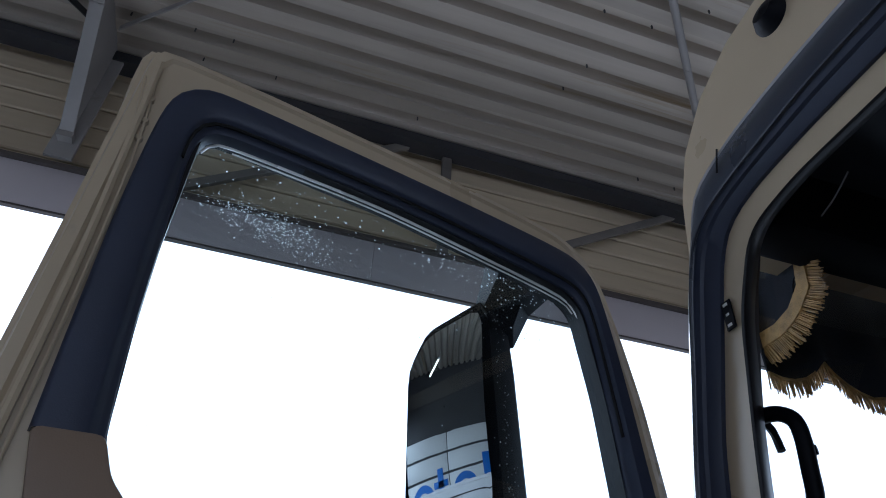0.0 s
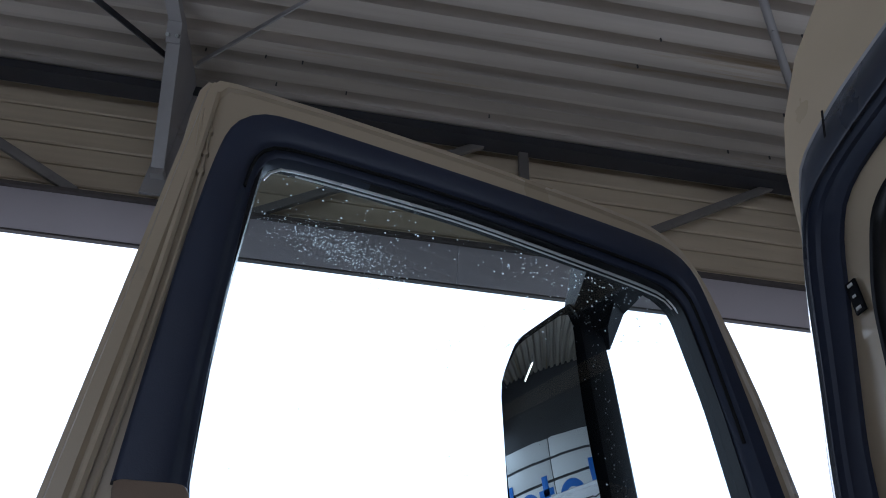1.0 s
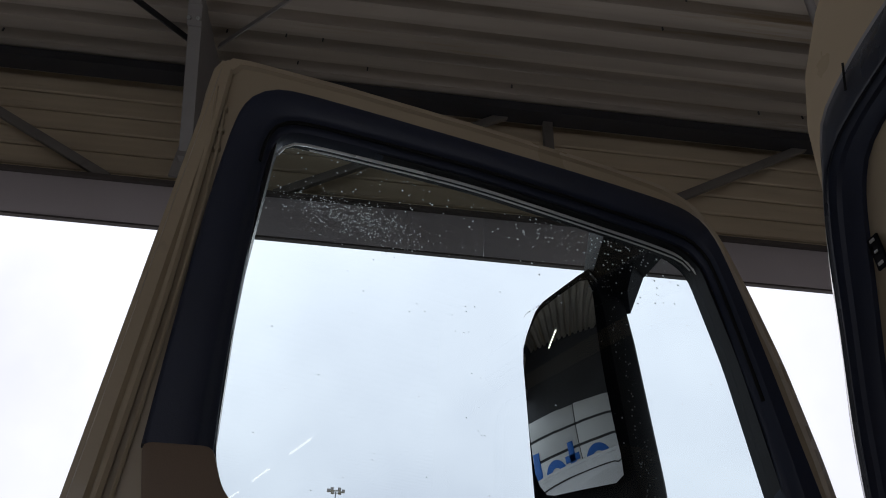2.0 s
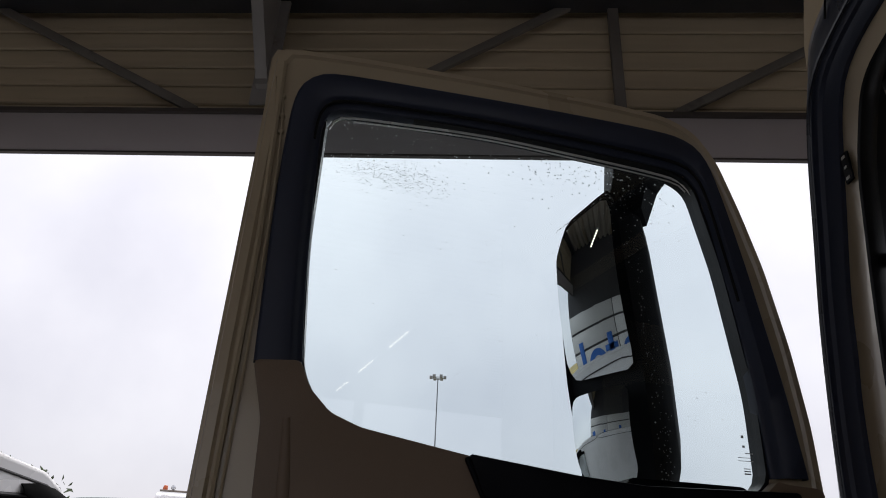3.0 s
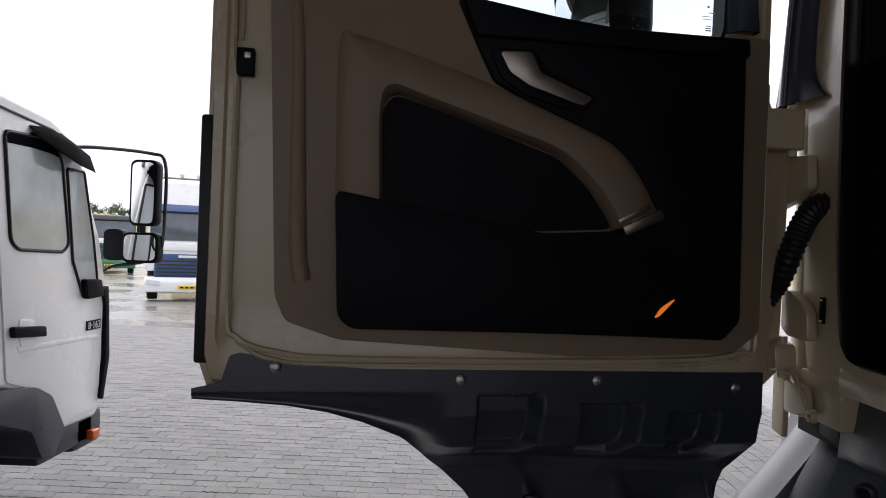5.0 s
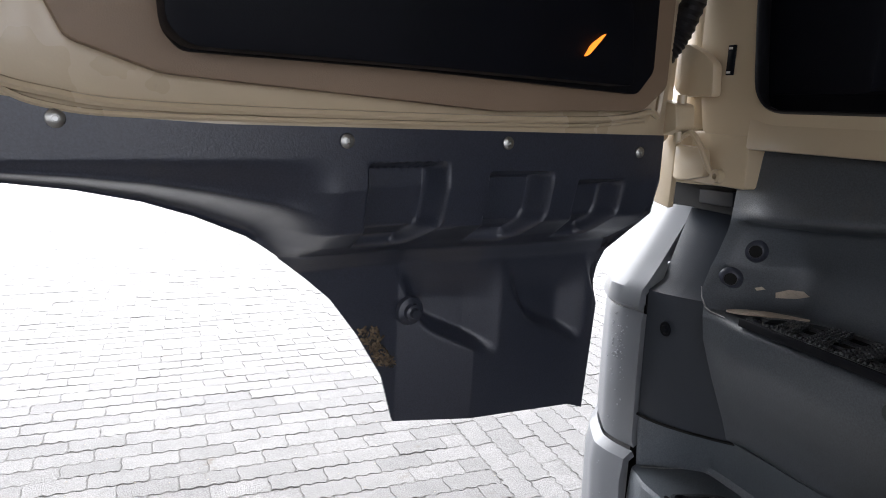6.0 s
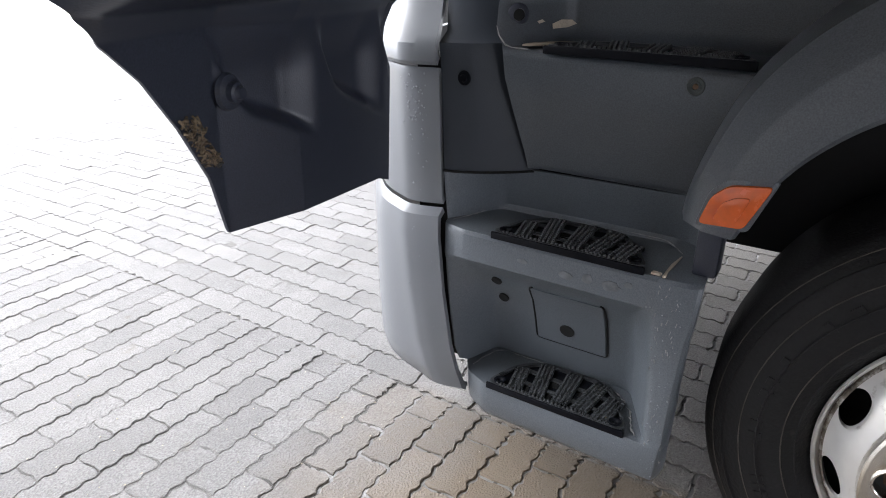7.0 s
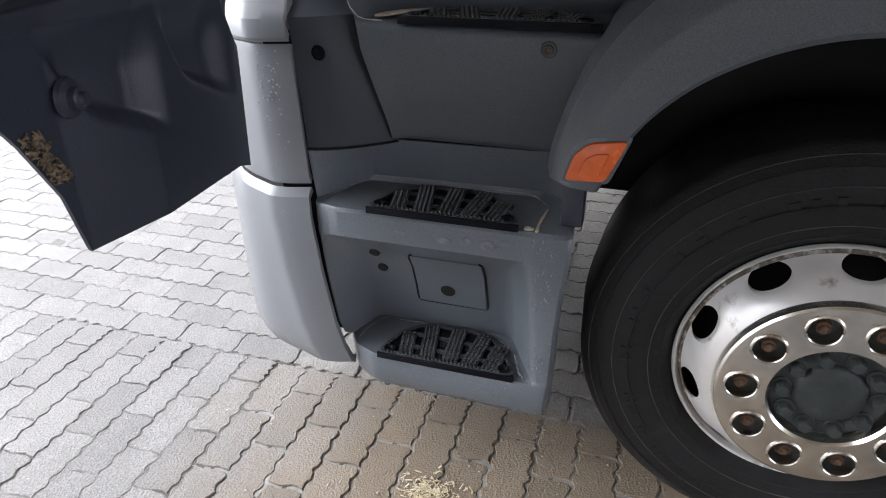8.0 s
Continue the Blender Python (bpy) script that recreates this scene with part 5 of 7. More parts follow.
# lower moulding: level rings in plan, from the lip of the bottom tread up to the middle tread
# each ring: height, front left edge (2), riser corners (2), right ridge, outer right edge
RINGS = [
    (0.277, (0.08, -0.012), (0.02, -0.06), (0.0, -0.11), (0.0, -0.45), (0.0, -0.50), (0.0, -0.53)),
    (0.290, (0.075, -0.01), (0.008, -0.06), (-0.022, -0.115), (-0.028, -0.46), (-0.029, -0.502), (-0.029, -0.536)),
    (0.305, (0.07, -0.008), (0.0, -0.055), (-0.030, -0.112), (-0.036, -0.465), (-0.036, -0.504), (-0.036, -0.538)),
    (0.374, (0.067, -0.006), (-0.004, -0.052), (-0.031, -0.109), (-0.038, -0.47), (-0.037, -0.505), (-0.037, -0.543)),
    (0.382, (0.067, -0.006), (-0.001, -0.052), (-0.027, -0.109), (-0.032, -0.465), (-0.035, -0.505), (-0.036, -0.544)),
    (0.3845, (0.066, -0.007), (0.016, -0.045), (0.03, -0.10), (0.03, -0.44), (-0.034, -0.505), (-0.036, -0.545)),
    (0.3865, (0.06, -0.004), (0.03, -0.03), (0.128, -0.065), (0.128, -0.422), (-0.033, -0.504), (-0.035, -0.546)),
    (0.398, (0.05, 0.0), (0.012, -0.027), (0.122, -0.067), (0.122, -0.424), (-0.031, -0.502), (-0.035, -0.547)),
    (0.440, (0.035, 0.002), (-0.004, -0.022), (0.108, -0.068), (0.108, -0.424), (-0.028, -0.499), (-0.034, -0.549)),
    (0.53, (0.02, 0.004), (-0.008, -0.012), (0.086, -0.076), (0.086, -0.424), (-0.025, -0.494), (-0.033, -0.553)),
    (0.60, (0.02, 0.006), (-0.012, -0.006), (0.059, -0.084), (0.059, -0.424), (-0.024, -0.490), (-0.033, -0.559)),
    (0.643, (0.02, 0.006), (-0.014, -0.004), (0.032, -0.085), (0.032, -0.428), (-0.026, -0.490), (-0.033, -0.563)),
    (0.685, (0.02, 0.008), (-0.018, -0.004), (-0.008, -0.07), (-0.008, -0.445), (-0.031, -0.490), (-0.034, -0.57)),
    (0.702, (0.02, 0.010), (-0.020, -0.002), (-0.030, -0.05), (-0.031, -0.46), (-0.034, -0.491), (-0.034, -0.572)),
    (0.764, (0.02, 0.012), (-0.013, 0.0), (-0.033, -0.05), (-0.034, -0.46), (-0.034, -0.492), (-0.030, -0.575)),
    (0.772, (0.02, 0.012), (-0.008, 0.002), (-0.027, -0.05), (-0.027, -0.46), (-0.028, -0.492), (-0.022, -0.575)),
    (0.7745, (0.02, 0.012), (0.0, 0.002), (0.03, -0.05), (0.03, -0.46), (0.0, -0.492), (-0.016, -0.575)),
    (0.7765, (0.02, 0.012), (0.002, 0.003), (0.126, -0.062), (0.136, -0.455), (0.09, -0.50), (0.02, -0.572)),
    (0.790, (0.02, 0.013), (0.001, 0.004), (0.132, -0.064), (0.142, -0.456), (0.13, -0.50), (0.06, -0.57)),
    (0.84, (0.025, 0.018), (0.0, 0.009), (0.115, -0.076), (0.126, -0.458), (0.125, -0.50), (0.09, -0.565)),
    (0.895, (0.03, 0.022), (0.0, 0.014), (0.094, -0.088), (0.108, -0.46), (0.12, -0.50), (0.12, -0.56)),
]


def plan_ring(z, keys):
    """One level ring of the moulding with its corners eased."""
    back = 0.13 if z > 0.78 else 0.05
    if z > 0.39:
        keys = [(keys[0][0], keys[0][1] + 0.008), (keys[1][0] - 0.004, keys[1][1] + 0.009)] + list(keys[2:])
    pts = [(0.25, keys[0][1])] + list(keys) + [(max(back, keys[-1][0] + 0.02), -0.55), (0.25, -0.47)]
    line = []
    for (a, b), n_ in zip(zip(pts, pts[1:]), (2, 8, 12, 24, 12, 6, 3, 3)):
        line += [(a[0] + (b[0] - a[0]) * k / n_, a[1] + (b[1] - a[1]) * k / n_) for k in range(n_)]
    line.append(pts[-1])
    for _ in range(2):
        line = [line[0]] + [((p[0] + 2 * q[0] + w[0]) / 4, (p[1] + 2 * q[1] + w[1]) / 4) for p, q, w in zip(line, line[1:], line[2:])] + [line[-1]]
    return [(a, b, z) for a, b in line]


part("step_panel", shut(loft([plan_ring(q[0], q[1:]) for q in RINGS], False), 0.004), GREY, truck, "grey moulded lower entry steps")
part("step_back", box(0.20, 0.36, -0.47, -0.02, 0.30, 0.90), RUBBER, truck)
part("arch_post", box(0.0, 0.05, -0.58, -0.535, 0.78, 0.93, 0.006), DGREY, truck)


MATR = mat("worn_tread_rubber", (0.040, 0.043, 0.047), 0.30, vary=0.3, scale=30, bump=0.2, bscale=200)


def mat_piece(x0, z, y_l, y_r, deep):
    """A black studded tread mat: a frame, slanting flat bars with studs, black patches for the open gaps and two
    screws.
    """
    w = y_l - y_r
    lay = lambda a, b: (x0 + a * deep, y_l - b * w)
    outl = fillet([lay(0, 0), lay(0.70, 0.10), lay(1, 0.26), lay(1, 0.70), lay(0.75, 0.83), lay(0, 1.0)], 0.03, 4)
    t = part("tread_mat", prism(outl, z + 0.0005, z + 0.0035, "z"), BLACK, truck, "black rubber studded tread mat")
    c = (sum(p[0] for p in outl) / len(outl), sum(p[1] for p in outl) / len(outl))
    small = [(c[0] + (a - c[0]) * 0.84, c[1] + (b - c[1]) * 0.93) for a, b in outl]
    fr = loft([[(a, b, z) for a, b in outl], [(a, b, z + 0.010) for a, b in outl], [(a, b, z + 0.010) for a, b in small], [(a, b, z + 0.002) for a, b in small]])
    part("mat_rim", fr, MATR, t, smooth=False)
    bars, studs = bmesh.new(), bmesh.new()
    flat = [((0.06, 0.21), (0.66, 0.155), 0.036), ((0.06, 0.37), (0.95, 0.29), 0.038), ((0.06, 0.53), (0.95, 0.50), 0.040), ((0.06, 0.66), (0.93, 0.70), 0.040), ((0.06, 0.81), (0.66, 0.84), 0.042)]
    for p, q, bw in flat:
        p, q = Vector(lay(*p)), Vector(lay(*q))
        s = (q - p).normalized().orthogonal() * (bw / 2)
        prism([p + s, q + s, q - s, p - s], z + 0.002, z + 0.010, "z", bm=bars)
        n_l, n_w = int((q - p).length / 0.0095), int(bw / 0.0095)
        for i in range(n_l):
            for k in range(n_w):
                m_ = p.lerp(q, (i + 0.5) / n_l) + s * (2 * (k + 0.5) / n_w - 1)
                studs_at(studs, m_.x, m_.y, z + 0.010)
    for a in (0.33, 0.66):
        p, q = Vector(lay(a, 0.16)), Vector(lay(a - 0.06, 0.84))
        s = Vector((0.006, 0))
        prism([p + s, q + s, q - s, p - s], z + 0.002, z + 0.0078, "z", bm=bars)
    for i in range(int(w / 0.0095) - 6):
        studs_at(studs, x0 + 0.007, y_l - 0.03 - i * 0.0095, z + 0.010)
    for (p, q, bw), (p2_, q2, bw2) in zip(flat, flat[1:]):
        for a0, a1 in ((0.14, 0.36), (0.46, 0.72)):
            e = []
            for a in (a0, a1):
                b0 = p[1] + (q[1] - p[1]) * a + bw * 0.62 / w
                b1 = p2_[1] + (q2[1] - p2_[1]) * a - bw2 * 0.62 / w
                e.append((lay(a, b0), lay(a, b1)))
            if e[0][1][1] < e[0][0][1] - 0.006 and e[1][1][1] < e[1][0][1] - 0.006:
                part("mat_gap", prism([e[0][0], e[0][1], e[1][1], e[1][0]], z + 0.003, z + 0.0042, "z"), HOLE, t, smooth=False)
    part("mat_web", bars, MATR, t, smooth=False)
    part("mat_studs", studs, MATR, t, smooth=False)
    part("mat_front", box(x0 - 0.004, x0 + 0.003, y_r + 0.006, y_l - 0.004, z - 0.007, z + 0.009, 0.002), BLACK, t)
    for f in (0.085, 0.905):
        a, b = lay(0.13, f)
        part("mat_screw", lathe([(0.0, 0.008), (0.005, 0.008), (0.007, 0.011), (0.012, 0.0135), (0.014, 0.0135), (0.015, 0.008)], 16, Matrix.Translation((a, b, z))), BLACK, t)
    return t


def studs_at(bm, x, y, z):
    h = 0.0030
    lo = [bm.verts.new((x + a * h, y + b * h, z)) for a, b in ((-1, -1), (1, -1), (1, 1), (-1, 1))]
    hi = [bm.verts.new((x + a * h * 0.6, y + b * h * 0.6, z + 0.0035)) for a, b in ((-1, -1), (1, -1), (1, 1), (-1, 1))]
    for i in range(4):
        bm.faces.new((lo[i], lo[(i + 1) % 4], hi[(i + 1) % 4], hi[i]))
    bm.faces.new(hi)


mat_piece(-0.028, 0.776, -0.115, -0.462, 0.145)
mat_piece(-0.034, 0.386, -0.118, -0.468, 0.150)
mat_piece(0.032, 1.164, -0.185, -0.585, 0.125)
# hatch and holes of the lower riser
hat = [[(riser_x(z) - 0.0018 - 0.0012 * (0.484 < z < 0.634), y, z) for y in (-0.364, -0.361, -0.32, -0.278, -0.236, -0.195, -0.192)] for z in (0.478, 0.482, 0.50, 0.53, 0.56, 0.595, 0.62, 0.636, 0.640)]
part("riser_hatch", shut(loft(hat, False), 0.002), GREY, truck, "square hatch in the riser")
ring_h = [(riser_x(b) - 0.002, a, b) for a, b in fillet([(-0.368, 0.474), (-0.30, 0.474), (-0.25, 0.474), (-0.188, 0.474), (-0.188, 0.53), (-0.188, 0.595), (-0.188, 0.644), (-0.25, 0.644), (-0.30, 0.644), (-0.368, 0.644), (-0.368, 0.595), (-0.368, 0.53)], 0.016, 4)]
for side in (lambda y: y > -0.20, lambda y: y < -0.356):
    slot = sorted([q for q in ring_h if side(q[1])], key=lambda q: q[2])
    part("hatch_gap", tube(slot, 0.0024, 6), HOLE, truck)
low = sorted([q for q in ring_h if q[2] < 0.482], key=lambda q: q[1])
part("hatch_gap", tube(low, 0.0012, 6), HOLE, truck)


def riser_disc(y, z, rad, proud=0.0035):
    """A black disc for the shade in a round hole, lying on the lower riser."""
    slope = (riser_x(z + 0.012) - riser_x(z - 0.012)) / 0.024
    nrm = Vector((-1.0, 0.0, slope)).normalized()
    at_ = Vector((riser_x(z), y, z)) + nrm * proud
    turn = Matrix.Translation(at_) @ nrm.to_track_quat("Z", "Y").to_matrix().to_4x4()
    part("riser_hole", lathe([(0.0, 0.001), (rad, 0.001), (rad + 0.001, -0.004)], 24, turn), HOLE, truck)


riser_disc(-0.108, 0.575, 0.0125)
riser_disc(-0.102, 0.632, 0.0125)
riser_disc(-0.270, 0.527, 0.018, 0.0062)
part("step_screw", lathe([(0.0, 0.002), (0.005, 0.002), (0.006, 0.004), (0.009, 0.004), (0.0095, 0.001), (0.015, 0.002), (0.016, 0.0)], 18, Matrix.Translation((0.0215, -0.487, 1.125)) @ Matrix.Rotation(radians(-90), 4, "Y")), HUB, truck, "grimy recessed step screw")
part("screw_head", lathe([(0.0, 0.004), (0.005, 0.003), (0.006, 0.0)], 12, Matrix.Translation((0.021, -0.487, 1.125)) @ Matrix.Rotation(radians(-90), 4, "Y")), RUST, truck)


def skin_at(y, z):
    t = (y + 0.19) / (np.interp(z, UPZ, UPY) + 0.19)
    x = np.interp(z, [1.166, 1.185, 1.25, 1.325], [0.18, 0.20, 0.212, 0.19])
    return step_skin(x, z, max(0.0, min(1.0, t)))


for y, z in ((-0.118, 1.277), (-0.106, 1.222)):
    p = skin_at(y, z)
    turn = Matrix.Translation(p + Vector((-0.003, -0.003, 0))) @ Matrix.Rotation(radians(42), 4, "Z") @ Matrix.Rotation(radians(-90), 4, "Y")
    e = part("panel_eyelet", lathe([(0.0115, -0.006), (0.0125, 0.004), (0.017, 0.003), (0.023, -0.004)], 18, turn), DGREY, truck)
    part("eyelet_hole", lathe([(0.0, 0.0015), (0.012, 0.0015)], 14, turn), HOLE, e)
# pale tone for real scuffs and nicks, and for painted crease highlights
SCUFF_GLINT = mat("scuff_and_highlight_pale", (0.26, 0.26, 0.26), 0.6, vary=0.4, scale=60)
rc = random.Random(5)
WORN = mat("bare_worn_plastic", (0.55, 0.47, 0.38), 0.7, vary=0.2, scale=30, bump=0.4, bscale=150)


def skin_patch(outline, label=""):
    """A bare patch lying on the flared step moulding; outline in y and z."""
    bm = bmesh.new()
    lo = [bm.verts.new(skin_at(y, z) + Vector((-0.0015, -0.001, 0.001))) for y, z in outline]
    bm.faces.new(lo)
    part("worn_patch", shut(bm, 0.0012), WORN, truck, label)


skin_patch([(-0.150, 1.2), (-0.160, 1.207), (-0.175, 1.206), (-0.185, 1.198), (-0.170, 1.191), (-0.152, 1.19)], "bare worn patch on the step riser")
skin_patch([(-0.132, 1.207), (-0.137, 1.210), (-0.141, 1.205), (-0.135, 1.202)])
part("worn_patch", prism(fillet([(0.050, -0.130), (0.085, -0.132), (0.130, -0.165), (0.165, -0.225), (0.150, -0.228), (0.105, -0.185), (0.06, -0.155)], 0.01), 1.1655, 1.1685, "z"), WORN, truck, "bare worn patch on the top tread")
part("worn_patch", prism(fillet([(0.030, -0.588), (0.045, -0.585), (0.048, -0.615), (0.040, -0.618)], 0.004), 1.160, 1.166, "z"), WORN, truck)
part("worn_patch", prism(fillet([(-0.022, -0.466), (-0.008, -0.468), (-0.012, -0.487), (-0.022, -0.485)], 0.004), 0.771, 0.7755, "z"), WORN, truck)
part("worn_patch", tube([(0.075, -0.500, 0.779), (0.03, -0.494, 0.7755), (0.0, -0.492, 0.7745), (-0.022, -0.493, 0.773), (-0.0325, -0.492, 0.76)], [0.0015, 0.004, 0.003, 0.004, 0.001], 6), WORN, truck, "pale worn end of the middle step")
# pale nicks along the ridge of the lower step
for k in range(60):
    z = rc.uniform(0.29, 0.76)
    q = (-0.034 + 0.009 * math.exp(-((z - 0.55) / 0.08) ** 2), float(np.interp(z, [0.40, 0.53, 0.70], [-0.502, -0.494, -0.491])) + rc.uniform(-0.04, 0.003), z)
    w_ = rc.uniform(0.0006, 0.002)
    part("nick", bar(q, (q[0], q[1] + rc.uniform(-0.003, 0.003), q[2] + rc.uniform(0.002, 0.009)), w_, w_), SCUFF_GLINT, truck)
edge_pts = [step_skin(0.03, z, t) + Vector((-0.0035, 0, 0.003)) for t, z in ((0.98, 1.200), (0.97, 1.182), (0.9, 1.166), (0.75, 1.162), (0.55, 1.161), (0.35, 1.161))]
part("scuff_glint_line", tube(edge_pts, [0.0008, 0.0012, 0.0018, 0.001, 0.0013, 0.0006], 5), SCUFF_GLINT, truck, "pale scuffed lip of the top tread")
crack = curve_pts([(0.118, -0.20, 0.3875), (0.122, -0.27, 0.388), (0.112, -0.30, 0.3875), (0.115, -0.36, 0.388), (0.09, -0.41, 0.3875), (0.05, -0.447, 0.387), (0.01, -0.462, 0.3865), (-0.02, -0.482, 0.386)], 6)
crack = [p + Vector((rc.uniform(-0.003, 0.003), rc.uniform(-0.003, 0.003), 0)) for p in crack]
part("scuff_glint_line", tube(crack, [rc.choice((0.0005, 0.001, 0.0018, 0.0030)) for k in crack], 5), SCUFF_GLINT, truck, "pale cracked edge behind the bottom tread")
SMUDGE = mat("dried_water_smudge", (0.140, 0.150, 0.160), 0.55, vary=0.35, scale=50, bump=0.15, bscale=300)
for y, z, a, b in ((-0.30, 0.728, 0.018, 0.010), (-0.345, 0.733, 0.012, 0.013), (-0.395, 0.730, 0.022, 0.012), (-0.43, 0.742, 0.010, 0.008), (-0.20, 0.735, 0.014, 0.007)):
    blot = [(y + a * math.cos(q) * rc.uniform(0.75, 1.1), z + b * math.sin(q) * rc.uniform(0.7, 1.1)) for q in (2 * math.pi * k / 14 for k in range(14))]
    part("smudge", prism(fillet(blot, 0.002, 2), -0.0345, -0.0337, "x"), SMUDGE, truck)
# pale line for crease highlight and dried water along the back of the bottom tread
rim_l = curve_pts([(0.020, -0.055, 0.3885), (0.07, -0.062, 0.389), (0.115, -0.085, 0.3895), (0.118, -0.14, 0.3895), (0.119, -0.20, 0.389)], 6)
part("scuff_glint_line", tube([p + Vector((rc.uniform(-0.002, 0.002), rc.uniform(-0.002, 0.002), 0)) for p in rim_l], [rc.choice((0.0004, 0.0009, 0.0014)) for p in rim_l], 5), SCUFF_GLINT, truck)
# beads of rain on the step end and the bumper end
bm = bmesh.new()
for k in range(96):
    if k < 80:
        z, y, x = rc.uniform(0.29, 0.76), rc.uniform(-0.54, -0.44), -0.0375
        if 0.38 < z < 0.70 and y > -0.50:
            continue
    else:
        z = rc.uniform(0.40, 0.78)
        y, x = rc.uniform(0.02, 0.10) + (z - 0.78) * 0.08, -0.058
    r = rc.uniform(0.0006, 0.0019)
    lathe([(0.0004, r * 0.7), (r * 0.8, r * 0.4), (r, 0.0)], 6, Matrix.Translation((x, y, z)) @ Matrix.Rotation(radians(-90), 4, "Y"), bm)
tagged(part("step_drops", bm, PDROP, truck, "rain beads on the step end"), kind="stuff")
# thin pale tube painted in as the highlight of the middle tread's crease
crease = curve_pts([(0.0, -0.002, 0.7775), (0.06, -0.03, 0.7785), (0.124, -0.064, 0.781), (0.134, -0.20, 0.782), (0.137, -0.40, 0.782), (0.132, -0.455, 0.782), (0.088, -0.498, 0.780)], 6)
part("scuff_glint_line", tube(crease, [rc.choice((0.0008, 0.0012, 0.0016)) for p in crease], 5), SCUFF_GLINT, truck, "pale line for the crease highlight behind the middle tread")
# sill strip of the cab under the opening, and body above the arch
part("sill", prism([(-0.12, 1.470), (-1.75, 1.470), (-1.75, 1.53), (-0.12, 1.53)], 0.060, 0.11, "x", 0.006), BEIGE, truck)
up_high = [q for q in up_line if q[1] > 1.18]
part("step_panel", shut(loft([[(x, y, ridge_z(y, z)) for x, z in up_high] for y in (-0.615, -0.8, -1.3)], False), 0.006), UGREY, truck, "dark grey moulded panel above the wheel arch")

# wheel arch
O = curve_pts([(-0.50, 0.90), (-0.506, 0.95), (-0.531, 1.04), (-0.572, 1.14), (-0.625, 1.215), (-0.70, 1.285), (-0.82, 1.36), (-1.0, 1.405), (-1.3, 1.39), (-1.6, 1.22), (-1.74, 0.9)], 6)
I = curve_pts([(-0.607, 0.893), (-0.625, 0.935), (-0.653, 0.995), (-0.70, 1.055), (-0.77, 1.112), (-0.875, 1.162), (-1.0, 1.187), (-1.2, 1.185), (-1.4, 1.11), (-1.55, 0.97), (-1.62, 0.85)], 6)
A, B = along(O, 70), along(I, 70)
mid = lambda t: [a.lerp(b, t) for a, b in zip(A, B)]
arch = part("wheel_arch", shut(loft([st(A, 0.20), st(A, 0.01), st(mid(0.12), -0.035), st(mid(0.45), -0.062), st(mid(0.5), -0.066), st(mid(0.95), -0.07), st(B, -0.06), st(B, 0.02)], False), 0.006), ARCHG, truck, "grey wheel arch")
part("arch_liner", loft([st(B, 0.02), st(B, 0.6)], False), RUBBER, truck, "black wheel arch liner")
# chassis runs on unseen to the rear to block light below
part("chassis", box(0.45, 1.9, -3.5, 0.2, 0.68, 1.1), RUBBER, truck)
part("wheel_well", box(0.55, 0.6, -1.8, -0.55, 0.70, 1.4), RUBBER, truck)
# unseen sheets added to keep light off the paving under the truck
part("far_light_screen", box(2.40, 2.46, -2.0, 0.30, 0.16, 1.15, 0.01), GREY, truck)
part("rear_light_screen", box(0.15, 2.40, -2.0, -1.96, 0.16, 1.15, 0.005), RUBBER, truck)
part("axle", tube([(0.3, -1.101, 0.46), (2.2, -1.101, 0.46)], 0.07, 12), RUBBER, truck)
part("fender_top", box(0.10, 0.6, -1.75, -0.62, 1.40, 1.47), GREY, truck)
ind = part("indicator", prism(fillet([(-0.545, 0.915), (-0.56, 0.965), (-0.585, 0.988), (-0.652, 0.997), (-0.618, 0.918)], 0.01, 3), -0.078, -0.05, "x", 0.006), AMBER, truck, "orange side indicator lens")
part("indicator_rim", prism(fillet([(-0.538, 0.907), (-0.554, 0.97), (-0.582, 0.997), (-0.660, 1.005), (-0.624, 0.91)], 0.01, 3), -0.068, -0.045, "x", 0.003), GREY, ind)
part("lens_facet", prism(fillet([(-0.568, 0.928), (-0.58, 0.96), (-0.60, 0.972), (-0.622, 0.974), (-0.606, 0.928)], 0.006, 3), -0.083, -0.07, "x", 0.004), AMBER, ind)

# wheel: local z points outward
WM = Matrix.Translation((0.06, -1.101, 0.488)) @ Matrix.Rotation(radians(-90), 4, "Y")
tyre_p = [(0.292, -0.30), (0.30, -0.30), (0.38, -0.33), (0.46, -0.31), (0.505, -0.28), (0.515, -0.15), (0.505, -0.02), (0.496, -0.004), (0.470, 0.012), (0.466, 0.016), (0.462, 0.012), (0.43, 0.026), (0.40, 0.032), (0.397, 0.036), (0.393, 0.032), (0.36, 0.030), (0.33, 0.018), (0.327, 0.02), (0.318, 0.010), (0.305, -0.004), (0.296, -0.012)]
wheel = part("wheel", lathe(tyre_p, 120, WM), TYRE, truck, "front wheel with worn tyre and silver rim")
part("rim_lip", lathe([(0.292, -0.02), (0.300, -0.006), (0.302, 0.0), (0.299, 0.006), (0.294, 0.004), (0.288, -0.01), (0.283, -0.03)], 120, WM), RIM, wheel)


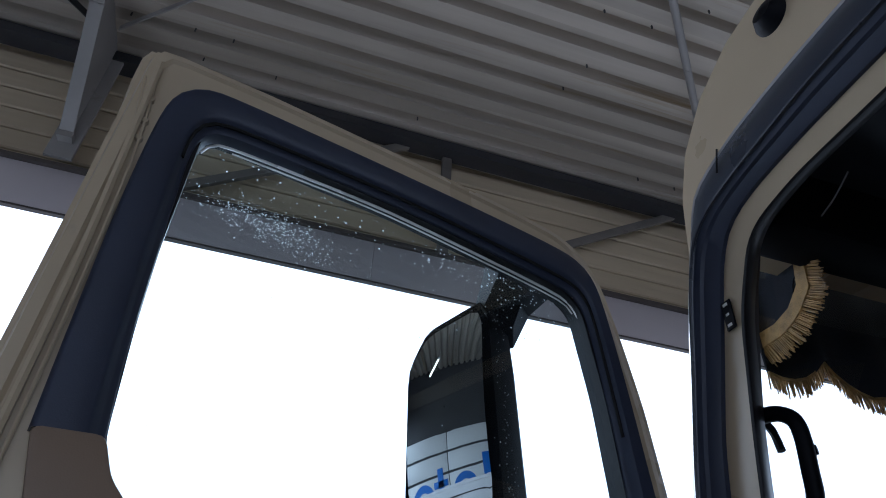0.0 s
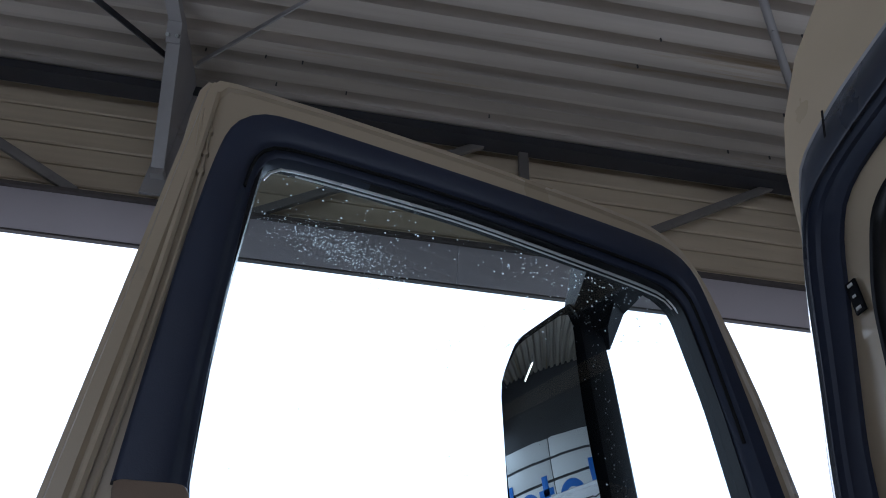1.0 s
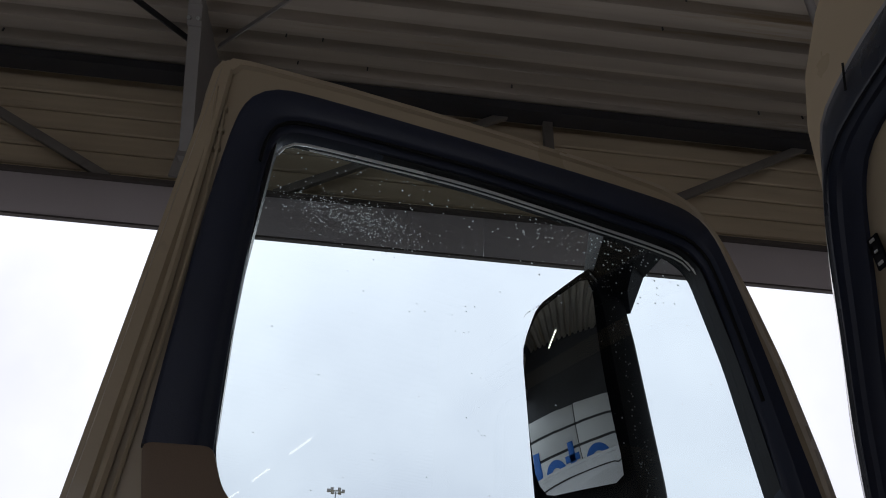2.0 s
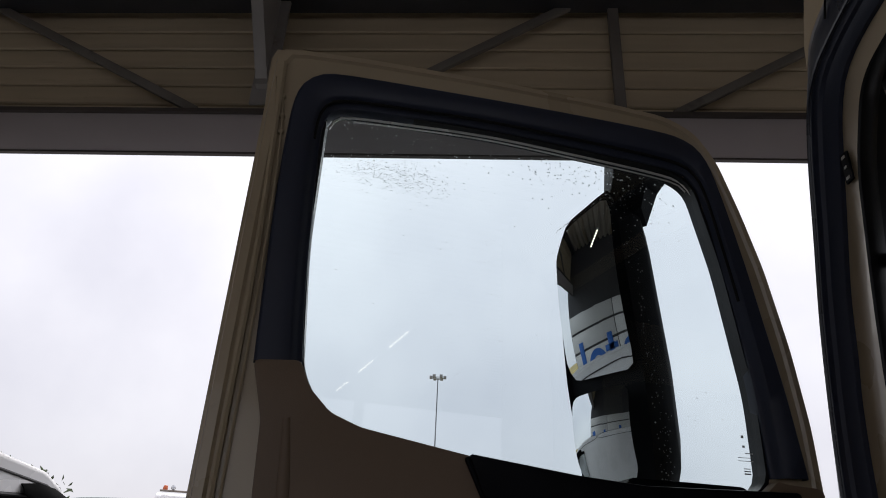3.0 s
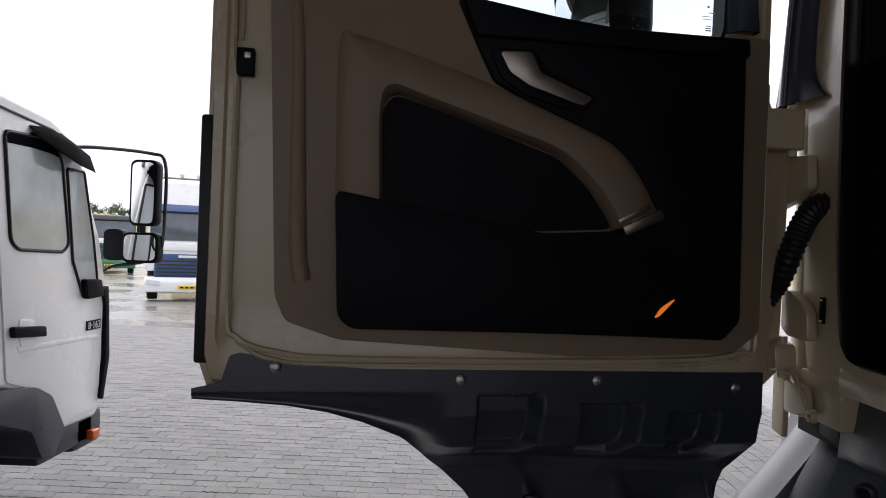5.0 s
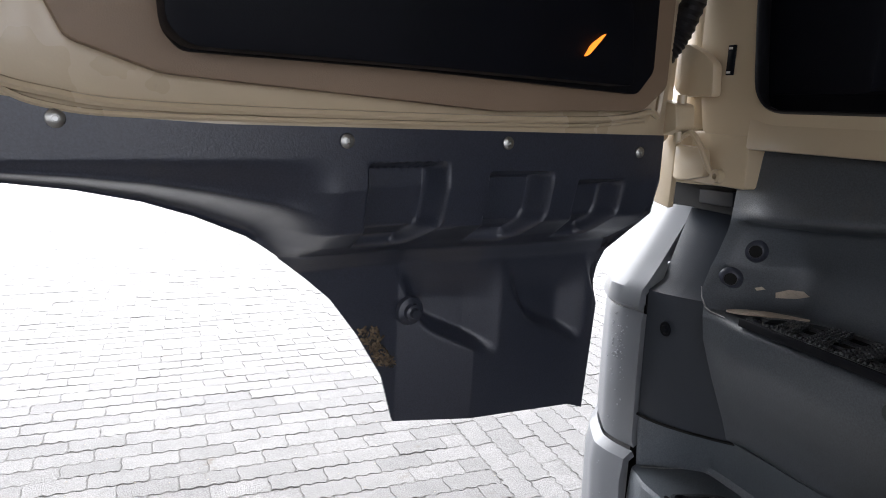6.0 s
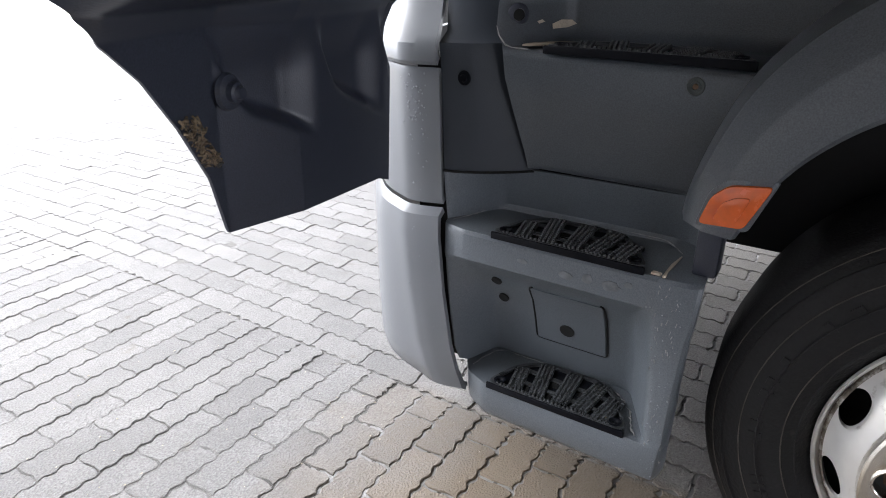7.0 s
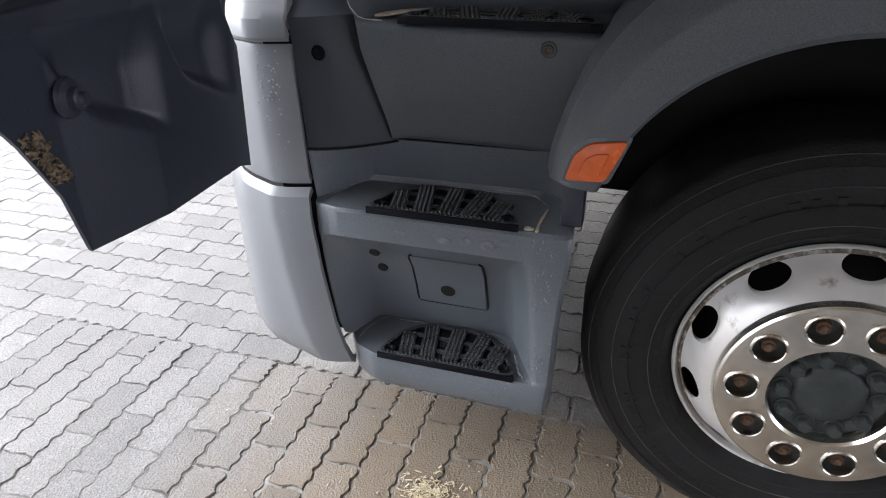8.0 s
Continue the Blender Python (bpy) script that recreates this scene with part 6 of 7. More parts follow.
def holed_ring(n, r_in, h_in, r_out, h_out, ch, rx, ry, phase, depth, bulge=0.0):
    """A conical ring with n holes; each sector is a patch with a hole that has a short wall."""
    bm = bmesh.new()
    K = 32
    for s in range(n):
        a0 = phase + 2 * math.pi * (s - 0.5) / n
        da = 2 * math.pi / n

        def lay(u, v, dz=0.0):
            r = r_in + (r_out - r_in) * v
            h = h_in + (h_out - h_in) * v + bulge * math.sin(math.pi * v) + dz
            a = a0 + da * u
            return WM @ Vector((r * math.cos(a), r * math.sin(a), h))

        sq, ho = [], []
        for k in range(K):
            a = math.pi / 4 + 2 * math.pi * k / K
            c, s_ = math.cos(a), math.sin(a)
            m_ = max(abs(c), abs(s_))
            sq.append((0.5 + 0.5 * c / m_, 0.5 + 0.5 * s_ / m_))
            ho.append((0.5 + rx * c, ch + ry * s_))
        mid_ = [(0.5 * (a[0] + b[0]), 0.5 * (a[1] + b[1])) for a, b in zip(sq, ho)]
        big = [(0.5 + (a - 0.5) * 1.12, ch + (b - ch) * 1.12) for a, b in ho]
        loft([[lay(*p) for p in sq], [lay(*p) for p in mid_], [lay(*p) for p in big], [lay(*p, -0.002) for p in ho], [lay(*p, -depth) for p in ho]], True, False, bm)
    bmesh.ops.remove_doubles(bm, verts=bm.verts, dist=0.0004)
    return bm


part("rim_disc", holed_ring(10, 0.222, 0.075, 0.288, -0.012, 0.67, 0.25, 0.28, -0.02, 0.014, 0.012), RIM, wheel)
GRIME = mat("brake_dust_grime", (0.16, 0.135, 0.11), 0.8, vary=0.5, scale=60, bump=0.5, bscale=200, dirt=(0.50, 0.48, 0.45), dirt_at=0.5, dscale=45)
part("rim_grime", lathe([(0.2935, -0.016), (0.2875, -0.0085), (0.2835, -0.0025), (0.2815, 0.0006)], 120, WM), GRIME, wheel, "band of brake dust inside the rim lip")
# black barrel and disc paint the shade behind the rim's openings
part("rim_well_shade", lathe([(0.285, -0.012), (0.285, -0.25)], 60, WM), HOLE, wheel)
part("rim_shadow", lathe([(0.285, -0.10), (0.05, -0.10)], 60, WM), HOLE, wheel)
part("nut_ring", holed_ring(10, 0.120, 0.096, 0.214, 0.096, 0.505, 0.30, 0.335, 0.310, 0.03), RING, wheel, "polished stainless nut cover ring")
part("ring_edge", lathe([(0.214, 0.096), (0.219, 0.092), (0.222, 0.075)], 80, WM), RING, wheel)
part("ring_inner", lathe([(0.120, 0.096), (0.115, 0.09), (0.115, 0.05)], 60, WM), RING, wheel)
part("nut_seat", lathe([(0.222, 0.062), (0.11, 0.062)], 60, WM), HUB, wheel)
nut_p = [(0.0, 0.034), (0.008, 0.034), (0.009, 0.028), (0.014, 0.028), (0.0165, 0.024), (0.0165, 0.0)]
nut0 = None
for k in range(10):
    a = 0.310 + 2 * math.pi * k / 10
    Mx = WM @ Matrix.Translation((0.1675 * math.cos(a), 0.1675 * math.sin(a), 0.058))
    if nut0 is None:
        bm = lathe(nut_p[:4], 16)
        lathe(nut_p[3:], 6, None, bm)
        nut0 = part("wheel_nut", bm, RUST, wheel, "rusty wheel nut", at=Mx)
    else:
        ob = new("wheel_nut", nut0.data)
        ob.parent = wheel
        ob.matrix_basis = Mx
hub = part("hub", lathe([(0.116, 0.03), (0.114, 0.062), (0.108, 0.068), (0.070, 0.070), (0.066, 0.078), (0.060, 0.082), (0.030, 0.083), (0.0, 0.082)], 48, WM), HUB, wheel, "grimy dark hub cap")
bolt0 = None
for k in range(10):
    a = 2 * math.pi * (k + 0.5) / 10
    Mx = WM @ Matrix.Translation((0.089 * math.cos(a), 0.089 * math.sin(a), 0.068))
    if bolt0 is None:
        bm = lathe([(0.0, 0.025), (0.0125, 0.025), (0.0150, 0.021), (0.0150, 0.004)], 6)
        lathe([(0.0205, 0.005), (0.0205, 0.0)], 18, None, bm)
        lathe([(0.012, 0.006), (0.0195, 0.006), (0.0205, 0.005)], 18, None, bm)
        bolt0 = part("hub_bolt", bm, HUB, hub, at=Mx)
    else:
        ob = new("hub_bolt", bolt0.data)
        ob.parent = hub
        ob.matrix_basis = Mx
# rolled rims of the ring's holes, raised ribs on the tyre wall
for k in range(10):
    a = 0.310 + 2 * math.pi * k / 10
    pts = [WM @ Vector((0.1675 * math.cos(a) + 0.0325 * math.cos(b), 0.1675 * math.sin(a) + 0.0325 * math.sin(b), 0.0965)) for b in (2 * math.pi * i / 20 for i in range(21))]
    part("ring_hole_rim", tube(pts, 0.003, 6, caps=False), RING, wheel)
# pale brown stands for the ribs' highlights as well as their dust
DUSTY = mat("dusty_tyre_rib_highlight", (0.055, 0.048, 0.042), 0.75, vary=0.6, scale=25)
for rr, hh in ((0.352, 0.0275), (0.43, 0.0268), (0.484, 0.005)):
    pts = [WM @ Vector((rr * math.cos(b), rr * math.sin(b), hh)) for b in (2 * math.pi * i / 96 for i in range(97))]
    part("tyre_rib", tube(pts, 0.0012, 5, caps=False), DUSTY, wheel)
bm = bmesh.new()
rt = random.Random(17)
ang = 0.0
while ang < 6.28:
    w_ = rt.uniform(0.02, 0.05)
    if rt.random() < 0.55:
        prism([(0.388, ang), (0.388, ang + w_), (0.412, ang + w_), (0.412, ang)], 0.030, 0.0342, "z", bm=bm)
    ang += w_ + rt.uniform(0.012, 0.05)
for v in bm.verts:
    q = Vector((v.co.x * math.cos(v.co.y), v.co.x * math.sin(v.co.y), v.co.z))
    v.co = WM @ q
tagged(part("tyre_marking", bm, TYRE, wheel, "raised bars of worn tyre lettering", smooth=False), kind="stuff")
# unseen opposite wheel, added to close the far side against light
ob = new("wheel", wheel.data)
ob.parent = truck
ob.matrix_basis = pose(2.06, 0, 0)

# ---- white truck beside ----
def wheel_simple(parent, x, y, z, r, w):
    m_ = Matrix.Translation((x, y, z)) @ Matrix.Rotation(radians(90), 4, "Y")
    wv = part("wheel", lathe([(r * 0.6, -w / 2), (r * 0.95, -w / 2), (r, -w * 0.35), (r, w * 0.35), (r * 0.95, w / 2), (r * 0.6, w / 2), (r * 0.55, w * 0.4)], 32, m_), TYRE, parent)
    part("rim", lathe([(r * 0.58, w * 0.45), (r * 0.5, w * 0.3), (r * 0.3, w * 0.42), (0.0, w * 0.42)], 24, m_), RIM, wv)
    return wv


WT = -3.0
GRILLE0 = mat("dark_seam", (0.05, 0.05, 0.052), 0.6, vary=0.1)
GLOSSB = mat("smoked_acrylic", (0.0035, 0.0035, 0.004), 0.6, vary=0.1, spec=0.01)
wt = thing("white_truck", "white cab-over truck with a black window visor parked on wet paving", "truck", Matrix.Translation((0.16, 0.156, 0.0)) @ Matrix.Scale(1.058, 4))
# opaque pale tone stands for mist and reflections on the glass
WINGLASS = mat("mist_and_reflection_glass", (0.50, 0.54, 0.54), 0.08, vary=0.22, scale=3.5, spec=0.8)
side = [(-1.2, 0.86), (1.72, 0.86), (1.95, 0.78), (2.12, 0.52), (2.60, 0.50), (2.66, 0.60), (2.68, 1.30), (2.58, 1.62), (2.36, 2.02), (2.27, 2.17), (2.05, 2.26), (1.55, 2.315), (1.0, 2.35), (-1.2, 2.38)]
bm = prism(fillet(side, 0.04, 4), WT - 2.1, WT, "x", 0.05, seg=3)
part("cab", bm, WHITE, wt)
part("roof_cap", prism(fillet([(-1.2, 2.32), (2.0, 2.23), (1.85, 2.31), (1.2, 2.375), (-1.2, 2.42)], 0.03), WT - 2.0, WT - 0.12, "x", 0.04, seg=3), WHITE, wt)
gut = [(WT + 0.004, y, z) for y, z in ((-1.2, 2.27), (1.0, 2.262), (1.2, 2.255), (1.55, 2.238), (2.05, 2.19), (2.27, 2.125))]
part("rain_gutter", tube(gut, 0.007, 6), GRILLE0, wt, "dark rain gutter seam")
wdoor = part("side_door", prism(fillet([(1.585, 2.17), (1.86, 2.20), (2.24, 2.15), (2.36, 1.98), (2.52, 1.6), (2.62, 1.25), (2.60, 0.56), (2.20, 0.56), (1.97, 0.80), (1.735, 0.885), (1.66, 1.51)], 0.03), WT, WT + 0.010, "x", 0.004), WHITE, wt)
win = fillet([(1.650, 2.12), (1.722, 1.59), (1.78, 1.545), (2.165, 1.530), (2.217, 1.575), (2.125, 2.03), (2.03, 2.135)], 0.04)
part("door_window", prism(win, WT + 0.008, WT + 0.014, "x"), WINGLASS, wdoor, "rain-wet side window, mist and reflections in its pale colour")
part("window_rubber", tube([(WT + 0.014, a, b) for a, b in win + win[:1]], 0.010, 6), RUBBER, wdoor)
qw = fillet([(2.175, 2.0), (2.345, 2.0), (2.47, 1.61), (2.55, 1.27), (2.385, 1.26), (2.263, 1.476)], 0.02)
part("quarter_window", prism(qw, WT + 0.008, WT + 0.014, "x"), WINGLASS, wdoor)
part("window_rubber", tube([(WT + 0.014, a, b) for a, b in qw + qw[:1]], 0.009, 6), RUBBER, wdoor)
part("quarter_trim", prism(fillet([(2.35, 1.37), (2.525, 1.36), (2.56, 1.255), (2.38, 1.25)], 0.015), WT + 0.012, WT + 0.05, "x", 0.008), BLACK, wdoor)
vis_rows = [[(WT + 0.013, 1.84, 2.180), (WT + 0.013, 1.96, 2.192), (WT + 0.013, 2.12, 2.182), (WT + 0.013, 2.26, 2.145), (WT + 0.013, 2.33, 2.09)],
            [(WT + 0.03, 1.845, 2.160), (WT + 0.06, 1.97, 2.140), (WT + 0.10, 2.11, 2.110), (WT + 0.10, 2.25, 2.080), (WT + 0.06, 2.34, 2.040)],
            [(WT + 0.035, 1.85, 2.135), (WT + 0.09, 1.98, 2.070), (WT + 0.14, 2.09, 2.010), (WT + 0.14, 2.24, 1.990), (WT + 0.08, 2.35, 1.995)]]
part("window_band", prism(fillet([(1.653, 2.125), (1.662, 2.065), (1.86, 2.068), (2.03, 2.06), (2.11, 2.045), (2.03, 2.137)], 0.012), WT + 0.0135, WT + 0.019, "x"), GLOSSB, wdoor, "black band along the window top")
part("window_visor", shut(loft(vis_rows, False), 0.005), GLOSSB, wt, "black smoked window visor")
part("handle_bowl", prism(fillet([(1.805, 1.195), (1.935, 1.18), (1.955, 1.035), (1.825, 1.048)], 0.03), WT + 0.008, WT + 0.015, "x", 0.002), WHITE, wdoor)
part("door_handle", prism(fillet([(1.73, 1.163), (1.99, 1.138), (1.998, 1.082), (1.737, 1.108)], 0.012), WT + 0.014, WT + 0.045, "x", 0.006), BLACK, wdoor, "black door handle")
part("door_crease", prism([(1.80, 1.052), (2.58, 1.020), (2.59, 0.995), (1.82, 1.022)], WT + 0.006, WT + 0.0145, "x", 0.004), WHITE, wdoor)
part("mudguard", prism(fillet([(0.2, 0.72), (0.6, 0.855), (1.38, 0.872), (1.62, 0.868), (1.93, 0.825), (2.07, 0.75), (2.20, 0.54), (2.10, 0.40), (2.0, 0.42), (1.90, 0.60), (1.6, 0.72), (0.6, 0.72), (0.3, 0.60)], 0.03), WT - 0.3, WT + 0.04, "x", 0.02), DGREY, wt, "dark grey mudguard")
part("step_box", box(WT - 0.4, WT - 0.02, 2.05, 2.60, 0.36, 0.52, 0.02), DGREY, wt)
part("corner_moulding", prism(fillet([(2.585, 1.29), (2.645, 1.315), (2.66, 1.20), (2.685, 0.86), (2.625, 0.60), (2.585, 0.62), (2.635, 0.86), (2.62, 1.18)], 0.012), WT - 0.03, WT + 0.03, "x", 0.006), BLACK, wt, "black corner moulding")
part("side_marker", box(WT - 0.02, WT + 0.03, 2.52, 2.60, 0.37, 0.43, 0.01), AMBER, wt, "orange side marker lamp")
part("bumper", box(WT - 2.0, WT - 0.02, 2.40, 2.72, 0.32, 0.54, 0.04), DGREY, wt)
wheel_simple(wt, WT - 0.17, 1.25, 0.40, 0.40, 0.22)
# number badge and bars
cu = bpy.data.curves.new("badge", "FONT")
cu.body = "8\u00b7163"
cu.size = 0.062
cu.extrude = 0.001
badge = new("model_number", cu)
badge.matrix_basis = Matrix.Translation((WT + 0.0155, 2.445, 1.062)) @ Matrix.Rotation(radians(90), 4, "Z") @ Matrix.Rotation(radians(90), 4, "X")
cu.materials.append(PANEL)
badge.parent = wdoor
part("badge_plate", box(WT + 0.009, WT + 0.0145, 2.430, 2.590, 1.054, 1.112, 0.001), BLACK, wdoor)
part("sticker", box(WT + 0.001, WT + 0.004, 1.41, 1.50, 0.88, 0.925), PANEL, wt, "small white sticker with dark bars")
part("sticker_bar", box(WT + 0.004, WT + 0.005, 1.455, 1.49, 0.895, 0.91), BLACK, wt)
# mirrors on a tubular arm
my = 2.80
arm = part("mirror_arm", tube(curve_pts([(WT - 0.06, 2.24, 2.12), (WT + 0.03, 2.42, 2.155), (WT + 0.20, my - 0.03, 2.175), (WT + 0.29, my, 2.12), (WT + 0.30, my, 1.80), (WT + 0.28, my, 1.55), (WT + 0.18, my, 1.47), (WT - 0.02, 2.70, 1.42), (WT + 0.0, 2.52, 1.28)], 6), 0.0115, 8), DGREY, wt, "tubular mirror arm")


def box_mirror(x0, x1, z0, z1, y, face=True):
    t = part("mirror_head", prism(fillet([(x0, z0), (x1, z0), (x1, z1), (x0, z1)], 0.05), y - 0.03, y + 0.06, "y", 0.012), BLACK, wt, "black mirror head")
    if not face:
        return
    part("mirror_face", prism(fillet([(x0 + 0.018, z0 + 0.018), (x1 - 0.018, z0 + 0.018), (x1 - 0.018, z1 - 0.018), (x0 + 0.018, z1 - 0.018)], 0.04), y - 0.034, y - 0.0302, "y"), MIRROR, t)


box_mirror(WT + 0.09, WT + 0.27, 1.70, 2.13, my - 0.03)
box_mirror(WT + 0.05, WT + 0.29, 1.46, 1.66, my - 0.03)
box_mirror(WT - 0.22, WT - 0.08, 1.46, 1.68, my + 0.25, False)

# ---- yard beyond ----
EYE = Vector((-0.61, -1.56, 1.84))


def far(az, dist, z=0.0):
    a = radians(az)
    return Vector((EYE.x - math.sin(a) * dist, EYE.y + math.cos(a) * dist, z))


DBLUE = mat("dark_blue_paint", (0.03, 0.07, 0.19), 0.3, vary=0.05, scale=1, coat=0.3)
GREEN = mat("green_paint", (0.02, 0.16, 0.07), 0.3, vary=0.05, scale=1, coat=0.3)
GRILLE = mat("dark_grille", (0.02, 0.022, 0.026), 0.4, vary=0.2, scale=5)
SCREEN = mat("windscreen_glass", (0.06, 0.08, 0.10), 0.05, vary=0.3, scale=1.5, spec=0.9)
YELLOW = mat("yellow_plate", (0.75, 0.48, 0.03), 0.5, vary=0.03)
HEADL = mat("headlamp_glass", (0.7, 0.72, 0.75), 0.1, vary=0.1, scale=8, spec=0.8)


def parked_truck(az, dist, main, band, tall, label, turn=0.0):
    p = far(az, dist)
    p.z = yard_z(p.y)
    t = thing("parked_truck", label, "truck", Matrix.Translation(p) @ Matrix.Rotation(radians(az + turn), 4, "Z"), group="trucks parked in the yard")
    w, h = 1.22, tall
    cabo = part("cab", prism(fillet([(0.0, 0.95), (-0.03, 1.75), (0.14, 2.85), (0.35, h - 0.1), (0.6, h), (2.2, h), (2.2, 0.95)], 0.06), -w, w, "x", 0.07, seg=3), main, t)
    part("windscreen", loft([[(-w + 0.10, -0.035, 1.92), (w - 0.10, -0.035, 1.92)], [(-w + 0.12, 0.11, 2.84), (w - 0.12, 0.11, 2.84)]], False), SCREEN, t, "dark windscreen")
    part("visor", prism([(-0.06, 2.84), (0.12, 3.06), (0.16, 3.0), (0.06, 2.78)], -w + 0.05, w - 0.05, "x", 0.01), band, t)
    part("grille", box(-w + 0.25, w - 0.25, -0.06, 0.05, 0.75, 1.50, 0.03), band, t)
    for k in range(5):
        part("grille_slat", box(-w + 0.32, w - 0.32, -0.085, -0.055, 0.80 + k * 0.115, 0.85 + k * 0.115, 0.008), GRILLE if band != GRILLE else main, t)
    part("front_stripe", box(-w + 0.06, w - 0.06, -0.075, 0.0, 1.60, 1.86, 0.02), WHITE, t, "white stripe below the windscreen")
    part("badge", box(-0.28, 0.28, -0.085, -0.058, 1.38, 1.46, 0.01), PANEL, t, "pale badge bar")
    part("bumper", prism(fillet([(-0.12, 0.30), (-0.14, 0.62), (-0.06, 0.78), (0.5, 0.78), (0.5, 0.30)], 0.05), -w - 0.02, w + 0.02, "x", 0.04), main, t)
    for s in (-1, 1):
        part("headlamp", prism(fillet([(s * 0.78, 0.50), (s * 1.16, 0.55), (s * 1.18, 0.70), (s * 0.80, 0.66)], 0.02), -0.16, -0.13, "y", 0.01), HEADL, t)
        part("door_mirror", box(s * (w + 0.12) - 0.09, s * (w + 0.12) + 0.09, 0.0, 0.12, 1.95, 2.75, 0.03), BLACK, t)
        part("mirror_stay", bar((s * w, 0.2, 2.6), (s * (w + 0.12), 0.06, 2.6), 0.03, 0.03), BLACK, t)
    part("number_plate", box(-0.26, 0.26, -0.152, -0.142, 0.40, 0.51), YELLOW, t, "yellow number plate with dark bars")
    for k in range(3):
        part("plate_bar", box(-0.20 + k * 0.15, -0.10 + k * 0.15, -0.156, -0.152, 0.43, 0.48), BLACK, t)
    rail = part("lamp_rail", box(-w + 0.1, w - 0.1, 0.35, 0.42, h + 0.02, h + 0.08, 0.01), CHROME, t)
    for k in range(4):
        part("roof_lamp", lathe([(0.0, 0.08), (0.06, 0.07), (0.075, 0.0), (0.06, -0.05), (0.0, -0.06)], 14, Matrix.Translation((-0.75 + k * 0.5, 0.33, h + 0.15)) @ Matrix.Rotation(radians(90), 4, "X")), HEADL, t)
    for s in (-0.98, 0.98):
        part("beacon", lathe([(0.07, 0.0), (0.075, 0.05), (0.06, 0.14), (0.0, 0.16)], 14, Matrix.Translation((s, 0.45, h + 0.06))), AMBER, t, "orange beacon")
    for s in (-1, 1):
        wheel_simple(t, s * 1.04, 0.95, 0.50, 0.50, 0.3)
    part("load_body", box(-1.2, 1.2, 2.6, 7.5, 1.0, h - 0.35, 0.04), main, t)
    part("chassis", box(-0.5, 0.5, 0.4, 7.4, 0.5, 1.0), GRILLE, t)
    return t


parked_truck(21.9, 22.5, WHITE, DBLUE, 3.85, "white truck with a blue grille and orange beacons")
parked_truck(27.5, 39.0, GREEN, GRILLE, 3.0, "green and white truck parked further off")

# grassy bank and trees on the skyline
bm = bmesh.new()
rb = random.Random(21)
for_rows = []
for d, h in ((60, -0.4), (72, 2.6), (84, 4.0), (96, 4.3), (130, 3.8)):
    row = []
    for k in range(60):
        p = far(75 - k * 2.0, d)
        row.append(bm.verts.new((p.x, p.y, h + 0.4 * noise.noise((k * 0.2, d * 0.05, 0)) if h > 0 else h)))
    for_rows.append(row)
for a, b in zip(for_rows, for_rows[1:]):
    for i in range(59):
        bm.faces.new((a[i], a[i + 1], b[i + 1], b[i]))
tagged(part("grass_bank", bm, GRASS), "low bank of dry yellow grass behind the yard", "bank", kind="structure")
BARK = mat("tree_bark", (0.10, 0.075, 0.05), 0.9, vary=0.3, scale=6, bump=0.5, bscale=30)


def tree(az, dist, h, base, seed, leaves=420):
    r = random.Random(seed)
    t = thing("tree", "small leafy tree on the skyline", "tree", Matrix.Translation(far(az, dist, base)), group="skyline trees")
    bm = tube([(0, 0, -0.3), (0.1, 0, h * 0.35), (0.05, 0.1, h * 0.75)], [0.13, 0.09, 0.04], 8)
    tips = []
    for k in range(9):
        a, z = r.uniform(0, 6.28), h * r.uniform(0.3, 0.7)
        tip = Vector((math.cos(a) * h * r.uniform(0.2, 0.36), math.sin(a) * h * r.uniform(0.2, 0.36), z + h * r.uniform(0.12, 0.3)))
        tube([(0.05, 0, z), tip], [0.045, 0.015], 5, bm)
        tips.append(tip)
    part("trunk", bm, BARK, t)
    bm = bmesh.new()
    tips += [Vector((r.gauss(0, h * 0.08), r.gauss(0, h * 0.08), h * r.uniform(0.6, 0.95))) for _ in range(6)]
    for k in range(leaves):
        c = r.choice(tips) + Vector((r.gauss(0, h * 0.085), r.gauss(0, h * 0.085), r.gauss(0, h * 0.07)))
        s = h * r.uniform(0.025, 0.055)
        e = Euler((r.uniform(0, 6), r.uniform(0, 6), r.uniform(0, 6))).to_matrix()
        q = [c + e @ Vector(v) * s for v in ((-1, 0, 0), (0, -0.6, 0.2), (1, 0, 0), (0, 0.6, 0.2))]
        bm.faces.new([bm.verts.new(v) for v in q])
    part("crown", bm, TREE, t, smooth=False)
    return t


for i in range(44):
    tree(39.8 - i * 0.62 + rb.uniform(-0.3, 0.3), 90 + rb.uniform(-3, 6), rb.uniform(2.0, 2.8), 2.85, 100 + i, 420)
tree(36.8, 46.0, 5.8, -0.32, 300, 1500)
tree(34.4, 48.0, 6.0, -0.32, 301, 1500)

# lamp mast
mast = thing("light_mast", "tall slim steel light mast with a ring of floodlights", "lamp mast", Matrix.Translation((-5.12, 69.0, 0.1)))
part("mast_pole", tube([(0, 0, -0.6), (0, 0, 9), (0, 0, 19.8)], [0.12, 0.085, 0.055], 10), LGREY, mast)
part("mast_ring", tube([(0.55 * math.cos(a), 0.55 * math.sin(a), 19.8) for a in (2 * math.pi * k / 16 for k in range(17))], 0.04, 6), BEAM, mast)
part("mast_arm", bar((-0.6, 0, 19.8), (0.6, 0, 19.8), 0.06, 0.06), BEAM, mast)
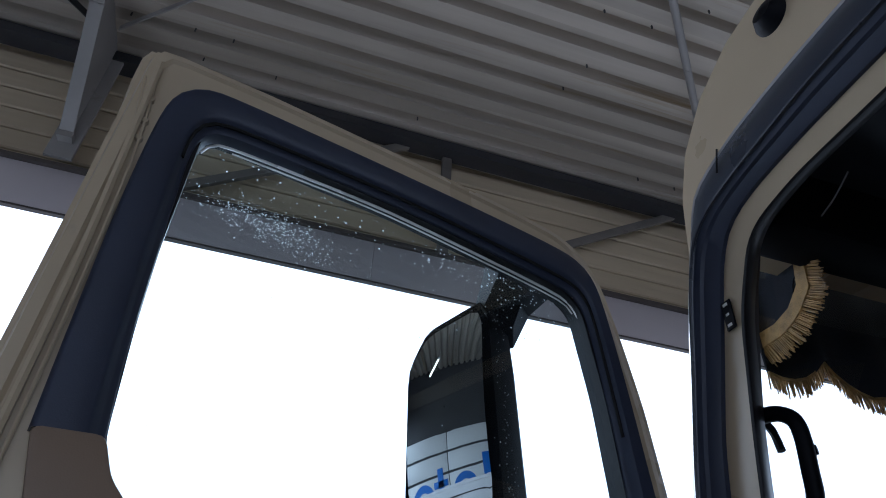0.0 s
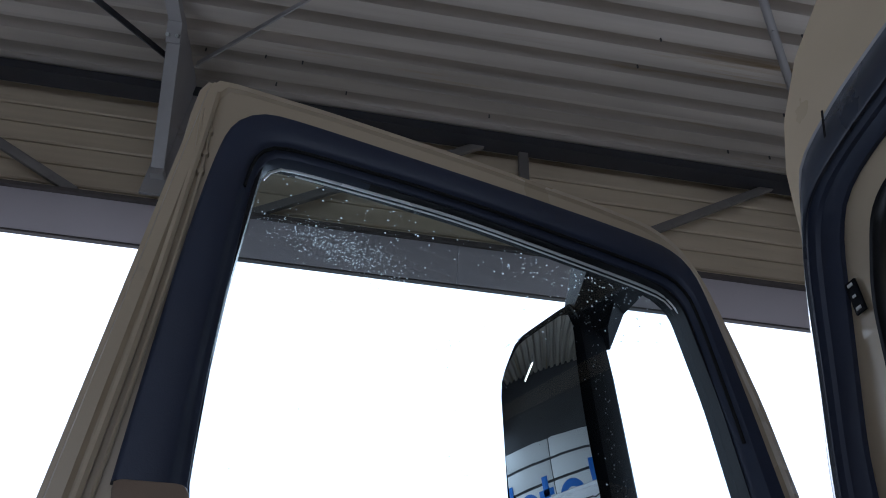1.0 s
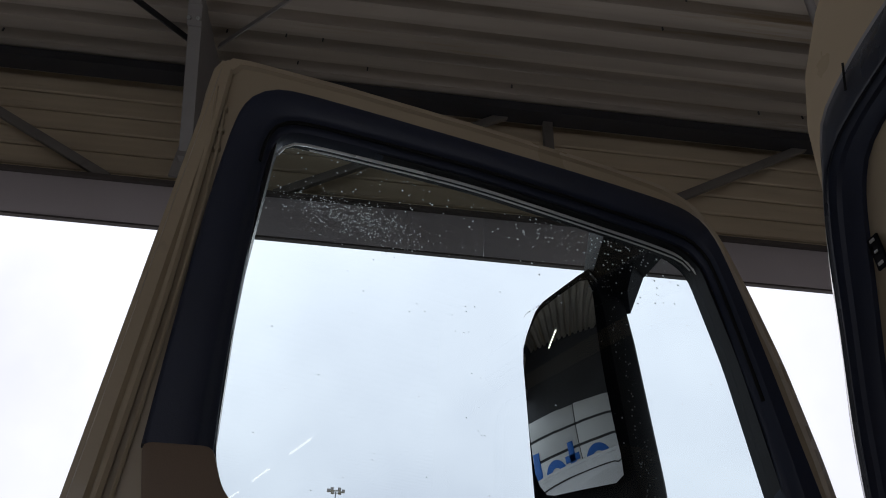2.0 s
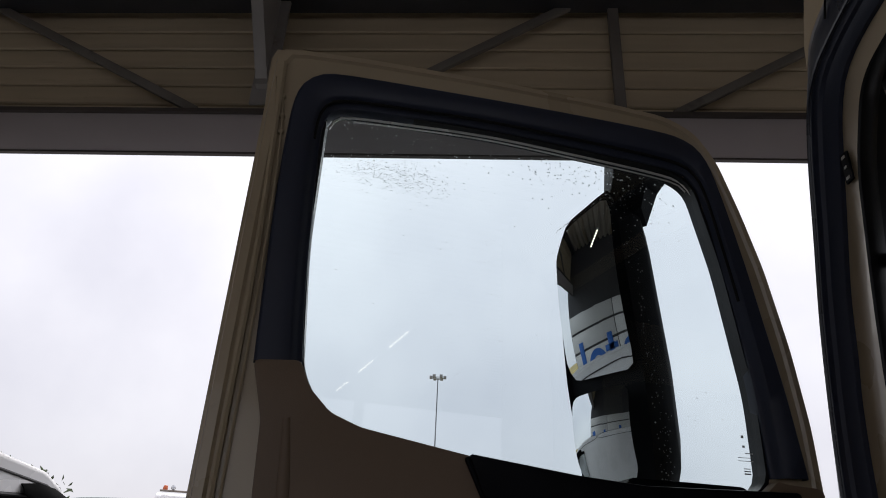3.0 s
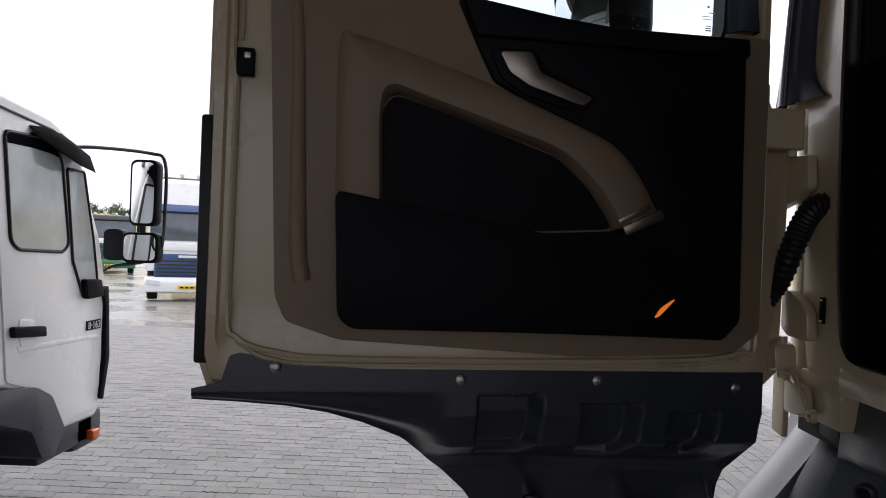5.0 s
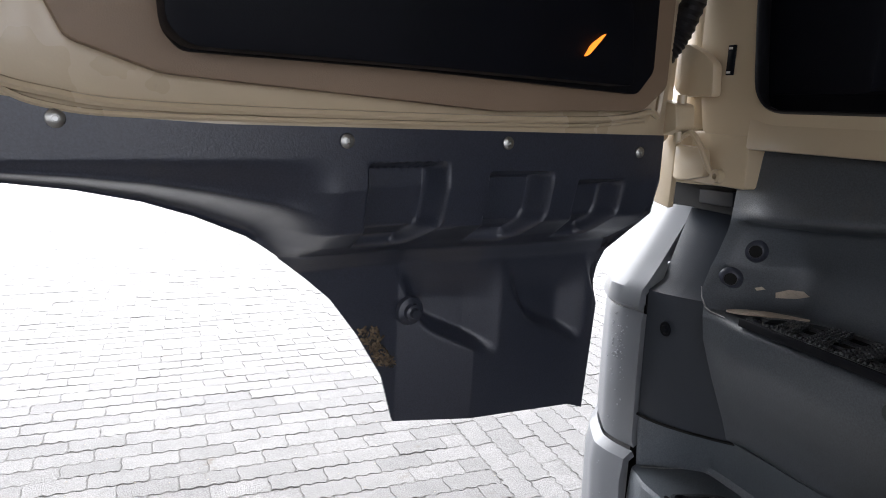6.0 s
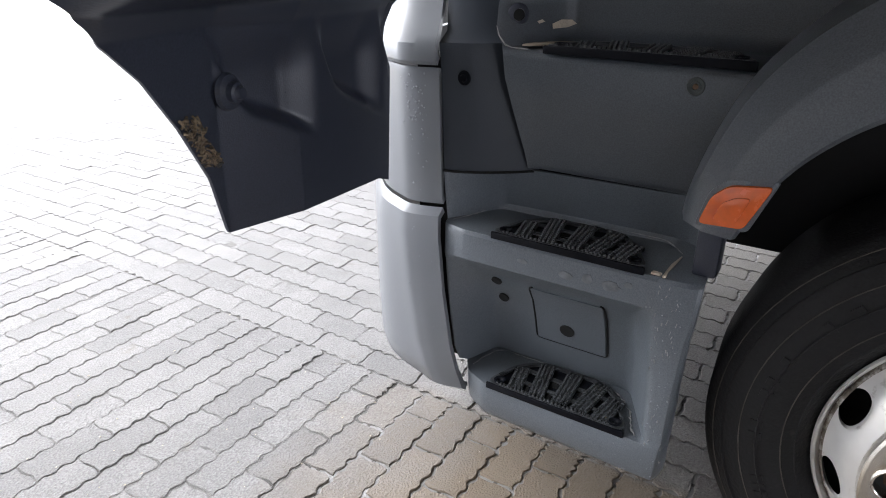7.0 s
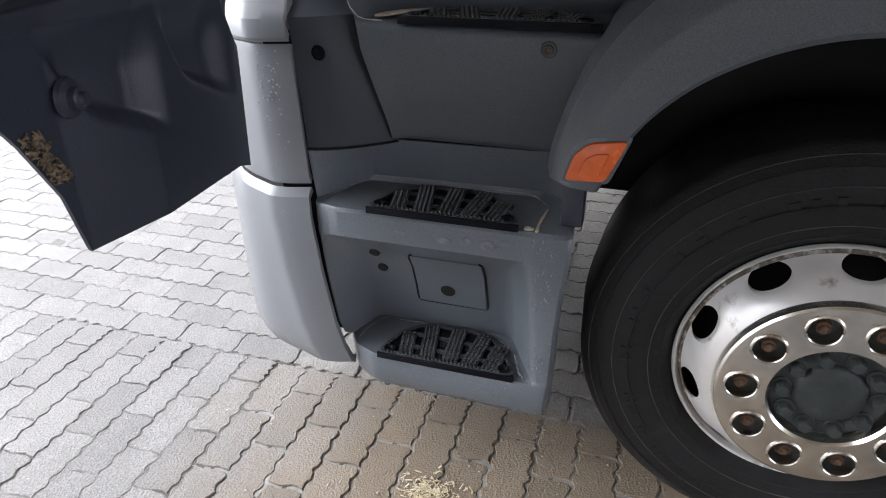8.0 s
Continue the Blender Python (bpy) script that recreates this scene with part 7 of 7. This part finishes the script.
for k in range(6):
    a = 2 * math.pi * k / 6
    part("floodlight", box(0.75 * math.cos(a) - 0.16, 0.75 * math.cos(a) + 0.16, 0.75 * math.sin(a) - 0.12, 0.75 * math.sin(a) + 0.12, 19.72, 20.05, 0.03), BEAM, mast)

# ---- pavers ----
# base tone kept near the pavers' to stand for wet sheen on far joints
SAND = mat("joint_sand", (0.18, 0.175, 0.167), 0.95, vary=0.3, scale=20, bump=0.8, bscale=300, grain=0.4, world_xyz=True, soil=(0.012, 0.008, 0.005))
bm = bmesh.new()
rs = random.Random(31)
gx, gy = 90, 74
sheet = [[bm.verts.new((-3.3 + 5.4 * a / gx, -1.9 + 4.35 * b / gy, (-0.0034 if -1.9 + 4.35 * b / gy > 0.35 else -0.0062) + 0.0012 * noise.noise((a * 0.45, b * 0.45, 3.0)) - 0.004 * (a == 0 or b == gy))) for a in range(gx + 1)] for b in range(gy + 1)]
for a, b in zip(sheet, sheet[1:]):
    for i in range(gx):
        bm.faces.new((a[i], a[i + 1], b[i + 1], b[i]))
tagged(part("joint_sand", bm, SAND, ground), kind="stuff")
# a small spill of straw chips beside the step
bm = bmesh.new()
for k in range(300):
    c = Vector((rs.gauss(-0.09, 0.028), rs.gauss(-0.265, 0.035), rs.uniform(0.001, 0.006)))
    d = Vector((rs.uniform(-1, 1), rs.uniform(-1, 1), rs.uniform(-0.15, 0.15))).normalized() * rs.uniform(0.004, 0.010)
    n_ = Vector((-d.y, d.x, 0)).normalized() * rs.uniform(0.0008, 0.0018)
    q = [c - d - n_, c + d - n_, c + d + n_, c - d + n_]
    lo = [bm.verts.new(v) for v in q]
    hi = [bm.verts.new(v + Vector((0, 0, 0.0012))) for v in q]
    bm.faces.new(hi)
    for i in range(4):
        bm.faces.new((lo[i], lo[(i + 1) % 4], hi[(i + 1) % 4], hi[i]))
tagged(part("straw_chips", bm, mat("pale_straw", (0.52, 0.45, 0.31), 0.8, vary=0.3, scale=80), smooth=False), "small spill of pale straw chips on the paving", "straw", kind="stuff")
# loose crumbs and grit lying on the paving
bm = bmesh.new()
for k in range(600):
    x, y = rs.uniform(-2.4, 0.3), rs.uniform(-1.0, 2.4)
    s = rs.choice((0.0016, 0.002, 0.003, 0.0042))
    c = Vector((x, y, 0.001 + s * 0.5))
    vs = [bm.verts.new(c + Vector((rs.uniform(0.7, 1.2) * s * a, rs.uniform(0.7, 1.2) * s * b, s * 0.7 * d))) for a, b, d in ((1, 0, 0), (0, 1, 0), (-1, 0, 0), (0, -1, 0), (0, 0, 1))]
    for i in range(4):
        bm.faces.new((vs[i], vs[(i + 1) % 4], vs[4]))
tagged(part("grit", bm, mat("pale_grit", (0.45, 0.40, 0.32), 0.9, vary=0.4, scale=90), ground, smooth=False), kind="stuff")


def paver_mesh(seed):
    """A wavy-edged concrete paver with a bevelled top."""
    r = random.Random(seed)
    L, Wd = 0.2270, 0.1080
    # long sides run in waves that lock into the next row
    n_ = 24
    wave = lambda f: 0.0052 * math.sin(8 * math.pi * f) + 0.0012 * math.sin(24 * math.pi * f)
    ring = [(-L / 2 + L * k / n_, -Wd / 2 + wave(k / n_)) for k in range(n_)]
    ring += [(L / 2 + 0.0035 * math.sin(2 * math.pi * k / 6), -Wd / 2 + Wd * k / 6) for k in range(6)]
    ring += [(L / 2 - L * k / n_, Wd / 2 - wave(k / n_)) for k in range(n_)]
    ring += [(-L / 2 - 0.0035 * math.sin(2 * math.pi * k / 6), Wd / 2 - Wd * k / 6) for k in range(6)]
    jit = [(a + r.uniform(-0.0024, 0.0018), b + r.uniform(-0.0024, 0.0018)) for a, b in ring]
    bm = bmesh.new()
    lo = [bm.verts.new((a, b, -0.03)) for a, b in jit]
    md = [bm.verts.new((a, b, -0.003 + r.uniform(-0.0015, 0.001))) for a, b in jit]
    hi = [bm.verts.new((a * 0.978, b * 0.955, r.uniform(-0.0012, 0.0))) for a, b in jit]
    k = len(ring)
    for i in range(k):
        j = (i + 1) % k
        bm.faces.new((lo[i], lo[j], md[j], md[i]))
        bm.faces.new((md[i], md[j], hi[j], hi[i]))
    bm.faces.new(hi)
    me = bpy.data.meshes.new("paver")
    bm.to_mesh(me)
    bm.free()
    me.materials.append(PAVER)
    return me


metas = [paver_mesh(s) for s in range(6)]
rp = random.Random(9)
rest_v, rest_f = [], []
near = 0
raw = []
for me in metas:
    raw.append(([v.co.copy() for v in me.vertices], [tuple(p.vertices) for p in me.polygons]))
TURN_X = 0.285


def lay_paver(xx, yy, turn, short=1.0):
    global near
    k = rp.randrange(6)
    # joints wash out wider near the step
    snug = 0.968 if yy < 0.45 + rp.uniform(-0.2, 0.2) and xx > -1.2 else 1.0
    fall = -1.03 if 2.5 < yy < 20.5 else 0.0
    m_ = Matrix.Translation((xx, yy, yard_z(yy) + rp.uniform(-0.002, 0.002))) @ Matrix.Rotation(radians(fall), 4, "X") @ pose(0, 0, 0, rp.uniform(-0.5, 0.5), rp.uniform(-0.3, 0.3), turn + rp.uniform(-0.7, 0.7)) @ Matrix.Diagonal((short * snug, snug - 0.012 * (snug < 1), 1, 1))
    if -0.62 < xx < 0.75 and -0.75 < yy < 1.6 and near < 300:
        ob = new("paver", metas[k])
        ob.parent = ground
        ob.matrix_basis = m_
        near += 1
    else:
        vs, fs = raw[k]
        o0 = len(rest_v)
        rest_v.extend(tuple(m_ @ v) for v in vs)
        rest_f.extend(tuple(o0 + q for q in f) for f in fs)


for j in range(-26, 112):
    yy = j * 0.112
    for i in range(-52, 1):
        xx = TURN_X - 0.115 + i * 0.23 + (0.0 if j % 2 else 0.115)
        if xx < (-12 if yy > 1.5 else -5.2):
            continue
        if xx + 0.06 > TURN_X:
            lay_paver(TURN_X - 0.0575, yy, 0.0, 0.49)
        else:
            lay_paver(xx, yy, 0.0)
for i in range(26):
    xx = TURN_X + 0.056 + i * 0.112
    for j in range(-12, 54):
        lay_paver(xx, j * 0.23 + (0.115 if i % 2 else 0.0), 90.0)
me = bpy.data.meshes.new("pavers")
me.from_pydata(rest_v, [], rest_f)
me.materials.append(PAVER)
pv = new("pavers", me)
pv.parent = ground
pv["kind"] = "stuff"
